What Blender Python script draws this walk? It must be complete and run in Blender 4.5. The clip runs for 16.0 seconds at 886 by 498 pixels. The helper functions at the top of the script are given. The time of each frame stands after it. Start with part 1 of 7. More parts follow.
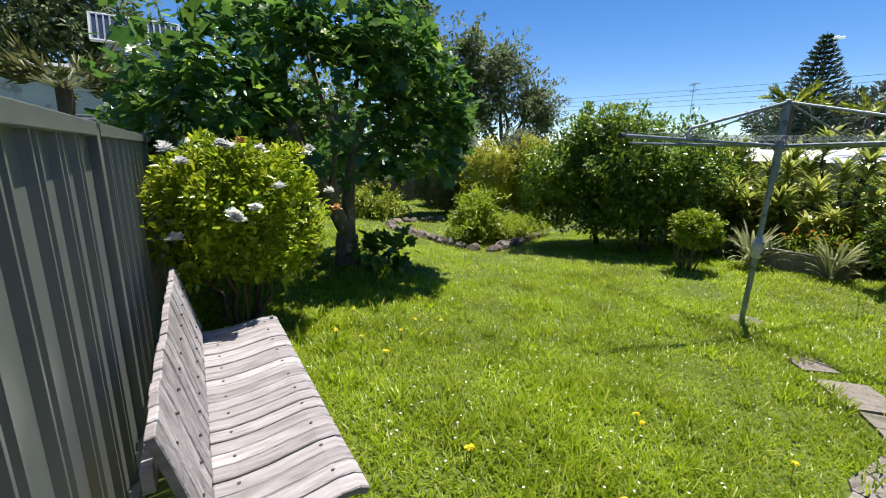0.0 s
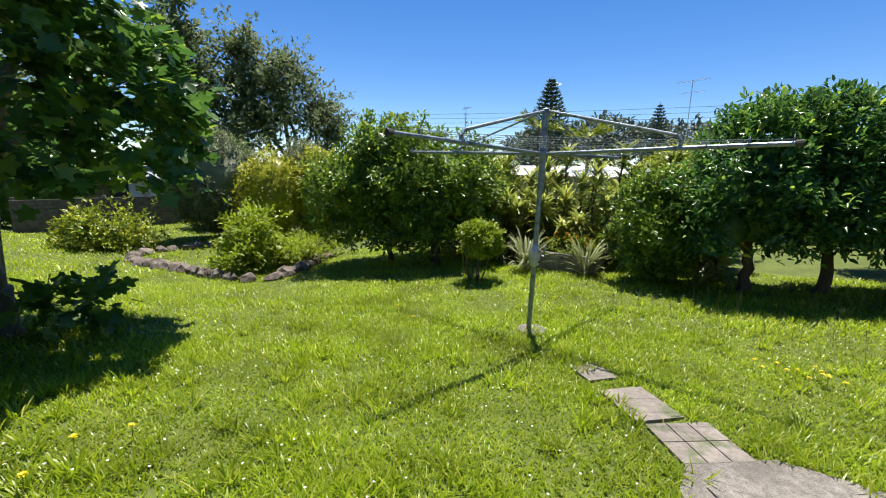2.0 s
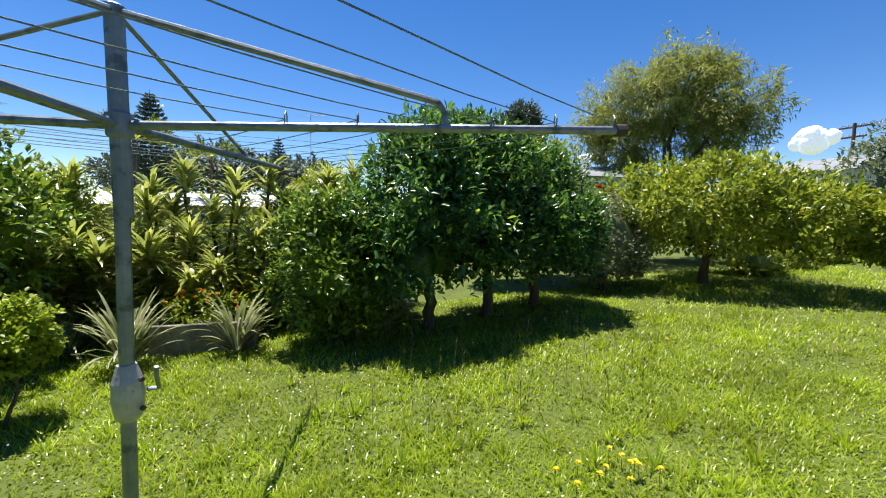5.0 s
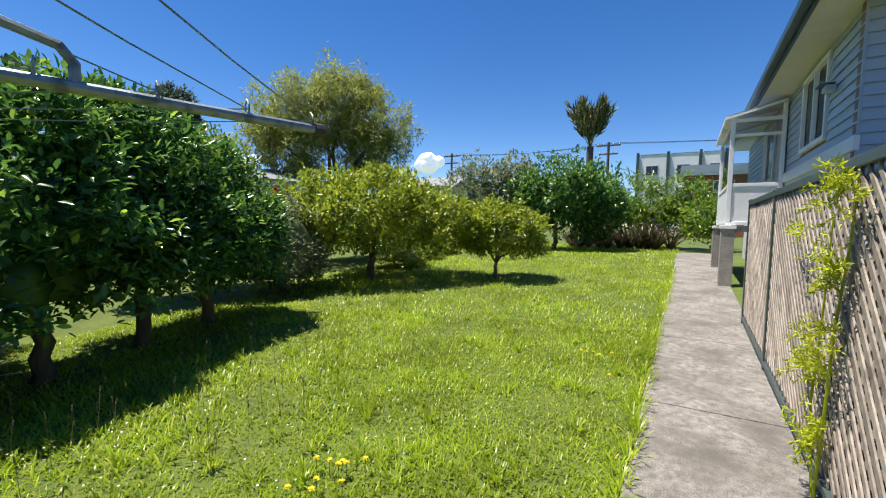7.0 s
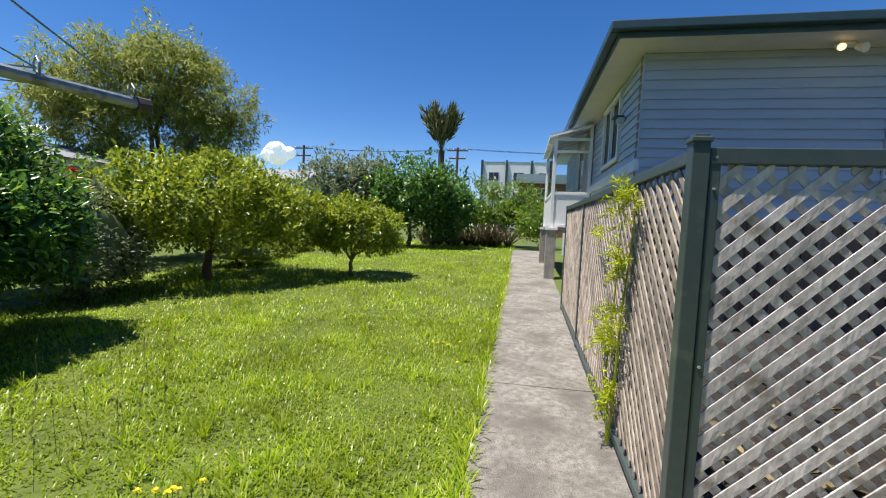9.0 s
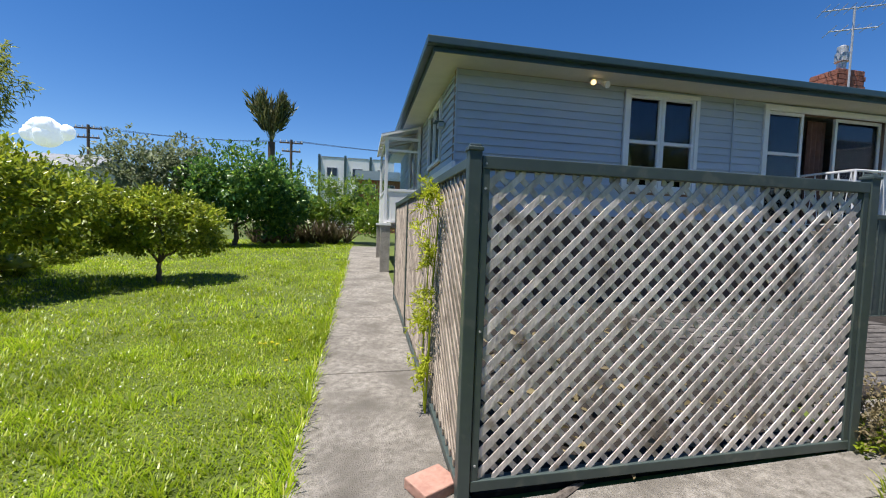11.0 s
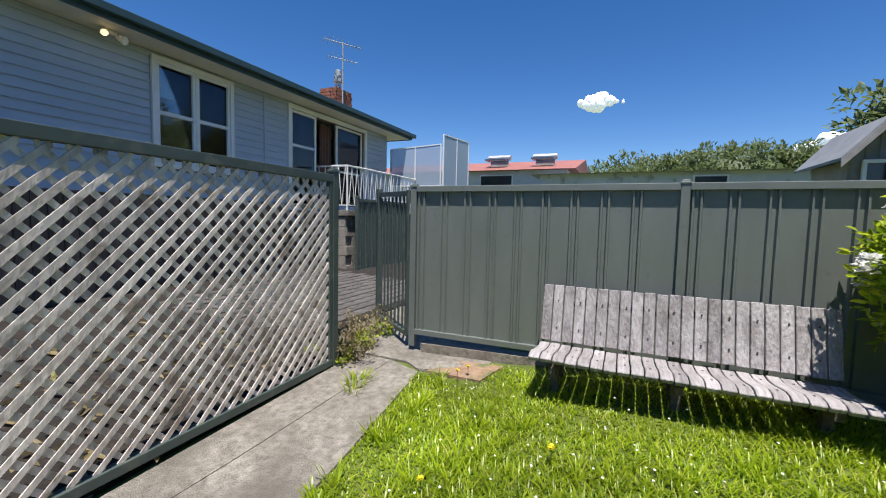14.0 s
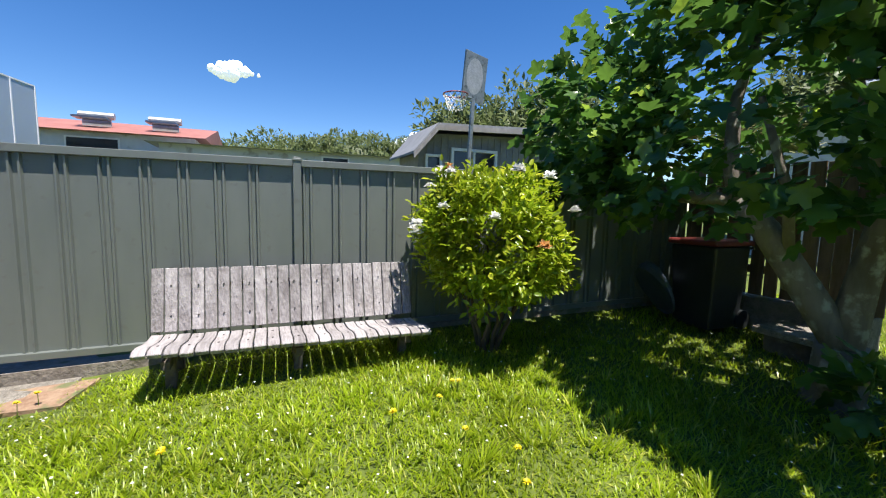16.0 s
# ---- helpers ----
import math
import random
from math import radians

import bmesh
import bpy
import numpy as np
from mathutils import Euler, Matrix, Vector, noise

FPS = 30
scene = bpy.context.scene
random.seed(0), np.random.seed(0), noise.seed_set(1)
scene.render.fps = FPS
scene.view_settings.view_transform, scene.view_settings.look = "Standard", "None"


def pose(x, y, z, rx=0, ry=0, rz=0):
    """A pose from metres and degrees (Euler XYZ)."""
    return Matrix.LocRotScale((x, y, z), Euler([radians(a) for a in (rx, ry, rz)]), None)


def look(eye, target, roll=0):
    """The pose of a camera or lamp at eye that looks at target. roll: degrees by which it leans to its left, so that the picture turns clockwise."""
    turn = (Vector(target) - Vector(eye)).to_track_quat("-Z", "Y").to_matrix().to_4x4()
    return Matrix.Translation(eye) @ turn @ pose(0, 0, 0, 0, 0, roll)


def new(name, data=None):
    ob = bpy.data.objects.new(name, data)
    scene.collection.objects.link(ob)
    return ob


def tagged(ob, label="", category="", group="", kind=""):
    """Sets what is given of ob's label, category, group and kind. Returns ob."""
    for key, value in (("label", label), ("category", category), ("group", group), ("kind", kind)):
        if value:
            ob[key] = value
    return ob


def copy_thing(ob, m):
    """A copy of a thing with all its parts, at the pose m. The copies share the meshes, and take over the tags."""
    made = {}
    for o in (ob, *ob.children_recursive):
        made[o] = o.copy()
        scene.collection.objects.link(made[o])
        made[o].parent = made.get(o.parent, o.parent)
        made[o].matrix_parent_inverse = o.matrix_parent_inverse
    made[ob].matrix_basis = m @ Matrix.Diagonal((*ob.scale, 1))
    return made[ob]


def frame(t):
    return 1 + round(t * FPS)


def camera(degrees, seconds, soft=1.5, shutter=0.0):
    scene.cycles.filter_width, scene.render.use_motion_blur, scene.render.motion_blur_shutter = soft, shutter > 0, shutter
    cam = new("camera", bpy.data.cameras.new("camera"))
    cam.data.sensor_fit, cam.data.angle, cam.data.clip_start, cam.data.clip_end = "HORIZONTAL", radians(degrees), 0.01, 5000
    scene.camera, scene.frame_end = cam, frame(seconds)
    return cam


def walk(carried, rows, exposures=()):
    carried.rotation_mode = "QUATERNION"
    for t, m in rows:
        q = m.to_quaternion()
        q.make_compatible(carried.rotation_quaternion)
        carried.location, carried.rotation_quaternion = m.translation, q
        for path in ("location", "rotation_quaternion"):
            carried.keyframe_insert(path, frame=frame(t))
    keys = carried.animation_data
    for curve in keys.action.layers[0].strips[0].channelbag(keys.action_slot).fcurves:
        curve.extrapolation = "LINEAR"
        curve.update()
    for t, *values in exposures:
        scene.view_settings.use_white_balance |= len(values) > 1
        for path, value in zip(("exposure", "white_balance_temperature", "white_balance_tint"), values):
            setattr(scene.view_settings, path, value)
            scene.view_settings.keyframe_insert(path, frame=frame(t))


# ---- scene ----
cam = camera(94.0, 16.0, soft=1.1)
PATH = [
    (0, (-2.752, 0.565, 1.62), (-1.744, 2.23, 1.162), 1.0),
    (0.5, (-2.679, 0.657, 1.645), (-1.52, 2.223, 1.194), 1.3),
    (1, (-2.461, 0.773, 1.62), (-1.115, 2.189, 1.192), 1.5),
    (1.5, (-2.182, 0.916, 1.553), (-0.645, 2.134, 1.161), 1.7),
    (2, (-1.81, 1.058, 1.525), (-0.143, 2.102, 1.16), 1.4),
    (2.5, (-1.428, 1.196, 1.486), (0.297, 2.144, 1.129), 1.1),
    (3, (-0.985, 1.408, 1.455), (0.781, 2.275, 1.097), 0.7),
    (3.5, (-0.575, 1.556, 1.431), (1.248, 2.304, 1.091), 0.6),
    (4, (-0.185, 1.694, 1.416), (1.744, 2.152, 1.151), 0.9),
    (4.5, (0.177, 1.781, 1.417), (2.168, 1.746, 1.231), 1.0),
    (5, (0.471, 1.76, 1.422), (2.384, 1.203, 1.247), 1.0),
    (7.7, (0.671, 1.761, 1.411), (1.406, -0.096, 1.299), 1.0),
    (8, (0.672, 1.77, 1.409), (1.314, -0.121, 1.3), 1.0),
    (10.3, (0.59, 1.809, 1.427), (0.534, -0.188, 1.327), 2.6),
    (10.5, (0.569, 1.839, 1.417), (0.43, -0.154, 1.331), 1.9),
    (11, (0.523, 1.955, 1.406), (0.138, -0.005, 1.301), 2.0),
    (11.5, (0.461, 2.07, 1.406), (-0.155, 0.172, 1.276), 1.9),
    (12, (0.433, 2.156, 1.398), (-0.387, 0.338, 1.251), 1.6),
    (12.5, (0.434, 2.161, 1.403), (-0.601, 0.456, 1.248), 1.4),
    (13, (0.41, 2.152, 1.398), (-0.882, 0.633, 1.248), 1.1),
    (13.5, (0.379, 2.185, 1.4), (-1.204, 0.971, 1.257), 1.1),
    (14, (0.394, 2.242, 1.401), (-1.438, 1.452, 1.261), 1.3),
    (14.5, (0.38, 2.286, 1.392), (-1.59, 1.974, 1.248), 1.3),
    (15, (0.39, 2.33, 1.396), (-1.598, 2.466, 1.23), 1.2),
    (15.5, (0.392, 2.382, 1.389), (-1.534, 2.886, 1.199), 1.1),
    (16, (0.392, 2.434, 1.38), (-1.439, 3.212, 1.17), 1.2),
]
walk(cam, [(t, look(eye, target, roll)) for t, eye, target, roll in PATH],
     [(0.0, 0.72, 6500, 13), (3.0, 0.84, 6500, 13), (5.0, 0.84, 6450, 13), (8.0, 0.76, 6380, 13), (11.0, 0.64, 6350, 13), (13.5, 0.6, 6350, 13),
      (15.0, 0.82, 6400, 13), (16.0, 0.96, 6450, 13)])

# ---- light: high summer sun and clear sky ----
SUN_FROM = Vector((0.53, 0.24, 1.87)).normalized()
world = bpy.data.worlds.new("sky")
scene.world = world
world.use_nodes = True
wn = world.node_tree.nodes
sky = wn.new("ShaderNodeTexSky")
sky.sky_type, sky.sun_disc = "NISHITA", False
sky.sun_elevation = math.asin(SUN_FROM.z)
sky.sun_rotation = math.atan2(SUN_FROM.x, SUN_FROM.y)
sky.air_density, sky.dust_density, sky.ozone_density = 0.8, 0.0, 1.5
deep = wn.new("ShaderNodeHueSaturation")
deep.inputs["Saturation"].default_value = 1.33
deep.inputs["Value"].default_value = 0.83
deep.inputs["Hue"].default_value = 0.506
world.node_tree.links.new(sky.outputs[0], deep.inputs["Color"])
world.node_tree.links.new(deep.outputs[0], wn["Background"].inputs[0])
wn["Background"].inputs[1].default_value = 0.11
sun = new("sun", bpy.data.lights.new("sun", "SUN"))
sun.data.energy, sun.data.angle, sun.data.color = 5.0, radians(0.5), (1.0, 0.95, 0.87)
sun.matrix_world = look(SUN_FROM * 40, (0, 0, 0))

rng = np.random.default_rng(7)


# ---- materials ----
def surface(name, c1, c2, scale=8.0, rough=0.6, bump=0.15, metal=0.0, stretch=(1, 1, 1), vary=0.0, spots=None, spec=0.5):
    """Two colours mixed by noise at two scales, with relief; vary: brightness change from object to object; spots: (colour, scale, amount, softness)."""
    m = bpy.data.materials.new(name)
    m.use_nodes = True
    n, l = m.node_tree.nodes, m.node_tree.links
    b = n["Principled BSDF"]
    b.inputs["Roughness"].default_value, b.inputs["Metallic"].default_value = rough, metal
    b.inputs["Specular IOR Level"].default_value = spec
    tc, mp = n.new("ShaderNodeTexCoord"), n.new("ShaderNodeMapping")
    mp.inputs["Scale"].default_value = stretch
    l.new(tc.outputs["Object"], mp.inputs["Vector"])
    big, fine = n.new("ShaderNodeTexNoise"), n.new("ShaderNodeTexNoise")
    big.inputs["Scale"].default_value, fine.inputs["Scale"].default_value = scale * 0.18, scale
    fine.inputs["Detail"].default_value = 6
    for x in (big, fine):
        l.new(mp.outputs[0], x.inputs["Vector"])
    add = n.new("ShaderNodeMath")
    add.operation = "ADD"
    l.new(big.outputs["Fac"], add.inputs[0])
    l.new(fine.outputs["Fac"], add.inputs[1])
    ramp = n.new("ShaderNodeMapRange")
    ramp.inputs["From Min"].default_value, ramp.inputs["From Max"].default_value = 0.7, 1.3
    l.new(add.outputs[0], ramp.inputs["Value"])
    mix = n.new("ShaderNodeMix")
    mix.data_type = "RGBA"
    mix.inputs["A"].default_value, mix.inputs["B"].default_value = (*c1, 1), (*c2, 1)
    l.new(ramp.outputs[0], mix.inputs["Factor"])
    out = mix.outputs["Result"]
    if spots:
        tex, cut, mx = n.new("ShaderNodeTexNoise"), n.new("ShaderNodeMapRange"), n.new("ShaderNodeMix")
        tex.inputs["Scale"].default_value, tex.inputs["Detail"].default_value = spots[1], 5
        blur = spots[3] if len(spots) > 3 else 0.0
        cut.inputs["From Min"].default_value, cut.inputs["From Max"].default_value = 0.66 - spots[2] * 0.3 - blur, 0.72 - spots[2] * 0.2 + blur
        l.new(tc.outputs["Object"], tex.inputs["Vector"])
        l.new(tex.outputs["Fac"], cut.inputs["Value"])
        mx.data_type = "RGBA"
        mx.inputs["B"].default_value = (*spots[0], 1)
        l.new(cut.outputs[0], mx.inputs["Factor"])
        l.new(out, mx.inputs["A"])
        out = mx.outputs["Result"]
    if vary:
        info, rg, hs = n.new("ShaderNodeObjectInfo"), n.new("ShaderNodeMapRange"), n.new("ShaderNodeHueSaturation")
        rg.inputs["To Min"].default_value, rg.inputs["To Max"].default_value = 1 - vary, 1 + vary
        l.new(info.outputs["Random"], rg.inputs["Value"])
        l.new(rg.outputs[0], hs.inputs["Value"])
        l.new(out, hs.inputs["Color"])
        out = hs.outputs["Color"]
    l.new(out, b.inputs["Base Color"])
    if bump:
        bp = n.new("ShaderNodeBump")
        bp.inputs["Strength"].default_value, bp.inputs["Distance"].default_value = bump, 0.02
        l.new(fine.outputs["Fac"], bp.inputs["Height"])
        l.new(bp.outputs[0], b.inputs["Normal"])
    return m


def leaf_mat(name, c1, c2, c3=None, rough=0.4, glow=0.35, patch=0.0):
    """Foliage: colour changes from leaf to leaf, light comes through; patch: size of the drifts of colour in metres."""
    m = bpy.data.materials.new(name)
    m.use_nodes = True
    n, l = m.node_tree.nodes, m.node_tree.links
    b, o = n["Principled BSDF"], n["Material Output"]
    b.inputs["Roughness"].default_value = rough
    geo, ramp = n.new("ShaderNodeNewGeometry"), n.new("ShaderNodeValToRGB")
    ramp.color_ramp.elements[0].color, ramp.color_ramp.elements[1].color = (*c1, 1), (*c2, 1)
    if c3:
        e = ramp.color_ramp.elements.new(0.9)
        e.color = (*c2, 1)
        ramp.color_ramp.elements[-1].color = (*c3, 1)
    l.new(geo.outputs["Random Per Island"], ramp.inputs["Fac"])
    out = ramp.outputs["Color"]
    tc, tex = n.new("ShaderNodeTexCoord"), n.new("ShaderNodeTexNoise")
    tex.inputs["Scale"].default_value = 1 / patch if patch else 2.5
    l.new(tc.outputs["Object"], tex.inputs["Vector"])
    rg, hs = n.new("ShaderNodeMapRange"), n.new("ShaderNodeHueSaturation")
    rg.inputs["From Min"].default_value, rg.inputs["From Max"].default_value = 0.3, 0.7
    rg.inputs["To Min"].default_value, rg.inputs["To Max"].default_value = 0.72, 1.28
    l.new(tex.outputs["Fac"], rg.inputs["Value"])
    l.new(rg.outputs[0], hs.inputs["Value"])
    l.new(out, hs.inputs["Color"])
    out = hs.outputs["Color"]
    l.new(out, b.inputs["Base Color"])
    tr, mx = n.new("ShaderNodeBsdfTranslucent"), n.new("ShaderNodeMixShader")
    l.new(out, tr.inputs["Color"])
    mx.inputs["Fac"].default_value = glow
    l.new(b.outputs[0], mx.inputs[1])
    l.new(tr.outputs[0], mx.inputs[2])
    l.new(mx.outputs[0], o.inputs["Surface"])
    return m


def glass_mat(name, tint, rough=0.03, body=0.0):
    """Clear or frosted pane: see-through, with gloss that grows towards grazing; body: share of milky surface."""
    m = bpy.data.materials.new(name)
    m.use_nodes = True
    n, l = m.node_tree.nodes, m.node_tree.links
    b, o = n["Principled BSDF"], n["Material Output"]
    t, gl, mx, fr = n.new("ShaderNodeBsdfTransparent"), n.new("ShaderNodeBsdfGlossy"), n.new("ShaderNodeMixShader"), n.new("ShaderNodeFresnel")
    t.inputs["Color"].default_value = (*[0.5 + 0.5 * c for c in tint], 1)
    gl.inputs["Roughness"].default_value = rough
    fr.inputs["IOR"].default_value = 1.7
    l.new(fr.outputs[0], mx.inputs["Fac"])
    l.new(t.outputs[0], mx.inputs[1])
    l.new(gl.outputs[0], mx.inputs[2])
    out = mx
    if body:
        b.inputs["Base Color"].default_value = (*tint, 1)
        b.inputs["Roughness"].default_value = 0.4
        out = n.new("ShaderNodeMixShader")
        out.inputs["Fac"].default_value = body
        l.new(mx.outputs[0], out.inputs[1])
        l.new(b.outputs[0], out.inputs[2])
    l.new(out.outputs[0], o.inputs["Surface"])
    return m


def glow_mat(name, colour, strength):
    m = bpy.data.materials.new(name)
    m.use_nodes = True
    b = m.node_tree.nodes["Principled BSDF"]
    b.inputs["Base Color"].default_value = (*colour, 1)
    b.inputs["Emission Color"].default_value = (*colour, 1)
    b.inputs["Emission Strength"].default_value = strength
    return m


# dirt colour set very low, so the gaps between the lattice slats stay dark
M_DIRT = surface("very_dark_dirt", (0.010, 0.008, 0.006), (0.026, 0.020, 0.015), 24, 0.95, 0.6, spots=((0.045, 0.036, 0.028), 12, 0.2))
M_SOIL = surface("lawn_soil", (0.06, 0.085, 0.010), (0.11, 0.145, 0.018), 14, 0.95, 0.5)
M_GRASS = leaf_mat("grass_blades", (0.17, 0.27, 0.007), (0.43, 0.54, 0.02), (0.66, 0.62, 0.16), 0.34, 0.55, patch=0.7)
M_CONC = surface("weathered_concrete", (0.16, 0.145, 0.118), (0.42, 0.385, 0.33), 110, 0.92, 1.0, spots=((0.15, 0.135, 0.11), 2.4, 0.5, 0.10))
M_PAVER = surface("paver_concrete", (0.15, 0.13, 0.105), (0.26, 0.23, 0.19), 35, 0.9, 0.5, vary=0.15, spots=((0.12, 0.13, 0.07), 6, 0.4))
M_BLOCK = surface("concrete_block", (0.22, 0.20, 0.17), (0.34, 0.31, 0.27), 40, 0.95, 0.5, vary=0.14)
M_BRICKPAVE = surface("drive_paver", (0.065, 0.058, 0.052), (0.12, 0.11, 0.10), 30, 0.9, 0.4, vary=0.2)
M_REDBRICK = surface("red_brick", (0.25, 0.085, 0.05), (0.36, 0.14, 0.085), 30, 0.9, 0.5, vary=0.2)
M_RUSTSLAB = surface("rust_stained_slab", (0.20, 0.115, 0.07), (0.33, 0.23, 0.15), 30, 0.9, 0.5, spots=((0.13, 0.14, 0.06), 6, 0.4))
M_PINKBRICK = surface("pale_red_paver", (0.36, 0.19, 0.14), (0.48, 0.29, 0.22), 30, 0.9, 0.4)
M_GREENSTEEL = surface("dark_green_painted_steel", (0.050, 0.070, 0.064), (0.066, 0.088, 0.080), 18, 0.42, 0.03, spots=((0.09, 0.105, 0.09), 9, 0.25))
M_FENCE = surface("grey_green_steel_sheet", (0.13, 0.148, 0.135), (0.156, 0.174, 0.158), 10, 0.34, 0.02, stretch=(1, 1, 0.3), spots=((0.13, 0.14, 0.125), 13, 0.16), spec=0.8)
M_LATTICE = surface("silvered_lattice_timber", (0.42, 0.365, 0.32), (0.74, 0.67, 0.605), 34, 0.8, 0.4, stretch=(1, 1, 0.4), vary=0.2, spots=((0.30, 0.25, 0.20), 5, 0.3))
M_SIDELATTICE = surface("brown_lattice_timber", (0.21, 0.17, 0.13), (0.40, 0.34, 0.27), 34, 0.88, 0.4, stretch=(1, 1, 0.4), vary=0.22, spots=((0.16, 0.13, 0.10), 5, 0.3))
M_BENCH = surface("silvered_hardwood", (0.20, 0.18, 0.175), (0.41, 0.385, 0.38), 60, 0.85, 0.6, stretch=(0.12, 1, 0.5), vary=0.17)
M_BOLT = surface("dark_bolt_hole", (0.03, 0.028, 0.026), (0.06, 0.05, 0.045), 30, 0.7, 0.1)
M_GALV = surface("dull_galvanised_steel", (0.20, 0.235, 0.245), (0.30, 0.335, 0.34), 26, 0.5, 0.08, metal=0.55, spots=((0.13, 0.15, 0.15), 12, 0.35))
M_ALLOY = surface("cast_alloy", (0.36, 0.37, 0.37), (0.52, 0.53, 0.53), 30, 0.5, 0.25, metal=0.4)
M_WIRE = surface("plastic_coated_wire", (0.12, 0.16, 0.17), (0.2, 0.25, 0.26), 30, 0.5, 0.0)
M_BOARD = surface("blue_grey_weatherboard_paint", (0.40, 0.45, 0.515), (0.46, 0.51, 0.57), 9, 0.55, 0.06, stretch=(0.3, 0.3, 1), vary=0.03)
M_WHITE = surface("white_paint", (0.74, 0.73, 0.70), (0.82, 0.81, 0.79), 10, 0.45, 0.04)
M_SOFFIT = surface("cream_soffit_paint", (0.62, 0.59, 0.52), (0.70, 0.67, 0.60), 6, 0.6, 0.03)
M_FASCIA = surface("dark_green_gutter_paint", (0.030, 0.062, 0.064), (0.042, 0.078, 0.08), 10, 0.4, 0.03)
M_ROOF = surface("dark_green_roof_steel", (0.035, 0.06, 0.06), (0.05, 0.075, 0.075), 8, 0.5, 0.05)
M_GLASS = glass_mat("window_glass", (0.75, 0.82, 0.86), 0.02)
M_FROST = glass_mat("frosted_glass", (0.55, 0.66, 0.80), 0.3, 0.5)
M_BLIND = surface("cream_roller_blind", (0.82, 0.80, 0.75), (0.86, 0.84, 0.80), 30, 0.9, 0.05)
M_ROOM = surface("room_plaster", (0.20, 0.13, 0.09), (0.27, 0.18, 0.13), 6, 0.8, 0.03)
M_CURTAIN = surface("dark_curtain", (0.16, 0.08, 0.06), (0.24, 0.13, 0.10), 10, 0.9, 0.1)
M_ALUM = surface("white_aluminium", (0.70, 0.72, 0.74), (0.80, 0.81, 0.82), 14, 0.4, 0.02)
M_LAMP = glow_mat("warm_lamp_glass", (1.0, 0.66, 0.28), 1.6)
M_BARK = surface("grey_lichen_bark", (0.13, 0.105, 0.085), (0.25, 0.22, 0.185), 18, 0.95, 0.9, stretch=(1, 1, 0.35), spots=((0.40, 0.40, 0.35), 9, 0.4))
M_DARKBARK = surface("brown_bark", (0.075, 0.052, 0.036), (0.15, 0.11, 0.075), 20, 0.95, 0.9, stretch=(1, 1, 0.3))
M_STONE = surface("lichen_scoria_stone", (0.08, 0.062, 0.048), (0.21, 0.175, 0.14), 14, 0.95, 1.0, vary=0.25, spots=((0.24, 0.20, 0.15), 10, 0.25))
M_PALING = surface("brown_paling_timber", (0.11, 0.072, 0.05), (0.22, 0.15, 0.105), 26, 0.9, 0.4, stretch=(1, 1, 0.15), vary=0.25)
# dark plastic of the bin; also the shade in the shed opening
M_BIN_AND_SHADE = surface("dark_bin_plastic_and_shed_shade", (0.014, 0.018, 0.02), (0.024, 0.028, 0.03), 12, 0.45, 0.03)
M_REDLID = surface("red_plastic_lid", (0.17, 0.03, 0.026), (0.22, 0.042, 0.036), 12, 0.45, 0.03)
M_BLUEGREY = surface("blue_grey_plastic", (0.05, 0.075, 0.11), (0.07, 0.095, 0.14), 10, 0.7, 0.03)
M_REDROOF = surface("faded_red_roof", (0.30, 0.115, 0.09), (0.38, 0.16, 0.125), 8, 0.6, 0.05)
M_PLASTER = surface("pale_plaster", (0.50, 0.51, 0.52), (0.60, 0.61, 0.61), 5, 0.8, 0.05, spots=((0.34, 0.32, 0.30), 3, 0.25))
M_GREYROOF = surface("grey_roof", (0.19, 0.20, 0.21), (0.27, 0.28, 0.29), 6, 0.7, 0.06)
M_DARKWIN = surface("dark_window_glass", (0.02, 0.025, 0.03), (0.04, 0.045, 0.05), 3, 0.08, 0.0)
M_GARAGE = surface("grey_brown_boards", (0.22, 0.21, 0.20), (0.30, 0.29, 0.28), 12, 0.8, 0.1)
M_SOLAR = surface("solar_panel_glass", (0.05, 0.07, 0.11), (0.08, 0.10, 0.15), 20, 0.15, 0.0)
# weathered wood; its dark tone also paints the shade on the bench legs
M_DRIFT = surface("weathered_wood_and_leg_shade", (0.07, 0.055, 0.045), (0.17, 0.145, 0.12), 30, 0.9, 0.8, stretch=(1, 1, 1))
M_CLOUD = bpy.data.materials.new("cloud_white")
M_CLOUD.use_nodes = True
cb = M_CLOUD.node_tree.nodes["Principled BSDF"]
cb.inputs["Base Color"].default_value = (0.9, 0.92, 0.95, 1)
cb.inputs["Roughness"].default_value = 1.0
# weak bluish emission stands in for light scattered inside the cloud
cb.inputs["Emission Color"].default_value = (0.8, 0.88, 1.0, 1)
cb.inputs["Emission Strength"].default_value = 0.25

L_FIG = leaf_mat("fig_leaf", (0.045, 0.12, 0.024), (0.125, 0.24, 0.038), (0.38, 0.52, 0.055), 0.3, 0.5)
L_GARD = leaf_mat("glossy_yellow_green_leaf", (0.17, 0.27, 0.012), (0.44, 0.52, 0.026), (0.60, 0.60, 0.06), 0.28, 0.55)
L_CITRUS = leaf_mat("citrus_leaf", (0.075, 0.155, 0.016), (0.235, 0.345, 0.03), (0.52, 0.56, 0.06), 0.28, 0.42)
L_DARK = leaf_mat("dark_green_leaf", (0.038, 0.115, 0.027), (0.145, 0.275, 0.042), (0.46, 0.62, 0.07), 0.25, 0.46)
L_LIME = leaf_mat("lime_green_leaf", (0.21, 0.29, 0.014), (0.34, 0.42, 0.024), None, 0.4, 0.48)
L_YELLOW = leaf_mat("yellow_green_leaf", (0.13, 0.20, 0.016), (0.38, 0.43, 0.03), (0.62, 0.58, 0.07), 0.32, 0.42)
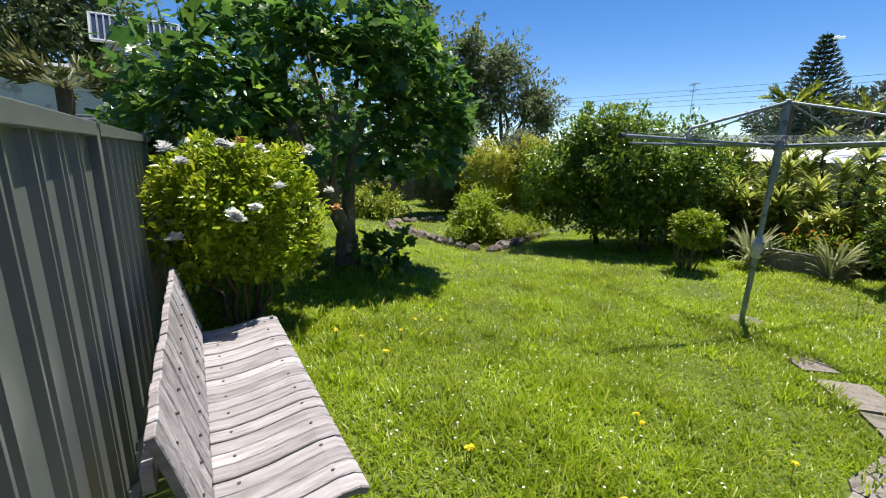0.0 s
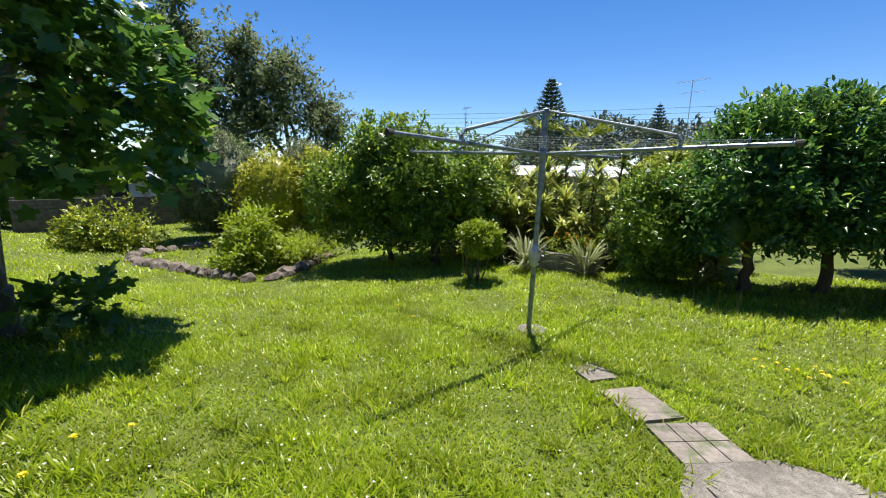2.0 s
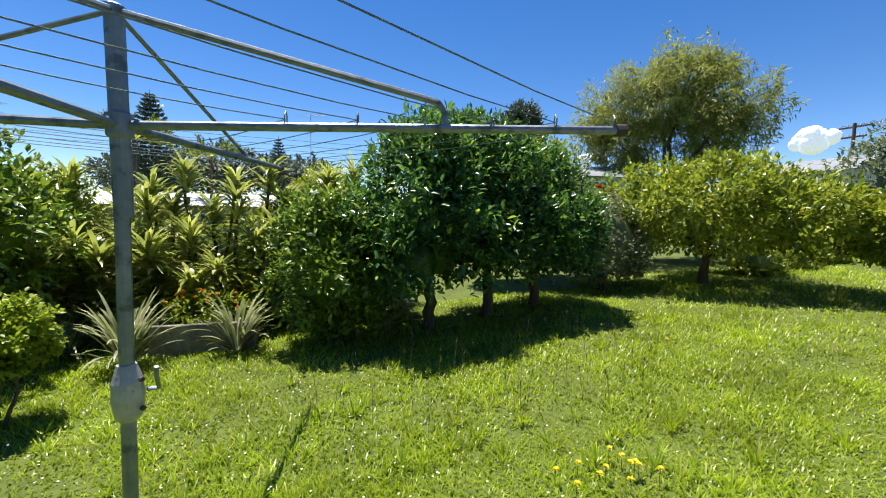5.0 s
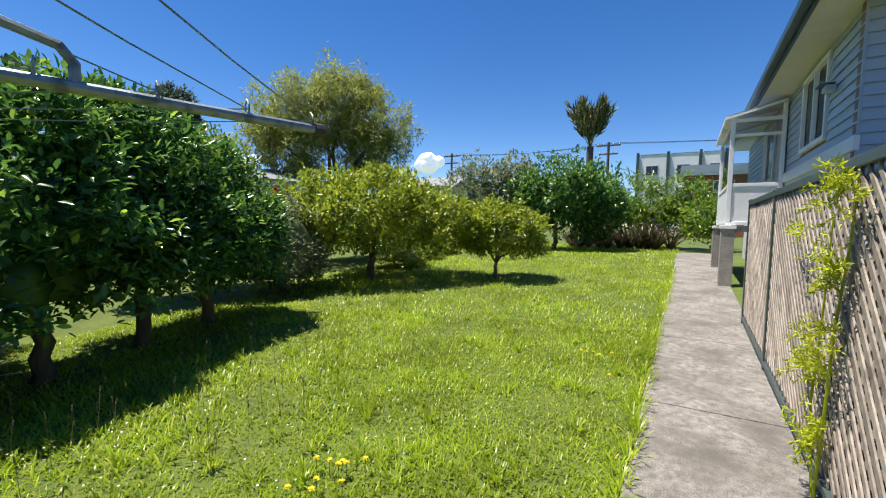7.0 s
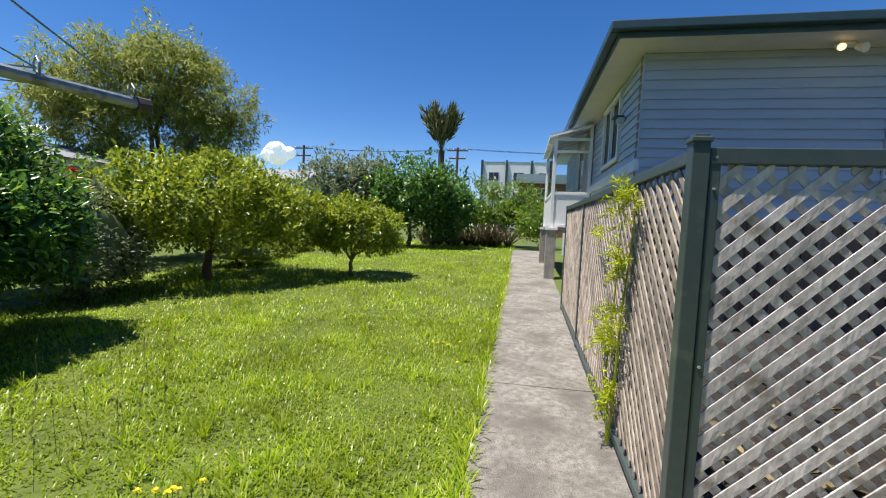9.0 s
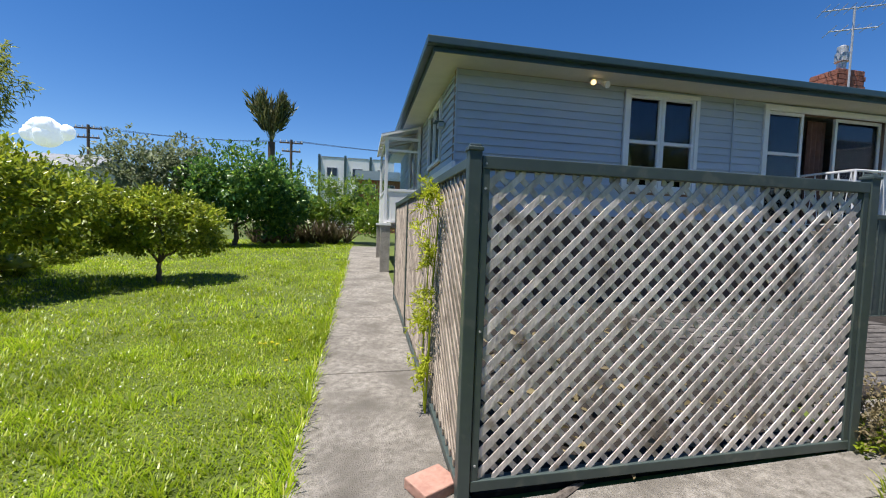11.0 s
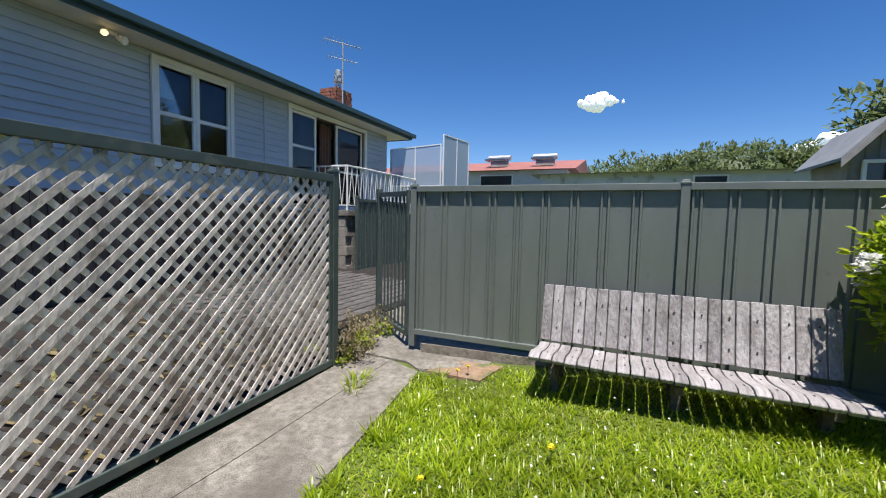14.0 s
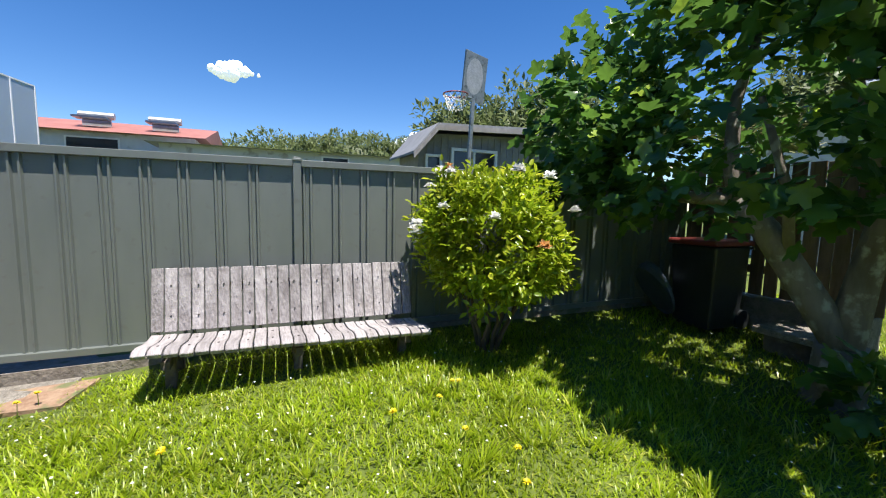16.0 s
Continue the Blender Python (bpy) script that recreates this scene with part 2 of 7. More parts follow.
L_GOLD = leaf_mat("golden_hedge_leaf", (0.26, 0.30, 0.02), (0.52, 0.52, 0.04), None, 0.4, 0.5)
L_GREY = leaf_mat("grey_green_leaf", (0.12, 0.15, 0.065), (0.26, 0.30, 0.15), None, 0.5, 0.4)
# distance haze is mixed into this green, making it paler and bluer
L_FAR = leaf_mat("hazed_far_tree_leaf", (0.105, 0.145, 0.052), (0.21, 0.255, 0.105), None, 0.55, 0.45)
L_WILLOW = leaf_mat("willow_leaf", (0.19, 0.23, 0.04), (0.40, 0.42, 0.085), None, 0.5, 0.4)
L_STRAP = leaf_mat("variegated_strap_leaf", (0.25, 0.31, 0.05), (0.54, 0.56, 0.14), (0.76, 0.72, 0.42), 0.33, 0.5)
L_SPIDER = leaf_mat("striped_strap_leaf", (0.20, 0.25, 0.08), (0.48, 0.49, 0.27), (0.64, 0.63, 0.44), 0.35, 0.35)
L_FLAX = leaf_mat("bronze_flax_leaf", (0.075, 0.06, 0.035), (0.16, 0.13, 0.07), None, 0.4, 0.2)
# needles lightened and greyed to carry the haze of the skyline
L_PINE = leaf_mat("hazed_pine_needles", (0.07, 0.10, 0.07), (0.14, 0.18, 0.12), None, 0.6, 0.2)
L_FERN = leaf_mat("climber_frond", (0.42, 0.48, 0.015), (0.62, 0.66, 0.04), None, 0.5, 0.5)
L_TREEFERN = leaf_mat("tree_fern_frond", (0.12, 0.14, 0.045), (0.22, 0.22, 0.09), None, 0.5, 0.3)
L_WHITE = leaf_mat("white_petal", (0.78, 0.78, 0.74), (0.84, 0.83, 0.80), None, 0.5, 0.3)
L_PEACH = leaf_mat("fading_peach_petal", (0.70, 0.36, 0.12), (0.80, 0.50, 0.20), None, 0.5, 0.3)
L_YPETAL = leaf_mat("yellow_petal", (0.82, 0.68, 0.01), (0.90, 0.78, 0.02), None, 0.5, 0.2)
L_ORANGE = leaf_mat("orange_petal", (0.62, 0.24, 0.02), (0.75, 0.36, 0.03), None, 0.5, 0.2)
L_DRY = leaf_mat("dry_weed_leaf", (0.16, 0.13, 0.06), (0.30, 0.24, 0.12), (0.18, 0.2, 0.05), 0.6, 0.3)
L_RED = leaf_mat("red_flower", (0.50, 0.05, 0.02), (0.62, 0.10, 0.03), None, 0.5, 0.2)


# ---- mesh helpers ----
def thing(name, label, category, x=0, y=0, z=0, group="", kind=""):
    ob = new(name)
    ob.location = (x, y, z)
    ob.empty_display_size = 0.1
    return tagged(ob, label, category, group, kind)


def hang(ob, parent):
    """Makes ob a part of parent and keeps its place (parents carry a shift alone)."""
    ob.parent = parent
    base = parent.location.copy()
    if parent.parent:
        base += parent.parent.location
    ob.location = ob.location - base
    return ob


def part(name, bm, mat, parent=None, label="", smooth=False):
    me = bm
    if not isinstance(bm, bpy.types.Mesh):
        me = bpy.data.meshes.new(name)
        bm.to_mesh(me)
        bm.free()
    if smooth:
        me.polygons.foreach_set("use_smooth", [True] * len(me.polygons))
    if not me.materials:
        me.materials.append(mat)
    ob = new(name, me)
    if parent:
        hang(ob, parent)
    if label:
        ob["label"] = label
    return ob


def raw_mesh(name, verts, tris, mat):
    verts, tris = np.asarray(verts, np.float32), np.asarray(tris, np.int32)
    me = bpy.data.meshes.new(name)
    me.vertices.add(len(verts))
    me.vertices.foreach_set("co", verts.ravel())
    me.loops.add(tris.size)
    me.loops.foreach_set("vertex_index", tris.ravel())
    me.polygons.add(len(tris))
    me.polygons.foreach_set("loop_start", np.arange(0, tris.size, 3, dtype=np.int32))
    me.update(calc_edges=True)
    me.materials.append(mat)
    return me


def box_bm(x0, x1, y0, y1, z0, z1, bevel=0.0, bm=None):
    own = bmesh.new()
    bmesh.ops.create_cube(own, size=1)
    for v in own.verts:
        v.co = ((x0 + x1) / 2 + v.co.x * (x1 - x0), (y0 + y1) / 2 + v.co.y * (y1 - y0), (z0 + z1) / 2 + v.co.z * (z1 - z0))
    if bevel:
        bmesh.ops.bevel(own, geom=own.edges[:], offset=bevel, segments=2, affect="EDGES", profile=0.5)
    if bm is None:
        return own
    me = bpy.data.meshes.new("tmp")
    own.to_mesh(me)
    own.free()
    bm.from_mesh(me)
    bpy.data.meshes.remove(me)
    return bm


def tube_bm(points, radii, sides=8, bm=None, cap=True):
    """A round bar along points."""
    bm = bm or bmesh.new()
    pts = [Vector(p) for p in points]
    if not hasattr(radii, "__len__"):
        radii = [radii] * len(pts)
    rings, ref = [], None
    for i, p in enumerate(pts):
        d = (pts[min(i + 1, len(pts) - 1)] - pts[max(i - 1, 0)]).normalized()
        if ref is None:
            ref = d.orthogonal().normalized()
        ref = (ref - d * ref.dot(d)).normalized()
        side = d.cross(ref)
        rings.append([bm.verts.new(p + (ref * math.cos(a) + side * math.sin(a)) * radii[i]) for a in (2 * math.pi * k / sides for k in range(sides))])
    for a, b in zip(rings, rings[1:]):
        for k in range(sides):
            bm.faces.new((a[k], a[(k + 1) % sides], b[(k + 1) % sides], b[k]))
    if cap:
        bm.faces.new(rings[0][::-1])
        bm.faces.new(rings[-1])
    return bm


def prism_bm(poly, z0, z1, zfun=None):
    """A slab over a ground outline; zfun lifts it with the ground."""
    bm = bmesh.new()
    lo = [bm.verts.new((x, y, z0 + (zfun(x, y) if zfun else 0))) for x, y in poly]
    hi = [bm.verts.new((x, y, z1 + (zfun(x, y) if zfun else 0))) for x, y in poly]
    n = len(poly)
    bm.faces.new(lo[::-1])
    bm.faces.new(hi)
    for i in range(n):
        bm.faces.new((lo[i], lo[(i + 1) % n], hi[(i + 1) % n], hi[i]))
    return bm


def unit(a):
    return a / np.maximum(np.linalg.norm(a, axis=-1, keepdims=True), 1e-9)


OVAL = (np.array([(0, 0, 0), (0.35, 0.5, 0.07), (0.75, 0.36, 0.04), (1, 0, -0.1), (0.75, -0.36, 0.04), (0.35, -0.5, 0.07), (0.5, 0, -0.03)]),
        np.array([(6, 0, 5), (6, 1, 0), (6, 2, 1), (6, 3, 2), (6, 4, 3), (6, 5, 4)]))
KITE = (np.array([(0, 0, 0), (0.45, 0.5, 0.1), (1, 0, -0.06), (0.45, -0.5, 0.1)]), np.array([(0, 2, 1), (0, 3, 2)]))


def lobed_leaf():
    """A broad leaf of five rounded lobes."""
    pts = [(0.40, 0.0, -0.03)]
    for k in range(22):
        a = math.pi - 2 * math.pi * (k + 0.5) / 22
        r = 0.20
        for way, far, w in ((0.0, 0.60, 0.46), (1.0, 0.52, 0.46), (-1.0, 0.52, 0.46), (2.05, 0.42, 0.48), (-2.05, 0.42, 0.48)):
            r = max(r, far * math.exp(-((a - way) / w) ** 2 * 0.55))
        pts.append((0.40 + r * math.cos(a), r * math.sin(a), 0.05 - 0.22 * r * r))
    return np.array(pts), np.array([(0, 1 + (k + 1) % 22, 1 + k) for k in range(22)])


LOBED = lobed_leaf()


def leaf_mesh(name, pos, axis, normal, length, width, mat, shape=OVAL):
    tv, tt = shape
    axis = unit(axis)
    side = unit(np.cross(normal, axis))
    up = np.cross(axis, side)
    L, Wd = np.asarray(length)[:, None, None], np.asarray(width)[:, None, None]
    v = pos[:, None, :] + axis[:, None, :] * tv[None, :, 0:1] * L + side[:, None, :] * tv[None, :, 1:2] * Wd + up[:, None, :] * tv[None, :, 2:3] * L
    n, k = len(pos), len(tv)
    t = tt[None] + (np.arange(n) * k)[:, None, None]
    return raw_mesh(name, v.reshape(-1, 3), t.reshape(-1, 3), mat)


def blob_points(blobs, n, low=-99, depth=0.3, rough=0.18, gaps=0.0):
    """Points in the outer shell of a crown made of lumps, and the way out of it there."""
    c, r = np.array([b[:3] for b in blobs], float), np.array([b[3:6] for b in blobs], float)
    area = (r[:, 0] * r[:, 1] + r[:, 0] * r[:, 2] + r[:, 1] * r[:, 2])
    m = int(n * 4.2)
    k = rng.choice(len(blobs), m, p=area / area.sum())
    d = unit(rng.normal(size=(m, 3)))
    ph = rng.uniform(0, 6.28, (4, 1))
    wob = 1 + rough * (np.sin(d[:, 0] * 7 + ph[0] + k) * np.sin(d[:, 1] * 6 + ph[1]) + 0.7 * np.sin(d[:, 2] * 9 + ph[2] + 2 * k) * np.sin(d[:, 0] * 11 + ph[3]))
    rad = (1 - depth * rng.random(m) ** 1.6) * wob
    p = c[k] + d * r[k] * rad[:, None]
    out = unit(d / r[k])
    keep = p[:, 2] > low + 0.12 * np.sin(p[:, 0] * 5.3) * np.sin(p[:, 1] * 4.7)
    if gaps:
        f = 2.6 / max(0.35, min(1.2, float(r.min())))
        q = p * f + ph.ravel()[:3]
        lump = np.sin(q[:, 0] + 1.3 * np.sin(q[:, 1] * 0.9)) * np.sin(q[:, 1] + 1.1 * np.sin(q[:, 2])) + np.sin(q[:, 2] * 1.2 + np.sin(q[:, 0] * 1.1))
        keep &= lump + 0.5 * rng.normal(size=m) > gaps - 1.4
    for i in range(len(blobs)):
        inside = (((p - c[i]) / r[i]) ** 2).sum(1) < 0.5
        keep &= ~(inside & (k != i))
    p, out = p[keep][:n], out[keep][:n]
    return p, out


def crown_mesh(name, blobs, twigs, per, leaf, mat, shape=KITE, low=-99, depth=0.3, spread=0.8, lift=0.25, slim=0.45, rough=0.18, gaps=0.6):
    """A crown of many twigs, each with a rosette of leaves."""
    p, out = blob_points(blobs, twigs, low, depth, rough, gaps)
    n = len(p)
    p, out = np.repeat(p, per, 0), np.repeat(out, per, 0)
    wild = unit(rng.normal(size=p.shape))
    axis = unit(out * 0.55 + wild * spread + np.array([0, 0, lift]) - np.array([0, 0, 0.1]))
    normal = unit(out * 0.5 + np.array([0, 0, 0.9]) + 0.55 * unit(rng.normal(size=p.shape)))
    L = leaf * rng.uniform(0.6, 1.25, len(p))
    p = p + axis * L[:, None] * 0.25 + rng.normal(scale=leaf * 0.35, size=p.shape)
    return leaf_mesh(name, p, axis, normal, L, L * slim, mat, shape)


def strap_mesh(name, base, lean, length, width, mat, droop=0.9, seg=5, twist=0.3):
    """Long arching leaves from base points; lean: the way each sets out."""
    n = len(base)
    lean = unit(lean)
    flat = unit(np.cross(lean, np.array([0, 0, 1.0]) + 0.01 * rng.normal(size=lean.shape)))
    v = np.zeros((n, seg * 2 + 1, 3))
    pos, d, step = base.copy(), lean.copy(), (length / seg)[:, None]
    dr = droop * rng.uniform(0.6, 1.3, n)[:, None]
    for i in range(seg + 1):
        w = width * (0.55 + 0.9 * math.sin(math.pi * min(1, i / seg * 0.9 + 0.1)) * 0.5)
        if i < seg:
            v[:, 2 * i] = pos + flat * w[:, None] / 2
            v[:, 2 * i + 1] = pos - flat * w[:, None] / 2
        else:
            v[:, 2 * i] = pos
        pos = pos + d * step
        d = unit(d - np.array([0, 0, 1.0]) * dr * (i + 1) / seg / seg * 1.6)
    t = []
    for i in range(seg - 1):
        t += [(2 * i, 2 * i + 1, 2 * i + 3), (2 * i, 2 * i + 3, 2 * i + 2)]
    t.append((2 * seg - 2, 2 * seg - 1, 2 * seg))
    tt = np.array(t)[None] + (np.arange(n) * (2 * seg + 1))[:, None, None]
    return raw_mesh(name, v.reshape(-1, 3), tt.reshape(-1, 3), mat)


def bend(a, b, n=5, wob=0.08):
    """A slightly crooked line from a to b."""
    a, b = Vector(a), Vector(b)
    pts = []
    for i in range(n + 1):
        f = i / n
        s = wob * (b - a).length * math.sin(math.pi * f)
        pts.append(a.lerp(b, f) + Vector((rng.uniform(-1, 1) * s, rng.uniform(-1, 1) * s, rng.uniform(-0.5, 0.5) * s)))
    return pts


def smooth(e0, e1, x):
    f = min(1, max(0, (x - e0) / (e1 - e0)))
    return f * f * (3 - 2 * f)


def ground_z(x, y):
    """The lie of the lawn: it falls from the fence to the back hedge."""
    k = 0.05 * smooth(-1.2, 2.4, x)
    up = max(-3.5, min(x, 0))
    z = -up * (0.045 + 0.04 * smooth(0.9, 2.4, y)) - 0.015 * min(max(x, 0), 9)
    if y > 0:
        return z - k * min(y, 11)
    return z + 0.05 * min(-y, 11)


def gz(xs, ys):
    return np.array([ground_z(a, b) for a, b in zip(xs, ys)])


def core_mesh(name, blobs, mat, low, scale=0.68):
    """The dark inside of a dense crown, behind its leaves."""
    bm = bmesh.new()
    for b in blobs:
        one = bmesh.new()
        bmesh.ops.create_icosphere(one, subdivisions=3, radius=1.0)
        for v in one.verts:
            f = scale * (1 + 0.3 * noise.noise(v.co * 2.3 + Vector(b[:3])))
            p = Vector((b[0] + v.co.x * b[3] * f, b[1] + v.co.y * b[4] * f, b[2] + v.co.z * b[5] * f))
            p.z = max(p.z, low + 0.12)
            v.co = p
        me = bpy.data.meshes.new("tmp")
        one.to_mesh(me)
        one.free()
        bm.from_mesh(me)
        bpy.data.meshes.remove(me)
    return bm


# ---- ground ----
def make_ground():
    """One sheet: fine near the walk, coarse out to the horizon."""
    ax = sorted(set(list(np.arange(-14, 16.01, 0.5)) + [-900, -300, -120, -60, -35, -25, -19, 20, 26, 35, 60, 120, 300, 900]))
    ay = sorted(set(list(np.arange(-22, 22.01, 0.5)) + [-900, -300, -120, -60, -35, -27, 27, 35, 60, 120, 300, 900]))
    v = np.array([(x, y, ground_z(x, y)) for y in ay for x in ax])
    n = len(ax)
    t = []
    for j in range(len(ay) - 1):
        for i in range(n - 1):
            a = j * n + i
            t += [(a, a + 1, a + n + 1), (a, a + n + 1, a + n)]
    ob = part("ground", raw_mesh("ground", v, t, M_SOIL), M_SOIL, smooth=True)
    tagged(ob, "lawn soil and turf sheet falling gently to the back", "ground", kind="structure")


make_ground()

# outlines of the hard ground, kept free of grass
APRON = [(-2.75, 0.02), (0.92, 0.02), (0.95, 0.55), (0.62, 0.98), (0.0, 1.02), (-1.34, 0.90), (-2.62, 0.74)]
SLABS = [  # stepping slabs: centre x, y, half length, half width, turn
    (0.90, 0.93, 0.20, 0.215, 36), (1.215, 1.285, 0.225, 0.18, 43), (1.58, 1.68, 0.15, 0.135, 48)]
BED = [(2.25, 7.45), (2.15, 8.4), (2.4, 9.8), (3.0, 12.6), (3.8, 15.5), (5.6, 15.5), (5.6, 8.9), (4.9, 8.4), (3.6, 7.75), (2.9, 7.35)]


def inside(poly, x, y):
    c = np.zeros(len(x), bool)
    for (x0, y0), (x1, y1) in zip(poly, poly[1:] + poly[:1]):
        hit = ((y0 > y) != (y1 > y)) & (x < (x1 - x0) * (y - y0) / (y1 - y0 + 1e-9) + x0)
        c ^= hit
    return c


def slab_poly(cx, cy, a, b, turn):
    c, s = math.cos(radians(turn)), math.sin(radians(turn))
    return [(cx + u * c - w * s, cy + u * s + w * c) for u, w in ((-a, -b), (a, -b), (a, b), (-a, b))]


def paved(x, y):
    m = inside(APRON, x, y) | ((x > -0.05) & (x < 0.90 + 0.03 * np.sin(y * 5)) & (y < 0.3) & (y > -14.2)) | ((x < 0.0) & (y < 0.1) & (y > -14)) | ((x < -2.6) & (y < 1.25)) | (x < -2.95)
    for s in SLABS:
        m |= inside(slab_poly(s[0], s[1], s[2] + 0.02, s[3] + 0.02, s[4]), x, y)
    return m


def grass(name, x0, x1, y0, y1, per_m2, tall, wide, label):
    n = int((x1 - x0) * (y1 - y0) * per_m2)
    x, y = rng.uniform(x0, x1, n), rng.uniform(y0, y1, n)
    # tufts: pull blades towards tuft centres
    tx, ty = rng.normal(scale=0.02, size=n), rng.normal(scale=0.02, size=n)
    cell = 0.055
    x = np.where(rng.random(n) < 0.55, (np.floor(x / cell) + 0.5 + 0.35 * np.sin(np.floor(y / cell) * 12.9898)) * cell + tx, x)
    y = np.where(rng.random(n) < 0.55, (np.floor(y / cell) + 0.5 + 0.35 * np.sin(np.floor(x / cell) * 78.233)) * cell + ty, y)
    keep = ~paved(x, y) & (x > x0) & (x < x1) & (y > y0) & (y < y1)
    x, y = x[keep], y[keep]
    n = len(x)
    lush = 0.75 + 0.35 * np.sin(x * 1.7 + 0.8 * np.sin(y * 1.3)) * np.sin(y * 1.9 + 1.1) + 0.25 * np.sin(x * 5.1 + 2) * np.sin(y * 4.3)
    hgt = tall * np.clip(lush, 0.45, 1.35) * rng.uniform(0.55, 1.25, n)
    base = np.stack([x, y, gz(x, y) - 0.004], 1)
    ang = rng.uniform(0, 6.283, n)
    lean = np.stack([np.cos(ang), np.sin(ang), rng.uniform(0.5, 2.6, n)], 1)
    lean = unit(lean)
    side = np.stack([-np.sin(ang), np.cos(ang), np.zeros(n)], 1) * (wide * rng.uniform(0.6, 1.3, n) / 2)[:, None]
    mid = base + lean * (hgt * 0.55)[:, None]
    tip = base + lean * hgt[:, None] + np.stack([np.cos(ang), np.sin(ang), -0.35 * np.ones(n)], 1) * (hgt * 0.28)[:, None]
    v = np.stack([base - side, base + side, mid + side * 0.85, mid - side * 0.85, tip], 1)
    t = np.array([(0, 1, 2), (0, 2, 3), (3, 2, 4)])[None] + (np.arange(n) * 5)[:, None, None]
    ob = part(name, raw_mesh(name, v.reshape(-1, 3), t.reshape(-1, 3), M_GRASS), M_GRASS)
    tagged(ob, label, "grass", kind="stuff")


grass("lawn_grass", -2.95, 2.9, 0.3, 5.2, 4600, 0.075, 0.0075, "sunlit green unmown lawn grass with long tufts")
grass("lawn_grass", 2.9, 7.2, -3.0, 8.6, 1800, 0.085, 0.010, "sunlit green lawn grass near the hedge trees")
grass("lawn_grass", 0.88, 2.9, -3.5, 0.3, 3400, 0.075, 0.008, "sunlit green lawn grass beside the concrete path")
grass("lawn_grass", -3.0, 2.9, 5.2, 9.5, 1400, 0.10, 0.009, "shaded lawn grass under the fig tree")
grass("lawn_grass", 0.88, 8.0, -9.0, -3.0, 700, 0.10, 0.012, "sunlit lawn grass along the side yard")
grass("lawn_grass", 0.88, 8.5, -20.0, -9.0, 260, 0.10, 0.02, "sunlit far lawn grass of the side yard")
grass("lawn_grass", -2.0, 8.0, 9.5, 19.0, 260, 0.10, 0.02, "sunlit far lawn grass behind the stone bed")


def tufts(name, centres, n, tall, label):
    """Coarse grass clumps that stand above the lawn."""
    b, d = [], []
    for x, y in centres:
        a = rng.uniform(0, 6.283, n)
        r = rng.random(n) * 0.06
        b += list(np.stack([x + r * np.cos(a), y + r * np.sin(a), gz(x + r * np.cos(a), y + r * np.sin(a))], 1))
        d += list(np.stack([np.cos(a), np.sin(a), rng.uniform(0.8, 2.6, n)], 1))
    b, d = np.array(b), np.array(d)
    ob = part(name, strap_mesh(name, b, d, tall * rng.uniform(0.6, 1.2, len(b)), np.full(len(b), 0.008), M_GRASS, 0.9, 4), M_GRASS)
    tagged(ob, label, "grass", kind="stuff")


spots = [(rng.uniform(-2.2, 2.6), rng.uniform(1.25, 5.0)) for _ in range(230)] + [(rng.uniform(1.0, 5.5), rng.uniform(-4, 6)) for _ in range(260)]
tufts("grass_tufts", spots, 24, 0.11, "coarse light green grass clumps standing above the lawn")
tufts("edge_grass", [(0.90 + rng.uniform(-0.03, 0.05), y) for y in np.arange(-9, 0.2, 0.09)] + [(rng.uniform(-2.6, 0.6), 0.98 + rng.uniform(-0.06, 0.08)) for _ in range(40)]
      + [(-2.2 + rng.uniform(-0.12, 0.12), 0.42 + rng.uniform(-0.06, 0.06)) for _ in range(6)],
      14, 0.12, "grass overhanging the concrete edges")


def daisies():
    n = 900
    x, y = np.concatenate([rng.uniform(-2.6, 5.5, n), rng.uniform(2, 7, n)]), np.concatenate([rng.uniform(1.1, 7, n), rng.uniform(-7, 7, n)])
    keep = ~paved(x, y)
    x, y = x[keep], y[keep]
    n = len(x)
    p = np.stack([x, y, gz(x, y) + rng.uniform(0.05, 0.11, n)], 1)
    a = rng.uniform(0, 6.283, n)
    me = leaf_mesh("daisies", p, np.stack([np.cos(a), np.sin(a), 0 * a], 1), np.tile([0.2, 0.1, 1.0], (n, 1)), np.full(n, 0.016), np.full(n, 0.016), L_WHITE, KITE)
    tagged(part("daisies", me, L_WHITE), "tiny white daisies scattered through the lawn", "flowers", kind="stuff")


daisies()


def dandelion():
    th = thing("dandelion", "yellow dandelion flower standing in the lawn", "flower", group="dandelions in the lawn")
    part("stalk", tube_bm([(0, 0, -0.02), (0.004, 0.002, 0.05), (0, 0, 0.10)], 0.002, 5), L_CITRUS, th)
    n = 40
    a = rng.uniform(0, 6.283, n)
    me = leaf_mesh("petals", np.tile([0, 0, 0.10], (n, 1)).astype(float), np.stack([np.cos(a), np.sin(a), rng.uniform(0.05, 0.9, n)], 1), np.tile([0, 0, 1.0], (n, 1)) + 0.01, np.full(n, 0.021), np.full(n, 0.009), L_YPETAL, KITE)
    part("petals", me, L_YPETAL, th)
    return th


first = dandelion()
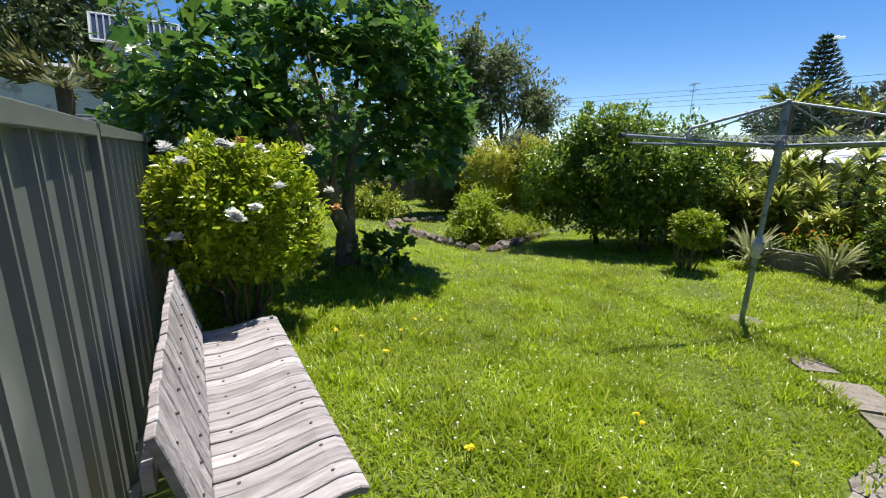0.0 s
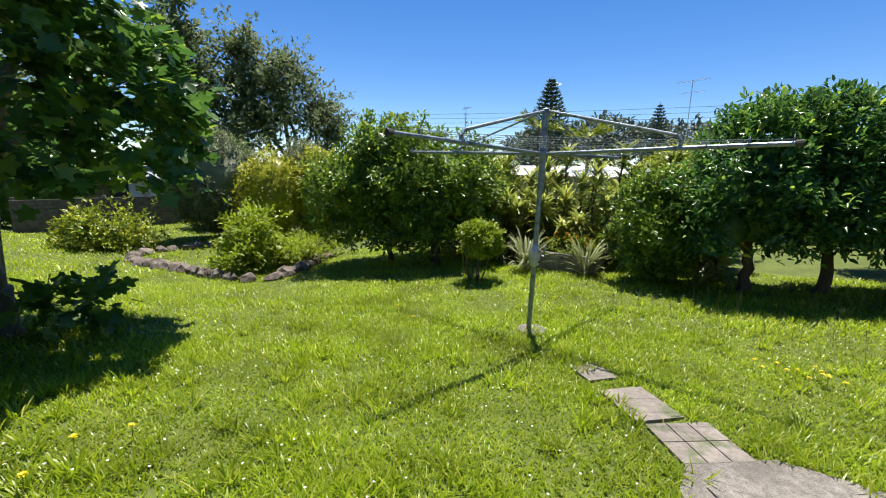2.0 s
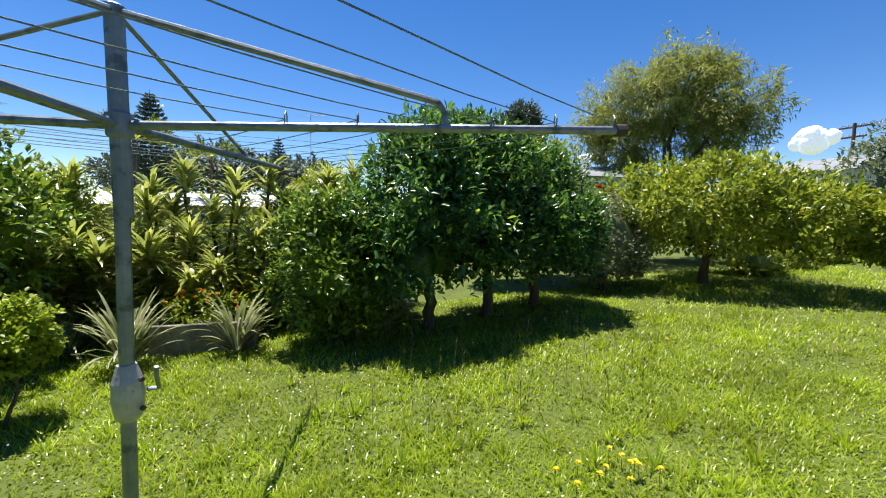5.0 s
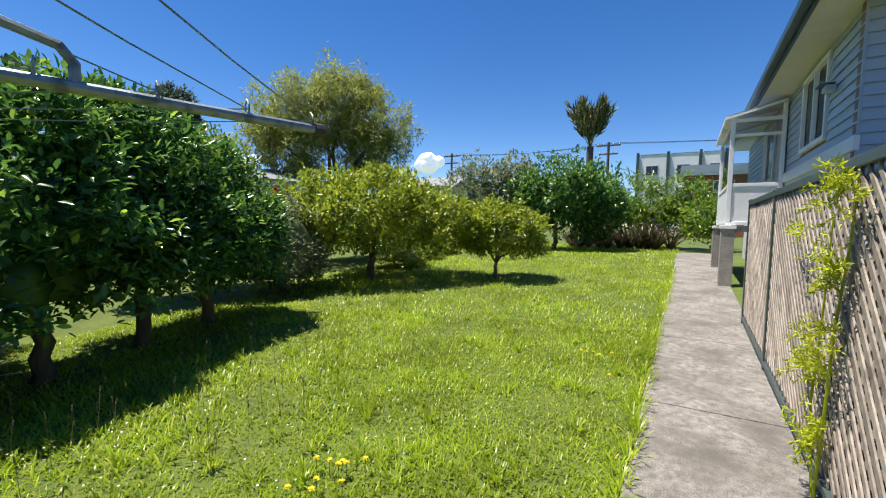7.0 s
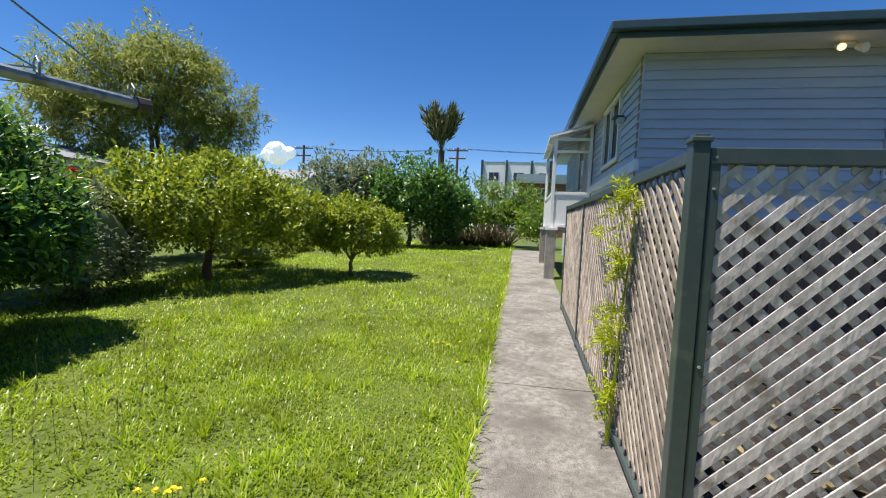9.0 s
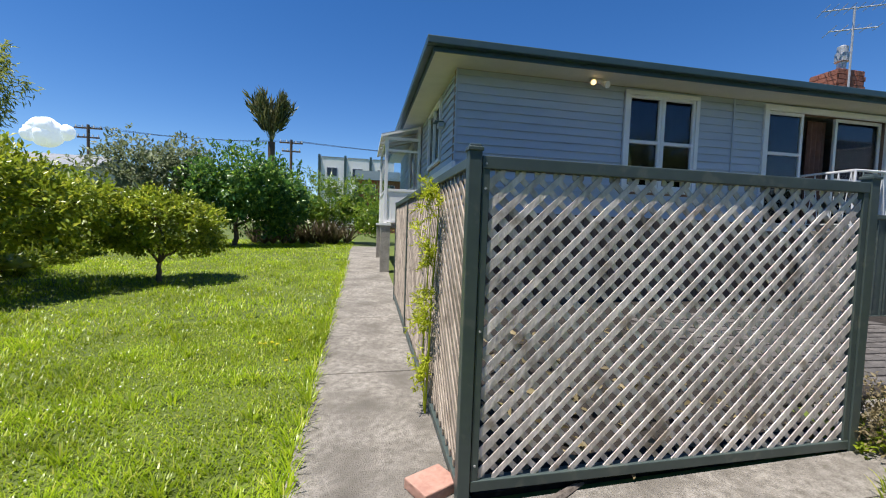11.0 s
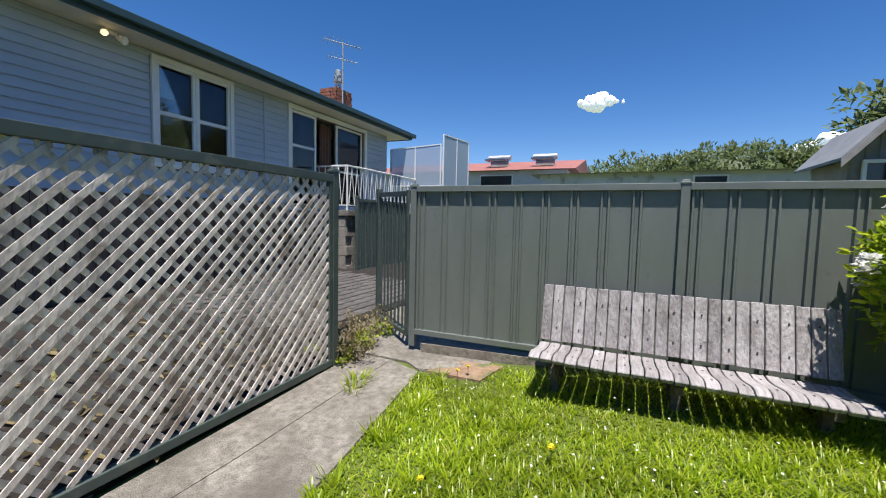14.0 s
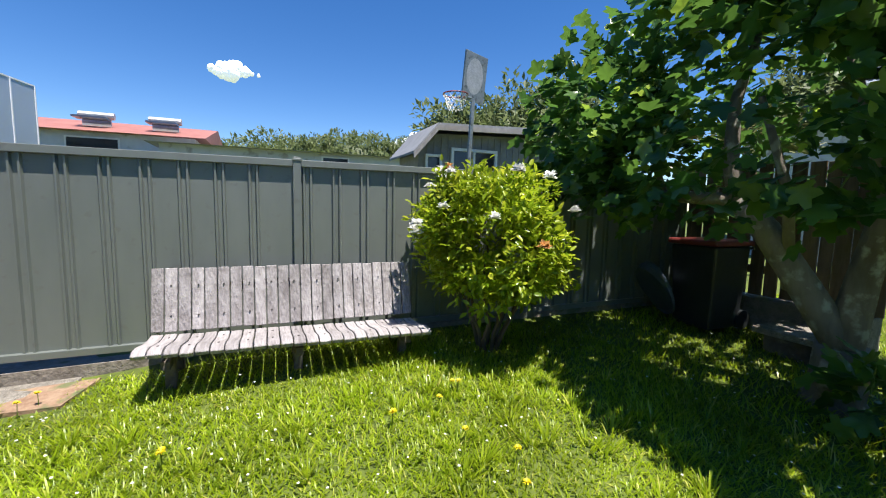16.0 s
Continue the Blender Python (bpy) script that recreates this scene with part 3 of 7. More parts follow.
spots = [(2.21, 0.51), (2.24, 0.35), (2.27, 0.13), (2.24, 0.1), (2.15, 0.23), (3.92, -1.74), (1.83, 3.71), (2.11, 4.17), (2.35, 0.55), (2.36, 0.4), (2.42, 0.15), (2.28, 0.28), (-1.3, 1.42), (-1.75, 1.96), (-1.71, 3.05), (-1.92, 3.5), (-1.77, 3.35), (-2.58, 1.11), (-2.68, 1.16), (-1.73, 1.96), (-1.7, 3.04), (-1.44, 3.36), (-1.22, 3.54), (-1.01, 3.45), (-1.91, 3.54), (2.34, 0.13), (2.27, 0.1), (2.17, 0.02), (1.49, -2.34), (1.38, -2.36), (1.22, -2.41), (1.44, -2.33), (1.32, -2.3), (1.16, -1.85), (-0.66, 1.8), (-0.71, 1.73), (-0.27, 1.17)]
for i, (x, y) in enumerate(spots):
    m = pose(x, y, ground_z(x, y), 0, 0, 40 * i)
    if i == 0:
        first.matrix_world = m
    else:
        copy_thing(first, m)


def seed_stalks():
    """Plantain seed heads standing in the shade of the hedge trees."""
    n = 90
    x, y = rng.uniform(2.9, 4.9, n), rng.uniform(-1.6, 2.0, n)
    bm = bmesh.new()
    for a, b in zip(x, y):
        z, t = ground_z(a, b), rng.uniform(0.18, 0.34)
        q = rng.uniform(-0.04, 0.04, 2)
        tube_bm([(a, b, z), (a + q[0], b + q[1], z + t)], 0.0016, 3, bm)
        tube_bm([(a + q[0], b + q[1], z + t), (a + q[0] * 1.2, b + q[1] * 1.2, z + t + 0.035)], [0.005, 0.003], 4, bm)
    tagged(part("seed_heads", bm, L_DRY), "thin plantain seed heads in shaded lawn", "weeds", kind="stuff")


seed_stalks()


# ---- hard ground ----
def pad(name, poly, mat, label, top=0.02, deep=0.10, kind="structure", parent=None):
    ob = part(name, prism_bm(poly, -deep, top, ground_z), mat, parent)
    if not parent:
        tagged(ob, label, "paving", kind=kind)
    return ob


apron = tagged(new("pavement_apron"), "weathered concrete apron with cracks in front of the lattice", "paving", kind="structure")
for q in ([(-2.77, 0.03), (-0.10, 0.03), (-0.10, 0.30), (-1.2, 0.36), (-2.75, 0.40)], [(-2.75, 0.408), (-1.2, 0.368), (-0.10, 0.308), (-0.093, 0.98), (-1.34, 0.90), (-2.62, 0.74)],
          [(-0.09, 0.03), (0.92, 0.03), (0.95, 0.55), (0.62, 0.98), (0.0, 1.02), (-0.083, 0.985)], [(-4.6, -0.5), (-2.78, -0.5), (-2.78, 0.55), (-2.66, 0.73), (-2.95, 1.25), (-4.6, 1.25)]):
    pad("concrete_slab", q, M_CONC, "", parent=apron)
path = tagged(new("pavement_path"), "weathered grey concrete garden path beside the lattice", "paving", kind="structure")
cuts = [0.02, -1.7, -3.5, -5.3, -7.2, -9.2, -11.5, -14.2]
for a, b in zip(cuts, cuts[1:]):
    ys = np.linspace(a - 0.006, b + 0.006, 4)
    poly = [(0.885 + 0.012 * math.sin(7 * y), y) for y in ys] + [(-0.06, y) for y in ys[::-1]]
    part("concrete_slab", prism_bm([(x, y) for x, y in poly][::-1], -0.1, 0.018, ground_z), M_CONC, path)

for k, s in enumerate(SLABS):
    th = thing("stepping_slab", "worn scored concrete stepping slab sunk in the lawn", "paver", s[0], s[1], ground_z(s[0], s[1]), group="stepping slabs to the clothesline")
    cells = [(2, 3), (1, 1), (1, 1)][k]
    for i in range(cells[0]):
        for j in range(cells[1]):
            u, w = -s[2] + (i + 0.5) * 2 * s[2] / cells[0], -s[3] + (j + 0.5) * 2 * s[3] / cells[1]
            c, sn = math.cos(radians(s[4])), math.sin(radians(s[4]))
            poly = slab_poly(s[0] + u * c - w * sn, s[1] + u * sn + w * c, s[2] / cells[0] - 0.004, s[3] / cells[1] - 0.004, s[4])
            part("tile", prism_bm(poly, -0.05, 0.022, ground_z), M_PAVER, th)

kerb = part("kerb", prism_bm([(-3.16, 0.55), (-3.045, 0.55), (-3.045, 7.0), (-3.16, 7.0)], -0.1, 0.10, ground_z), M_PAVER)
tagged(kerb, "low mossy concrete footing under the steel fence", "kerb", kind="structure")
# rust-stained slab by the bench
old_slab = thing("old_paver", "mossy reddish concrete slab beside the fence footing", "paver", -2.78, 1.0, ground_z(-2.78, 1.0))
part("slab", prism_bm([(-2.96, 0.85), (-2.66, 0.80), (-2.62, 1.28), (-2.95, 1.38)], -0.05, 0.022, ground_z), M_RUSTSLAB, old_slab)

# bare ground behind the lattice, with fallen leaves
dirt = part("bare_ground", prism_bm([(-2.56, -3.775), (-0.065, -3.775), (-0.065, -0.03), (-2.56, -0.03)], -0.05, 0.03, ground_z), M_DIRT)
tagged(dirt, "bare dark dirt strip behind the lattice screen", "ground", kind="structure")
n = 260
lx, ly = rng.uniform(-2.38, -0.1, n), -0.05 - 2.2 * rng.random(n) ** 1.5
la = rng.uniform(0, 6.283, n)
me = leaf_mesh("leaf_litter", np.stack([lx, ly, gz(lx, ly) + 0.03 + 0.25 * rng.random(n) ** 4], 1), np.stack([np.cos(la), np.sin(la), 0.4 * rng.normal(size=n)], 1), unit(rng.normal(size=(n, 3)) * 0.6 + np.array([0, 0, 1.0])), rng.uniform(0.05, 0.13, n), rng.uniform(0.03, 0.07, n), L_DRY, OVAL)
tagged(part("leaf_litter", me, L_DRY), "dry fallen leaves behind the lattice screen", "leaves", kind="stuff")


def brick_drive():
    th = tagged(new("pavement_drive"), "grey block-paved drive behind the gate", "paving", kind="structure")
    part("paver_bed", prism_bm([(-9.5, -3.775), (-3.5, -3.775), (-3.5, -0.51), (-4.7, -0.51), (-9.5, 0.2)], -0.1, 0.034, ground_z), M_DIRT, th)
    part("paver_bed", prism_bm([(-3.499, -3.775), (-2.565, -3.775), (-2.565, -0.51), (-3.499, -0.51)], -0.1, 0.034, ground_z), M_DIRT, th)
    me = None
    for j in range(14):
        for i in range(15):
            x, y = -3.0 - i * 0.235 + (0.115 if j % 2 else 0), -0.72 - j * 0.165
            if x < -6.75:
                continue
            if me is None:
                me = bpy.data.meshes.new("paver")
                b = box_bm(-0.112, 0.112, -0.078, 0.078, -0.04, 0.014, 0.005)
                b.to_mesh(me)
                b.free()
                me.materials.append(M_BRICKPAVE)
            ob = new("paver", me)
            ob.location = (x, y, ground_z(x, y) + 0.028 + rng.uniform(-0.002, 0.003))
            hang(ob, th)


# ---- lattice screens ----
def clip_slat(u0, u1, z0, z1, c, slope):
    """The stretch of the line z = slope * u + c inside the panel."""
    pts = []
    for u in (u0, u1):
        z = slope * u + c
        if z0 <= z <= z1:
            pts.append((u, z))
    for z in (z0, z1):
        u = (z - c) / slope
        if u0 < u < u1:
            pts.append((u, z))
    pts = sorted(set((round(a, 4), round(b, 4)) for a, b in pts))
    return (pts[0], pts[-1]) if len(pts) > 1 and abs(pts[0][0] - pts[-1][0]) > 0.02 else None


def lattice(parent, to_world, u0, u1, z0, z1, mat, pitch=0.104, width=0.041, thick=0.008):
    """Two layers of diagonal slats, each one a piece; to_world(u, z, w) gives the place, w out of the screen."""
    half = width / 2 * math.sqrt(2)
    for layer, slope in ((0, 1), (1, -1)):
        w0 = 0.001 if layer == 0 else -0.009
        lo, hi = (z0 - u1, z1 - u0) if slope == 1 else (z0 + u0, z1 + u1)
        for c in np.arange(lo + pitch * 0.4, hi, pitch):
            ends = clip_slat(u0, u1, z0, z1, c + rng.uniform(-0.004, 0.004), slope)
            if not ends:
                continue
            (ua, za), (ub, zb) = ends
            bm = bmesh.new()
            vs = []
            for w in (w0, w0 + thick):
                for u, z, s in ((ua, za, -1), (ub, zb, -1), (ub, zb, 1), (ua, za, 1)):
                    dz = s * half
                    vs.append(bm.verts.new(to_world(u, min(z1 + 0.01, max(z0 - 0.01, z + dz)), w)))
            for f in ((0, 1, 2, 3), (7, 6, 5, 4), (0, 4, 5, 1), (1, 5, 6, 2), (2, 6, 7, 3), (3, 7, 4, 0)):
                bm.faces.new([vs[i] for i in f])
            bmesh.ops.recalc_face_normals(bm, faces=bm.faces[:])
            part("slat", bm, mat, parent)


def post_bm(x, y, z0, z1, r=0.032):
    bm = box_bm(x - r, x + r, y - r, y + r, z0, z1, 0.004)
    box_bm(x - r - 0.006, x + r + 0.006, y - r - 0.006, y + r + 0.006, z1 - 0.022, z1 - 0.004, 0.003, bm)
    box_bm(x - r + 0.004, x + r - 0.004, y - r + 0.004, y + r - 0.004, z1 - 0.006, z1 + 0.01, 0.004, bm)
    return bm


front = thing("lattice_screen", "weathered grey timber lattice in a dark green steel frame", "trellis", -1.22, 0, 0.05)
part("post", post_bm(0, 0, -0.03, 1.80), M_GREENSTEEL, front)
part("post", post_bm(-2.45, 0, 0.02, 1.80), M_GREENSTEEL, front)
part("upright", box_bm(-0.075, -0.036, -0.022, 0.024, 0.10, 1.755, 0.003), M_GREENSTEEL, front)
part("upright", box_bm(-2.414, -2.375, -0.022, 0.024, 0.18, 1.755, 0.003), M_GREENSTEEL, front)
part("top_rail", box_bm(-2.415, -0.035, -0.026, 0.028, 1.695, 1.757, 0.004), M_GREENSTEEL, front)
bm = box_bm(-2.415, -0.035, -0.026, 0.028, 0.0, 0.055, 0.004)
for v in bm.verts:
    v.co.z += 0.085 + 0.055 * (-v.co.x / 2.45)
part("bottom_rail", bm, M_GREENSTEEL, front)
lattice(front, lambda u, z, w: (-u, w + 0.004, z), 0.07, 2.38, 0.135, 1.70, M_LATTICE)
for z in (0.22, 0.9, 1.6, 1.72):
    part("screw", tube_bm([(-0.055, 0.024, z), (-0.055, 0.029, z)], 0.006, 6), M_ALLOY, front)

side = thing("lattice_screen", "weathered timber lattice screen running along the concrete path", "trellis", 0, -2.2, 0.15)
for y in (-2.82, -4.5):
    part("post", post_bm(0, y, ground_z(0, y) - 0.03, 1.76, 0.025), M_GREENSTEEL, side)
part("top_rail", box_bm(-0.02, 0.026, -4.475, -0.035, 1.70, 1.752, 0.004), M_GREENSTEEL, side)
bm = box_bm(-0.02, 0.026, -4.475, -0.035, 0.0, 0.045, 0.004)
for v in bm.verts:
    v.co.z += 0.06 + ground_z(0, v.co.y)
part("bottom_rail", bm, M_GREENSTEEL, side)
lattice(side, lambda u, z, w: (w + 0.004, -u, z + 0.05 * u * (1 - (z - 0.1) / 1.6)), 0.04, 2.79, 0.12, 1.70, M_SIDELATTICE)
lattice(side, lambda u, z, w: (w + 0.004, -u, z + 0.05 * u * (1 - (z - 0.1) / 1.6)), 2.85, 4.47, 0.12, 1.70, M_SIDELATTICE)


def climber():
    """A feathery yellow-green climber tied to the path side of the lattice."""
    th = thing("climbing_fern", "feathery lime-yellow climber growing through the lattice", "climbing plant", 0.06, -0.95, 0.06)
    pts = [(0.05, -0.92, 0.05), (0.05, -0.85, 0.5), (0.05, -0.8, 0.95), (0.04, -0.72, 1.35), (0.04, -0.68, 1.66)]
    part("stem", tube_bm(pts, [0.008, 0.007, 0.006, 0.005, 0.003], 6), L_FERN, th)
    part("stem", tube_bm([(0.05, -0.95, 0.05), (0.06, -1.05, 0.5), (0.05, -1.0, 1.0), (0.05, -0.95, 1.5)], [0.007, 0.006, 0.005, 0.003], 6), L_FERN, th)
    ribs, axes = [], []
    for y, z, r, k in ((-0.74, 1.58, 0.14, 24), (-0.78, 1.24, 0.13, 20), (-0.86, 0.92, 0.10, 9), (-1.02, 0.74, 0.14, 20), (-0.92, 0.38, 0.14, 20), (-1.25, 0.78, 0.10, 6), (-1.5, 1.45, 0.12, 5)):
        n = k
        a = rng.uniform(0, 6.283, n)
        base = np.stack([np.full(n, 0.05), y + rng.normal(scale=0.05, size=n), z + rng.normal(scale=0.05, size=n)], 1)
        d = np.stack([np.abs(np.cos(a)) * 0.6, np.sin(a), 0.5 * rng.normal(size=n)], 1)
        L = r * rng.uniform(0.6, 1.3, n)
        # each frond: a rib with fine needles
        rib = np.repeat(base, 16, 0) + unit(np.repeat(d, 16, 0)) * (np.repeat(L, 16) * np.tile(np.linspace(0.1, 1, 16), n))[:, None]
        ax = unit(np.repeat(unit(d), 16, 0) * 0.6 + unit(rng.normal(size=rib.shape)))
        ribs.append(rib)
        axes.append(ax)
    rib, ax = np.concatenate(ribs), np.concatenate(axes)
    me = leaf_mesh("foliage", rib, ax, unit(rng.normal(size=rib.shape)), np.full(len(rib), 0.045), np.full(len(rib), 0.0085), L_FERN, KITE)
    part("foliage", me, L_FERN, th)


climber()

loose = thing("loose_brick", "pale red paver lying at the foot of the lattice post", "brick", 0.13, -0.12, ground_z(0.13, -0.12) + 0.018)
ob = part("brick", box_bm(-0.115, 0.115, -0.095, 0.095, 0, 0.06, 0.007), M_PINKBRICK)
ob.parent = loose
ob.rotation_euler[2] = radians(28)
stick = thing("driftwood", "dark weathered piece of driftwood on the concrete", "wood", -0.5, 0.08, ground_z(-0.5, 0.08) + 0.02)
part("stem", tube_bm([(-0.34, 0.17, 0.035), (-0.42, 0.12, 0.05), (-0.52, 0.06, 0.045), (-0.62, 0.01, 0.05), (-0.68, -0.01, 0.055)], [0.016, 0.03, 0.026, 0.019, 0.006], 7), M_DRIFT, stick)
part("fork", tube_bm([(-0.42, 0.12, 0.05), (-0.46, 0.16, 0.06), (-0.5, 0.17, 0.055)], [0.016, 0.011, 0.004], 6), M_DRIFT, stick)


# ---- steel fence ----
def sheet_bm(y0, y1, z0, z1, x, axis="y"):
    """Folded steel sheet: broad flats with paired narrow ribs standing proud."""
    prof, u = [(y0, 0)], y0 + 0.022
    while u < y1 - 0.08:
        for rib in (u, u + 0.052):
            prof += [(rib - 0.014, 0), (rib - 0.006, 0.021), (rib + 0.006, 0.021), (rib + 0.014, 0)]
        u += 0.2265
    prof.append((y1, 0))
    prof.sort()
    bm = bmesh.new()
    rows = []
    for u, dx in prof:
        if axis == "y":
            rows.append([bm.verts.new((x + dx + w, u, z)) for z in (z0, z1) for w in (0, -0.003)])
        else:
            rows.append([bm.verts.new((u, x + dx + w, z)) for z in (z0, z1) for w in (0, -0.003)])
    for a, b in zip(rows, rows[1:]):
        bm.faces.new((a[0], b[0], b[2], a[2]))
        bm.faces.new((b[1], a[1], a[3], b[3]))
        bm.faces.new((a[2], b[2], b[3], a[3]))
        bm.faces.new((b[0], a[0], a[1], b[1]))
    bmesh.ops.recalc_face_normals(bm, faces=bm.faces[:])
    return bm


FX = -3.07
fence = thing("steel_fence", "grey-green folded steel sheet fence with capped posts", "fence", FX, 2.6, 0.3)
ends = [0.45, 2.65, 4.85, 7.02]
for y in ends:
    part("post", post_bm(FX, y, 0.20 if y < 1 else ground_z(FX, y), 1.722, 0.03), M_FENCE, fence)
for a, b in zip(ends, ends[1:]):
    part("sheet", sheet_bm(a + 0.03, b - 0.03, 0.34, 1.66, FX - 0.003), M_FENCE, fence)
    part("top_rail", box_bm(FX - 0.024, FX + 0.034, a + 0.031, b - 0.031, 1.655, 1.708, 0.004), M_FENCE, fence)
    part("bottom_rail", box_bm(FX - 0.024, FX + 0.034, a + 0.031, b - 0.031, 0.315, 0.365, 0.004), M_FENCE, fence)


def gate():
    th = thing("garden_gate", "open dark green steel gate with upright bars", "gate", -3.5, 0.0, 0.25)
    a, b = Vector((-3.10, 0.38, 0)), Vector((-3.74, -0.37, 0))
    d = b - a
    turn = Matrix.Rotation(math.atan2(d.y, d.x), 4, "Z")

    def bar(name, f0, f1, z0, z1, thick, rise=0.0):
        """A square steel bar in the plane of the gate."""
        bm = box_bm(f0 * d.length, f1 * d.length, -thick / 2, thick / 2, z0, z1, 0.003)
        for v in bm.verts:
            v.co.z += rise * v.co.x / d.length
        bmesh.ops.transform(bm, matrix=Matrix.Translation(a) @ turn, verts=bm.verts[:])
        part(name, bm, M_GREENSTEEL, th)

    bar("stile", 0.0, 0.045, 0.27, 1.68, 0.04)
    bar("stile", 0.935, 1.0, 0.22, 1.74, 0.05)
    bar("top_rail", 0.046, 0.934, 1.62, 1.67, 0.036, 0.03)
    bar("bottom_rail", 0.046, 0.934, 0.27, 0.315, 0.036, -0.03)
    for f in np.linspace(0.15, 0.85, 7):
        bar("bar", f - 0.013, f + 0.013, 0.30, 1.63, 0.016)
    part("gate_hinge", tube_bm([a + Vector((0.01, 0.02, 1.45)), a + Vector((0.01, 0.02, 1.55))], 0.014, 6), M_ALLOY, th)
    part("latch", tube_bm([b + Vector((0, 0, 1.60)), b + d.normalized() * 0.07 + Vector((0, 0, 1.60))], 0.012, 6), M_ALLOY, th)


gate()


def dark_fence():
    th = thing("steel_fence", "dark green steel sheet fence along the drive by the deck", "fence", -8.0, -2.4, 0.2)
    for (x0, x1, y) in ((-10.2, -6.66, -2.72),):
        part("sheet", sheet_bm(x0, x1, 0.34, 1.74, y, "x"), M_GREENSTEEL, th)
        part("top_rail", box_bm(x0, x1, y - 0.03, y + 0.03, 1.742, 1.80, 0.004), M_GREENSTEEL, th)
        part("bottom_rail", box_bm(x0, x1, y - 0.03, y + 0.03, 0.29, 0.335, 0.004), M_GREENSTEEL, th)
        for x in (x0, x1):
            part("post", post_bm(x, y, 0.15, 1.84, 0.03), M_GREENSTEEL, th)


dark_fence()


# ---- bench ----
def bench():
    """A long bench of narrow cross slats that curl over the seat front."""
    th = thing("slatted_bench", "silvered hardwood slatted garden bench against the steel fence", "bench", -2.6, 2.61, 0.2)
    y0, y1, n = 1.70, 3.52, 23
    pitch = (y1 - y0) / n
    seat = [(-2.80, 0.452), (-2.72, 0.447), (-2.62, 0.455), (-2.52, 0.472), (-2.43, 0.488), (-2.37, 0.486), (-2.335, 0.468)]
    back = [(-2.795, 0.485), (-2.822, 0.58), (-2.845, 0.68), (-2.868, 0.78), (-2.90, 0.90)]

    def strip(prof, ya, yb, thick):
        bm = bmesh.new()
        rows = []
        for i, (x, z) in enumerate(prof):
            p0, p1 = prof[max(i - 1, 0)], prof[min(i + 1, len(prof) - 1)]
            d = Vector((p1[0] - p0[0], 0, p1[1] - p0[1])).normalized()
            nn = Vector((-d.z, 0, d.x))
            if nn.z < 0:
                nn = -nn
            rows.append([bm.verts.new((x + o.x, y, z + o.z)) for o, y in ((nn * 0, ya), (nn * 0, yb), (-nn * thick, yb), (-nn * thick, ya))])
        for a, b in zip(rows, rows[1:]):
            for k in range(4):
                bm.faces.new((a[k], a[(k + 1) % 4], b[(k + 1) % 4], b[k]))
        bm.faces.new(rows[0][::-1])
        bm.faces.new(rows[-1])
        bmesh.ops.recalc_face_normals(bm, faces=bm.faces[:])
        sharp = [e for e in bm.edges if len(e.link_faces) == 2 and e.calc_face_angle(0) > 1.0]
        bmesh.ops.bevel(bm, geom=sharp, offset=0.004, segments=1, affect="EDGES")
        return bm

    for i in range(n):
        a, b = y0 + i * pitch + 0.004, y0 + (i + 1) * pitch - 0.004
        dz = rng.uniform(-0.004, 0.004)
        sag = 0.035 * (i / n) - 0.0
        s = part("seat_slat", strip([(x, z + dz + 0.03 - sag) for x, z in seat], a, b, 0.032), M_BENCH, th)
        q = part("back_slat", strip([(x + dz, z + rng.uniform(0, 0.006) + 0.012 - sag * 0.4) for x, z in back], a, b, 0.028), M_BENCH, th)
        yy = (a + b) / 2 + rng.uniform(-0.008, 0.008)
        if i % 2:
            for f in (0.12, 0.8):
                k = 1 if f < 0.5 else 3
                x, z = back[k]
                bolt = part("bolt", tube_bm([(x - 0.004, yy, z + 0.02 - sag * 0.4), (x + 0.006, yy, z + 0.022 - sag * 0.4)], 0.0055, 6), M_BOLT)
                hang(bolt, q)
            for k in (1, 4):
                x, z = seat[k]
                bolt = part("bolt", tube_bm([(x, yy, z + 0.02 - sag + dz), (x, yy, z + 0.0325 - sag + dz)], 0.007, 6), M_BOLT)
                hang(bolt, s)
    # legs and bearers are darker than the slats, imitating shade under the seat
    for y in (y0 + 0.15, (y0 + y1) / 2, y1 - 0.15):
        part("leg", box_bm(-2.62, -2.56, y - 0.03, y + 0.03, ground_z(-2.6, y) - 0.03, 0.40, 0.005), M_DRIFT, th)
        part("leg", box_bm(-2.88, -2.82, y - 0.03, y + 0.03, ground_z(-2.86, y) - 0.03, 0.44, 0.005), M_DRIFT, th)
        part("bearer", box_bm(-2.86, -2.44, y - 0.025, y + 0.025, 0.36, 0.415, 0.005), M_DRIFT, th)
    part("back_rail", box_bm(-2.945, -2.915, y0 + 0.02, y1 - 0.02, 0.74, 0.81, 0.004), M_BENCH, th)


bench()


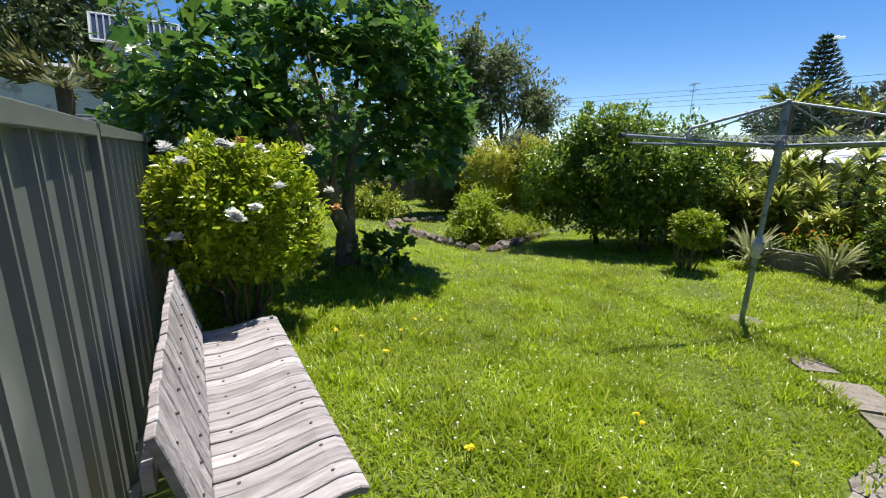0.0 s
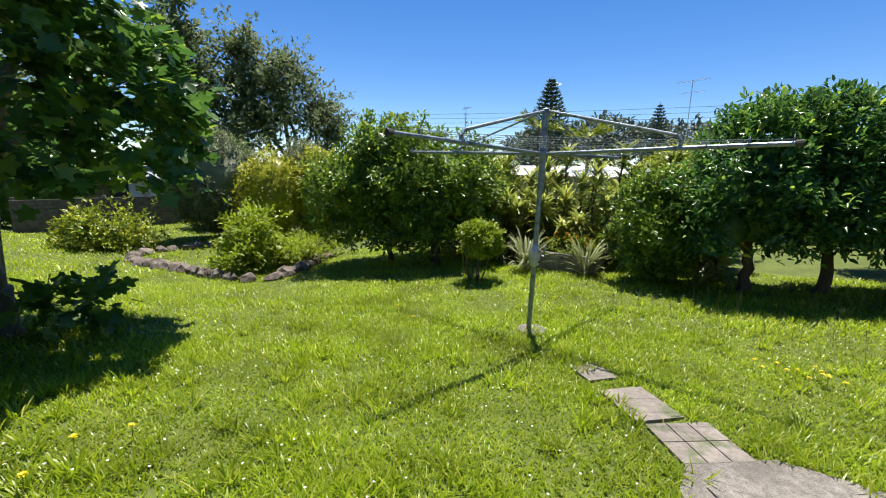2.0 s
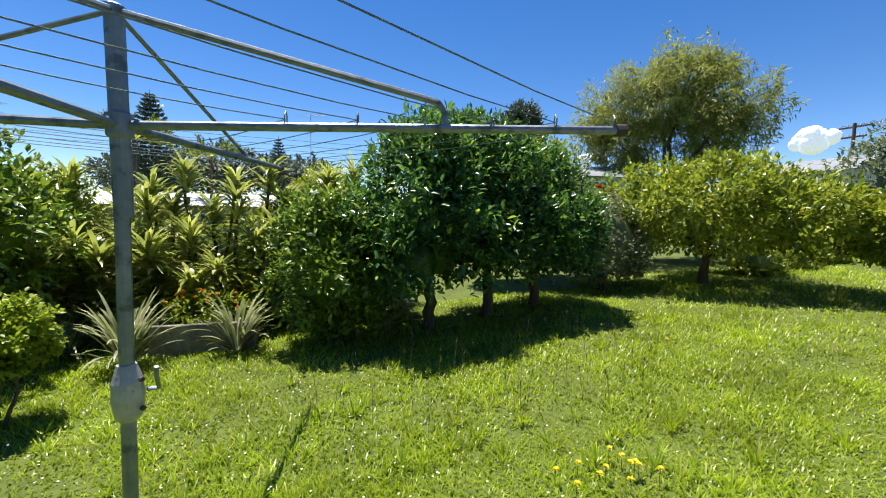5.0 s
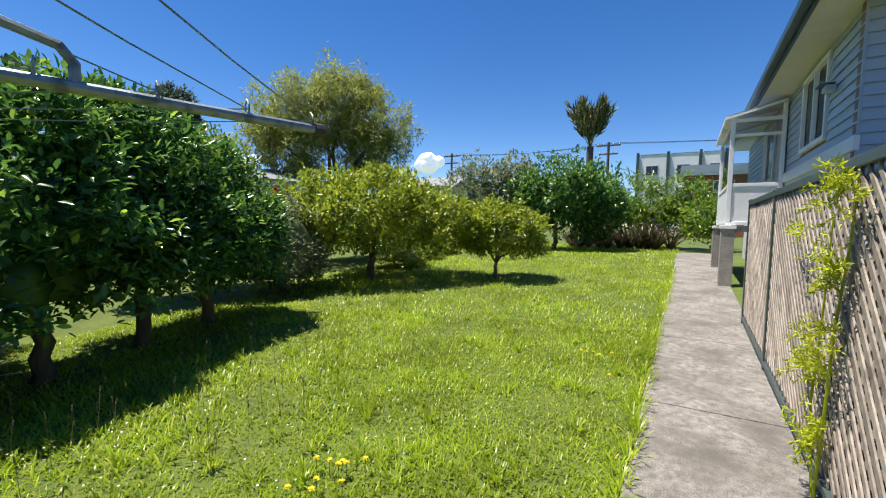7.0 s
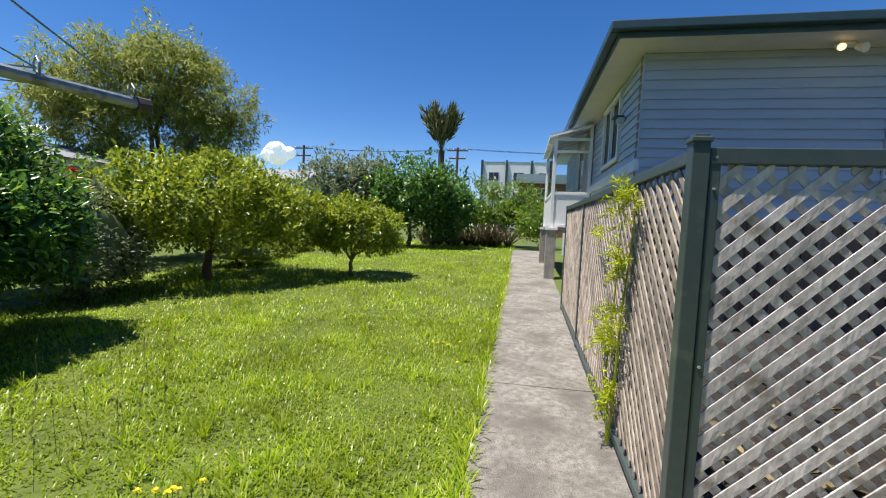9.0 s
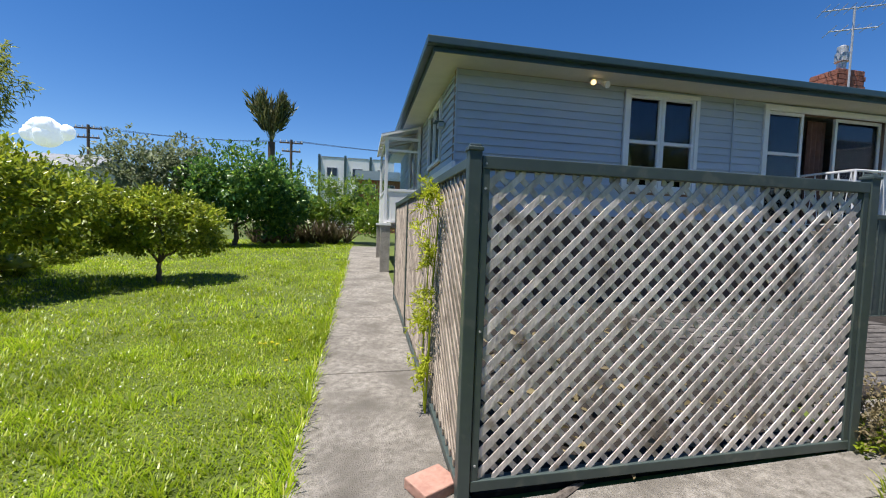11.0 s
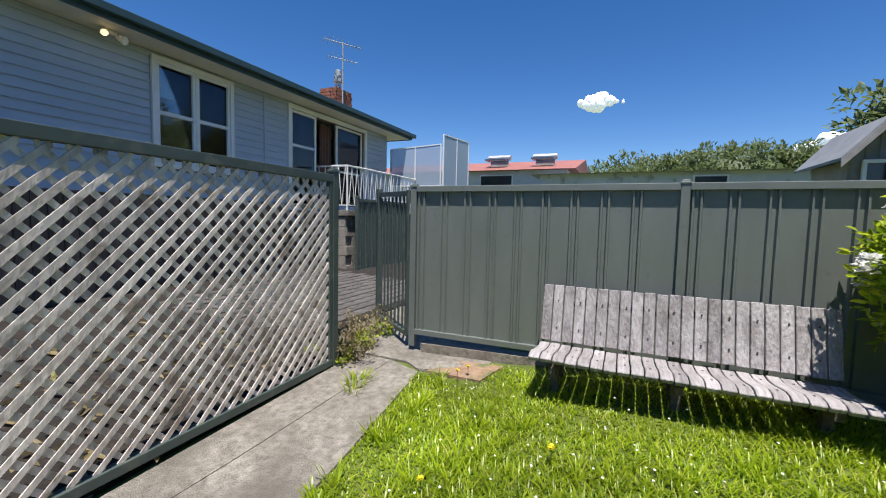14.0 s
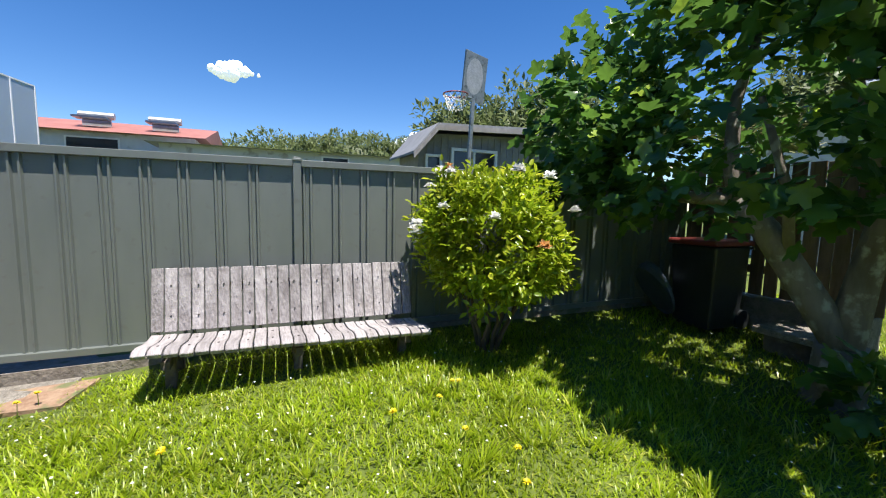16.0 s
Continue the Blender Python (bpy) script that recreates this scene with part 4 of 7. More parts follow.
# ---- rotary clothesline ----
def clothesline():
    px, py, z0, zh, zt, R = 2.37, 2.505, ground_z(2.37, 2.505), 1.735, 2.15, 2.0
    th = thing("rotary_clothesline", "dull galvanised rotary clothesline with four long arms", "clothesline", px, py, z0)
    zc = z0 + 0.84
    bm = bmesh.new()
    tube_bm([(px - 0.028, py + 0.022, z0 - 0.05), (px, py, zh)], 0.027, 14, bm)
    part("pole", bm, M_GALV, th, smooth=False)
    part("upper_pole", tube_bm([(px, py, zh - 0.35), (px, py, zt)], 0.034, 14), M_GALV, th)
    part("hub_collar", tube_bm([(px, py, zh - 0.05), (px, py, zh - 0.04), (px, py, zh + 0.04), (px, py, zh + 0.05)], [0.036, 0.046, 0.046, 0.036], 14), M_GALV, th)
    part("top_cap", tube_bm([(px, py, zt), (px, py, zt + 0.02), (px, py, zt + 0.03)], [0.036, 0.036, 0.02], 12), M_GALV, th)
    crank = part("winding_gear", tube_bm([(px - 0.015, py + 0.011, zc + o) for o in (-0.11, -0.09, -0.02, 0.05, 0.10, 0.12)], [0.034, 0.048, 0.058, 0.054, 0.040, 0.034], 14), M_ALLOY, th, "pale cast alloy gear housing")
    for a, z in ((-2.2, 0.06), (-2.2, -0.06), (-1.2, 0.0), (-2.9, 0.02)):
        hang(part("bolt", tube_bm([(px + 0.045 * math.cos(a), py + 0.045 * math.sin(a), zc + z), (px + 0.062 * math.cos(a), py + 0.062 * math.sin(a), zc + z)], 0.010, 8), M_BOLT), crank)
    hang(part("crank_handle", tube_bm([(px + 0.01, py - 0.05, zc), (px + 0.02, py - 0.085, zc), (px - 0.03, py - 0.095, zc + 0.07), (px - 0.04, py - 0.10, zc + 0.11)], 0.009, 7), M_GALV), crank)
    way = [radians(168.5) + k * math.pi / 2 for k in range(4)]
    # order: front-left, near right, far right, far left
    tips = []
    for k, a in enumerate(way):
        c, s = math.cos(a), math.sin(a)
        tip = (px + R * c, py + R * s, zh + 0.045)
        tips.append(tip)
        arm = part("arm", tube_bm([(px + 0.03 * c, py + 0.03 * s, zh), tip], 0.0185, 10), M_GALV, th)
        hang(part("end_cap", tube_bm([(px + (R - 0.03) * c, py + (R - 0.03) * s, zh + 0.044), (px + (R + 0.015) * c, py + (R + 0.015) * s, zh + 0.046)], 0.025, 8), M_BOLT), arm)
        for r in (0.62, 0.9, 1.17, 1.44, 1.71, 1.96):
            hx, hy, hz = px + r * c, py + r * s, zh + 0.045 * r / R
            hang(part("line_hook", tube_bm([(hx - 0.012 * s, hy + 0.012 * c, hz + 0.012), (hx - 0.016 * s, hy + 0.016 * c, hz + 0.045), (hx, hy, hz + 0.062), (hx + 0.016 * s, hy - 0.016 * c, hz + 0.045), (hx + 0.014 * s, hy - 0.014 * c, hz + 0.0)], 0.003, 5), M_GALV), arm)
        f = 1.25
        top = (px + 0.02 * c, py + 0.02 * s, zt)
        if k < 2:
            part("hooked_stay", tube_bm([top, (px + (f - 0.09) * c, py + (f - 0.09) * s, zh + 0.145), (px + (f - 0.03) * c, py + (f - 0.03) * s, zh + 0.13), (px + f * c, py + f * s, zh + 0.09), (px + f * c, py + f * s, zh + 0.03)], 0.0145, 8), M_GALV, th)
        else:
            part("straight_stay", tube_bm([top, (px + f * c, py + f * s, zh + 0.045)], 0.010, 8), M_GALV, th)
    for r in (0.62, 0.9, 1.17, 1.44, 1.71, 1.96):
        for k in range(4):
            a, b = way[k], way[(k + 1) % 4]
            p = Vector((px + r * math.cos(a), py + r * math.sin(a), zh + 0.045 * r / R + 0.03))
            q = Vector((px + r * math.cos(b), py + r * math.sin(b), zh + 0.045 * r / R + 0.03))
            sag = [p.lerp(q, f) - Vector((0, 0, 0.05 * r * f * (1 - f) * 4 * 0.35)) for f in (0, 0.25, 0.5, 0.75, 1)]
            part("wire", tube_bm(sag, 0.0022, 5), M_WIRE, th)
    part("concrete_footing", tube_bm([(px + 0.02, py, z0 - 0.1), (px + 0.02, py, z0 + 0.012), (px + 0.02, py, z0 + 0.02)], [0.16, 0.16, 0.13], 11), M_CONC, th, "round concrete footing")


clothesline()


# ---- house ----
HX0, HX1, HY, HYB = -9.57, -0.72, -3.80, -12.5
SOFFIT, FLOOR = 3.64, 1.55
house = thing("house", "blue-grey weatherboard house with white joinery and dark green gutters", "house", -5.1, -8.0, 0.2)


def rects(u0, u1, z0, z1, holes):
    """Cuts a wall into blocks round its openings."""
    us = sorted({u0, u1, *[h[0] for h in holes], *[h[1] for h in holes]})
    out = []
    for a, b in zip(us, us[1:]):

        inner = [h for h in holes if h[0] <= a + 1e-6 and h[1] >= b - 1e-6]
        if not inner:
            out.append((a, b, z0, z1))
        else:
            h = inner[0]
            out += [(a, b, z0, h[2]), (a, b, h[3], z1)]
    return out


WIN = (-4.59, -3.40, 2.12, 3.53)
DOOR = (-8.49, -5.95, FLOOR, 3.53)
SIDEW = (-6.12, -4.95, 2.56, 3.50)
for a, b, c, d in rects(HX0, HX1, 0.1, SOFFIT, [WIN, DOOR]):
    part("wall", box_bm(a, b, HY - 0.15, HY - 0.022, c, d), M_ROOM, house)
for a, b, c, d in rects(HYB, HY - 0.151, 0.1, SOFFIT, [SIDEW]):
    part("wall", box_bm(HX1 - 0.15, HX1 - 0.022, a, b, c, d), M_ROOM, house)
part("wall", box_bm(HX0, HX0 + 0.13, HYB, HY - 0.151, 0.1, SOFFIT), M_BOARD, house)
part("wall", box_bm(HX0 + 0.131, HX1 - 0.151, HYB, HYB + 0.13, 0.1, SOFFIT), M_BOARD, house)
part("partition", box_bm(-5.4, -5.3, HYB + 0.14, HY - 0.16, FLOOR + 0.01, SOFFIT - 0.01), M_ROOM, house)
part("partition", box_bm(HX0 + 0.14, HX1 - 0.16, -7.6, -7.5, FLOOR + 0.01, SOFFIT - 0.01), M_ROOM, house)
part("room_floor", box_bm(HX0 + 0.132, HX1 - 0.152, HYB + 0.132, HY - 0.152, FLOOR - 0.1, FLOOR), M_ROOM, house)


def board_bm(a, b, z, high, y, axis):
    """One weatherboard: thin at the top, lapping outwards at the foot."""
    bm = bmesh.new()
    prof = [(0.0, z + high + 0.006), (0.004, z + high + 0.006), (0.026, z), (0.017, z), (0.015, z + 0.014), (0.0, z + 0.014)]
    rows = []
    for u in (a, b):
        if axis == "x":
            rows.append([bm.verts.new((u, y - 0.022 + o, zz)) for o, zz in prof])
        else:
            rows.append([bm.verts.new((y - 0.022 + o, u, zz)) for o, zz in prof])
    n = len(prof)
    for k in range(n):
        bm.faces.new((rows[0][k], rows[0][(k + 1) % n], rows[1][(k + 1) % n], rows[1][k]))
    bm.faces.new(rows[0][::-1])
    bm.faces.new(rows[1])
    bmesh.ops.recalc_face_normals(bm, faces=bm.faces[:])
    return bm


PITCH = 0.118


def weatherboards(u0, u1, z0, holes, y, axis):
    z = z0
    while z < SOFFIT - 0.01:
        hgt = min(PITCH, SOFFIT - 0.012 - z)
        cutters = [h for h in holes if h[2] - 0.05 < z + hgt * 0.5 < h[3] + 0.05]
        spans, u = [], u0
        for h in sorted(cutters):
            spans.append((u, h[0] - 0.07))
            u = h[1] + 0.07
        spans.append((u, u1))
        for a, b in spans:
            if b - a > 0.05:
                part("weatherboard", board_bm(a, b, z, hgt, y, axis), M_BOARD, house)
        z += PITCH


weatherboards(HX0, HX1 - 0.003, 1.66, [WIN, DOOR], HY, "x")
for k, x in enumerate(np.arange(-6.5, HX1 - 0.1, 0.15)):
    part("base_slat", box_bm(x, x + 0.135, HY - 0.02, HY + 0.004, 0.2, 1.645), M_PALING, house)
weatherboards(HYB, HY - 0.003, 2.35, [SIDEW], HX1, "y")
part("skirt_board", box_bm(HX1 - 0.02, HX1 + 0.03, HYB, HY + 0.012, 2.20, 2.345, 0.006), M_WHITE, house, "white timber skirt board")
part("foundation_wall", box_bm(HX1 - 0.02, HX1 - 0.002, HYB, HY + 0.002, 0.2, 2.198), M_PLASTER, house)
part("corner_stop", box_bm(HX1 - 0.015, HX1 + 0.006, HY - 0.015, HY + 0.006, 0.3, SOFFIT - 0.004), M_BOARD, house)
part("joint_cover", box_bm(-5.32, -5.29, HY + 0.003, HY + 0.012, 1.6, SOFFIT - 0.005), M_BOARD, house)
OX0, OX1, OY = HX0 - 0.53, HX1 + 0.42, HY + 0.50
part("soffit", box_bm(OX0 + 0.03, OX1 - 0.03, HYB - 0.5, OY - 0.03, SOFFIT, SOFFIT + 0.02), M_SOFFIT, house)
part("fascia", box_bm(OX0, OX1, OY - 0.029, OY - 0.004, SOFFIT - 0.02, SOFFIT + 0.12), M_FASCIA, house)
part("fascia", box_bm(OX1 - 0.029, OX1 - 0.004, HYB - 0.5, OY - 0.03, SOFFIT - 0.02, SOFFIT + 0.12), M_FASCIA, house)
part("fascia", box_bm(OX0, OX0 + 0.025, HYB - 0.5, OY - 0.03, SOFFIT - 0.02, SOFFIT + 0.12), M_FASCIA, house)
for args in ((OX0 - 0.08, OX1 + 0.09, OY - 0.003, OY + 0.09), (OX1 - 0.003, OX1 + 0.09, HYB - 0.5, OY - 0.004)):
    part("gutter", box_bm(*args, SOFFIT + 0.035, SOFFIT + 0.135, 0.012), M_FASCIA, house)
bm = bmesh.new()
rz = SOFFIT + 0.12
q = [bm.verts.new(p) for p in ((OX0, HYB - 0.5, rz), (OX1, HYB - 0.5, rz), (OX1, OY, rz), (OX0, OY, rz), (OX0 + 4.4, -8.0, rz + 0.85), (OX1 - 4.4, -8.0, rz + 0.85))]
for f in ((0, 1, 5, 4), (1, 2, 5), (2, 3, 4, 5), (3, 0, 4), (3, 2, 1, 0)):
    bm.faces.new([q[i] for i in f])
part("roof", bm, M_ROOF, house)


def frame_bm(u0, u1, z0, z1, w, y0, y1, axis="x", bars=()):
    """A rectangular frame; bars: (u0, u1, z0, z1) inside it."""
    bm = bmesh.new()
    for a, b, c, d in ((u0, u1, z1 - w, z1), (u0, u1, z0, z0 + w), (u0, u0 + w, z0 + w + 0.0005, z1 - w - 0.0005), (u1 - w, u1, z0 + w + 0.0005, z1 - w - 0.0005), *bars):
        if axis == "x":
            box_bm(a, b, y0, y1, c, d, 0.003, bm)
        else:
            box_bm(y0, y1, a, b, c, d, 0.003, bm)
    return bm


w = part("window", frame_bm(WIN[0] - 0.06, WIN[1] + 0.06, WIN[2] - 0.06, WIN[3] + 0.06, 0.065, HY - 0.02, HY + 0.03), M_WHITE, house)
mid = (WIN[0] + WIN[1]) / 2
hang(part("sash", frame_bm(WIN[0] + 0.006, mid - 0.012, WIN[2] + 0.006, WIN[3] - 0.006, 0.042, HY - 0.05, HY + 0.012, bars=((WIN[0] + 0.05, mid - 0.055, 2.80, 2.85),)), M_WHITE), w)
hang(part("sash", frame_bm(mid + 0.012, WIN[1] - 0.006, WIN[2] + 0.006, WIN[3] - 0.006, 0.042, HY - 0.05, HY + 0.012, bars=((mid + 0.055, WIN[1] - 0.05, 2.80, 2.85),)), M_WHITE), w)
hang(part("mullion", box_bm(mid - 0.011, mid + 0.011, HY - 0.045, HY + 0.02, WIN[2] + 0.006, WIN[3] - 0.006), M_WHITE), w)
for a, b in ((WIN[0] + 0.05, mid - 0.055), (mid + 0.055, WIN[1] - 0.05)):
    for c, d in ((WIN[2] + 0.05, 2.80), (2.85, WIN[3] - 0.05)):
        g = hang(part("pane", box_bm(a, b, HY - 0.03, HY - 0.025, c, d), M_GLASS), w)
        g.visible_shadow = False
    hang(part("roller_blind", box_bm(a - 0.02, b + 0.02, HY - 0.062, HY - 0.058, 3.05, WIN[3] - 0.03), M_BLIND), w)

d = part("sliding_door", frame_bm(DOOR[0] - 0.07, DOOR[1] + 0.07, DOOR[2] - 0.02, DOOR[3] + 0.07, 0.085, HY - 0.02, HY + 0.03), M_WHITE, house)
xs = [DOOR[0] + 0.02, -7.45, -6.71, DOOR[1] - 0.02]
hang(part("fixed_light", frame_bm(xs[2], xs[3], DOOR[2] + 0.07, DOOR[3] - 0.02, 0.05, HY - 0.06, HY - 0.01, bars=((xs[2] + 0.05, xs[3] - 0.05, 2.80, 2.85),)), M_WHITE), d)
hang(part("sliding_leaf", frame_bm(xs[0], xs[1], DOOR[2] + 0.07, DOOR[3] - 0.02, 0.05, HY - 0.11, HY - 0.065, bars=((xs[0] + 0.05, xs[1] - 0.05, 2.45, 2.49),)), M_WHITE), d)
for a, b, y in ((xs[2] + 0.05, xs[3] - 0.05, HY - 0.035), (xs[0] + 0.05, xs[1] - 0.05, HY - 0.09)):
    g = hang(part("pane", box_bm(a, b, y, y + 0.005, DOOR[2] + 0.12, DOOR[3] - 0.07), M_GLASS), d)
    g.visible_shadow = False
bm = bmesh.new()
pts = [(x, HY - 0.28 + 0.03 * math.sin(x * 60)) for x in np.arange(-7.5, -7.1, 0.012)]
for (xa, ya), (xb, yb) in zip(pts, pts[1:]):
    v = [bm.verts.new(p) for p in ((xa, ya, FLOOR + 0.03), (xb, yb, FLOOR + 0.03), (xb, yb, 3.5), (xa, ya, 3.5))]
    bm.faces.new(v)
curtain = tagged(part("curtain", bm, M_CURTAIN), "dark brown curtain behind the open sliding door", "curtain")

w = part("window", frame_bm(SIDEW[0] - 0.05, SIDEW[1] + 0.05, SIDEW[2] - 0.05, SIDEW[3] + 0.05, 0.06, HX1 - 0.02, HX1 + 0.03, "y", bars=((-5.55, -5.51, SIDEW[2], SIDEW[3]),)), M_WHITE, house)
g = hang(part("pane", box_bm(HX1 - 0.03, HX1 - 0.025, SIDEW[0] + 0.008, SIDEW[1] - 0.008, SIDEW[2] + 0.008, SIDEW[3] - 0.008), M_GLASS), w)
g.visible_shadow = False
vent = part("wall_vent", box_bm(HX1 + 0.003, HX1 + 0.10, -4.76, -4.58, 3.0, 3.07, 0.01), M_BOARD, house)
hang(part("hood", box_bm(HX1 + 0.02, HX1 + 0.16, -4.78, -4.56, 3.072, 3.085, 0.003), M_FASCIA), vent)

chim = part("chimney", box_bm(-8.55, -7.95, -4.75, -4.25, 3.7, 4.56), M_REDBRICK, house)
for r in range(4):
    for k in range(3):
        for (x0, x1, y0, y1) in ((-8.56 + k * 0.21, -8.37 + k * 0.21, -4.252, -4.235), ):
            zz = 4.2 + r * 0.088
            hang(part("brick", box_bm(x0 + (0.05 if r % 2 else 0), x1 + (0.05 if r % 2 else 0), y0, y1, zz, zz + 0.075), M_REDBRICK), chim)
        y0 = -4.75 + k * 0.17
        zz = 4.2 + r * 0.088
        hang(part("brick", box_bm(-7.952, -7.935, y0, y0 + 0.155, zz, zz + 0.075), M_REDBRICK), chim)
flue = tagged(part("flue", tube_bm([(-8.2, -4.4, 4.56), (-8.2, -4.4, 4.74), (-8.2, -4.4, 4.75), (-8.2, -4.4, 4.9), (-8.2, -4.4, 4.91), (-8.2, -4.4, 5.02), (-8.2, -4.4, 5.06)], [0.07, 0.07, 0.11, 0.11, 0.085, 0.085, 0.02], 14), M_ALLOY), "shiny metal chimney flue with a cowl", "flue")


def tv_antenna(x, y, z0, z1, turn, n, wide, label, mat=None):
    mat = mat or M_ALLOY
    th = thing("tv_antenna", label, "antenna", x, y, z0)
    part("mast", tube_bm([(x, y, z0), (x, y, z1)], 0.018, 6), mat, th)
    c, s = math.cos(turn), math.sin(turn)
    for zz, L, k in ((z1 - 0.03, wide, n), (z1 - 0.32 * wide - 0.1, wide * 0.75, max(3, n - 3))):
        boom = part("boom", tube_bm([(x - c * L / 2, y - s * L / 2, zz), (x + c * L / 2, y + s * L / 2, zz)], 0.011, 5), mat, th)
        for f in np.linspace(-0.48, 0.48, k):
            e = 0.15 * wide + 0.12 * wide * (0.5 - f)
            cx, cy = x + c * L * f, y + s * L * f
            hang(part("element", tube_bm([(cx - s * e, cy + c * e, zz), (cx + s * e, cy - c * e, zz)], 0.006, 4), mat), boom)


tv_antenna(-8.05, -4.15, 3.75, 5.62, 2.6, 8, 0.95, "silver television antenna on the house chimney")

lampthing = thing("floodlight", "twin outdoor floodlight under the eave with one lamp lit", "lamp", -2.76, -3.66, 3.6)
part("mount", box_bm(-2.86, -2.68, -3.71, -3.63, SOFFIT - 0.045, SOFFIT - 0.002, 0.008), M_WHITE, lampthing)
part("arm", tube_bm([(-2.69, -3.66, 3.60), (-2.68, -3.62, 3.575)], 0.012, 6), M_WHITE, lampthing)
part("arm", tube_bm([(-2.85, -3.66, 3.60), (-2.88, -3.62, 3.58)], 0.012, 6), M_WHITE, lampthing)
part("lamp_head", tube_bm([(-2.68, -3.66, 3.59), (-2.685, -3.60, 3.565)], [0.024, 0.042], 12), M_WHITE, lampthing)
bm = bmesh.new()
bmesh.ops.create_uvsphere(bm, u_segments=12, v_segments=8, radius=0.036, matrix=Matrix.Translation((-2.687, -3.585, 3.56)))
part("lit_bulb", bm, M_LAMP, lampthing, "glowing warm bulb", smooth=True)
part("lamp_head", tube_bm([(-2.87, -3.66, 3.59), (-2.90, -3.59, 3.55), (-2.905, -3.575, 3.545)], [0.03, 0.05, 0.052], 12), M_WHITE, lampthing)


# ---- porch on the path side ----
def porch():
    th = thing("glazed_porch", "white-framed glazed porch with a sloping clear roof", "porch", -0.3, -8.2, 0.4)
    y0, y1, x1 = -7.25, -9.8, 0.04
    for y in (y0, y1):
        part("post", box_bm(x1 - 0.035, x1 + 0.035, y - 0.035, y + 0.035, 1.462, 3.38, 0.005), M_WHITE, th)
    for z in (1.50, 2.18, 3.30):
        part("rail", box_bm(-0.69, x1 - 0.036, y0 - 0.025, y0 + 0.025, z - 0.03, z + 0.03, 0.004), M_WHITE, th)
        part("rail", box_bm(x1 - 0.025, x1 + 0.025, y1 + 0.036, y0 - 0.036, z - 0.03, z + 0.03, 0.004), M_WHITE, th)
    part("panel", box_bm(-0.69, x1 - 0.04, y0 - 0.01, y0 + 0.01, 1.531, 2.149), M_WHITE, th)
    part("panel", box_bm(x1 - 0.01, x1 + 0.01, y1 + 0.04, y0 - 0.04, 1.531, 2.149), M_WHITE, th)
    for b in (box_bm(-0.69, x1 - 0.04, y0 - 0.003, y0 + 0.003, 2.211, 3.269), box_bm(x1 - 0.003, x1 + 0.003, y1 + 0.04, y0 - 0.04, 2.211, 3.269)):
        g = part("pane", b, M_GLASS, th)
        g.visible_shadow = False
    bm = bmesh.new()
    v = [bm.verts.new(p) for p in ((-0.68, y0 + 0.12, 3.60), (x1 + 0.12, y0 + 0.12, 3.37), (x1 + 0.12, y1 - 0.1, 3.37), (-0.68, y1 - 0.1, 3.60), (-0.68, y0 + 0.12, 3.605), (x1 + 0.12, y0 + 0.12, 3.375), (x1 + 0.12, y1 - 0.1, 3.375), (-0.68, y1 - 0.1, 3.605))]
    for f in ((3, 2, 1, 0), (4, 5, 6, 7), (0, 1, 5, 4), (1, 2, 6, 5), (2, 3, 7, 6), (3, 0, 4, 7)):
        bm.faces.new([v[i] for i in f])
    part("roof_sheet", bm, M_FROST, th)
    for y in (y0 + 0.1, y1 - 0.08):
        part("rafter", tube_bm([(-0.68, y, 3.56), (x1 + 0.12, y, 3.335)], 0.028, 4), M_WHITE, th)
    part("eave_rail", box_bm(x1 + 0.09, x1 + 0.13, y1 - 0.1, y0 + 0.12, 3.31, 3.365, 0.004), M_WHITE, th)
    for y in (y0, y1):
        pier = part("brick_pier", box_bm(x1 - 0.11, x1 + 0.09, y - 0.12, y + 0.12, 0.2, 1.40), M_BLOCK, th, "grey block pier")
        part("pier_cap", box_bm(x1 - 0.13, x1 + 0.11, y - 0.14, y + 0.14, 1.401, 1.46, 0.006), M_WHITE, th)
    part("inner_lining", box_bm(-0.717, -0.70, y1 + 0.02, y0 - 0.03, 1.47, 3.55), M_SOFFIT, th, "cream painted wall inside the porch")
    dr = part("house_door", frame_bm(-9.0, -8.1, 1.47, 3.40, 0.09, -0.699, -0.66, "y", bars=((-8.91, -8.19, 2.3, 2.38),)), M_WHITE, th)
    hang(part("pane", box_bm(-0.69, -0.684, -8.91, -8.19, 1.56, 3.31), M_DARKWIN), dr)
    part("house_post", box_bm(-0.70, -0.64, y0 - 0.03, y0 + 0.03, 1.46, 3.60, 0.005), M_WHITE, th)
    part("rail", box_bm(-0.638, x1 - 0.036, y0 - 0.02, y0 + 0.02, 3.02, 3.07, 0.004), M_WHITE, th)
    for y in (y0 - 0.5, y0 - 1.05, y0 - 1.6):
        part("rafter", tube_bm([(-0.66, y, 3.555), (x1 + 0.12, y, 3.335)], 0.02, 4), M_SOFFIT, th)
    part("porch_floor", box_bm(-0.71, x1 - 0.11, y1, y0, 1.35, 1.46), M_CONC, th)


porch()


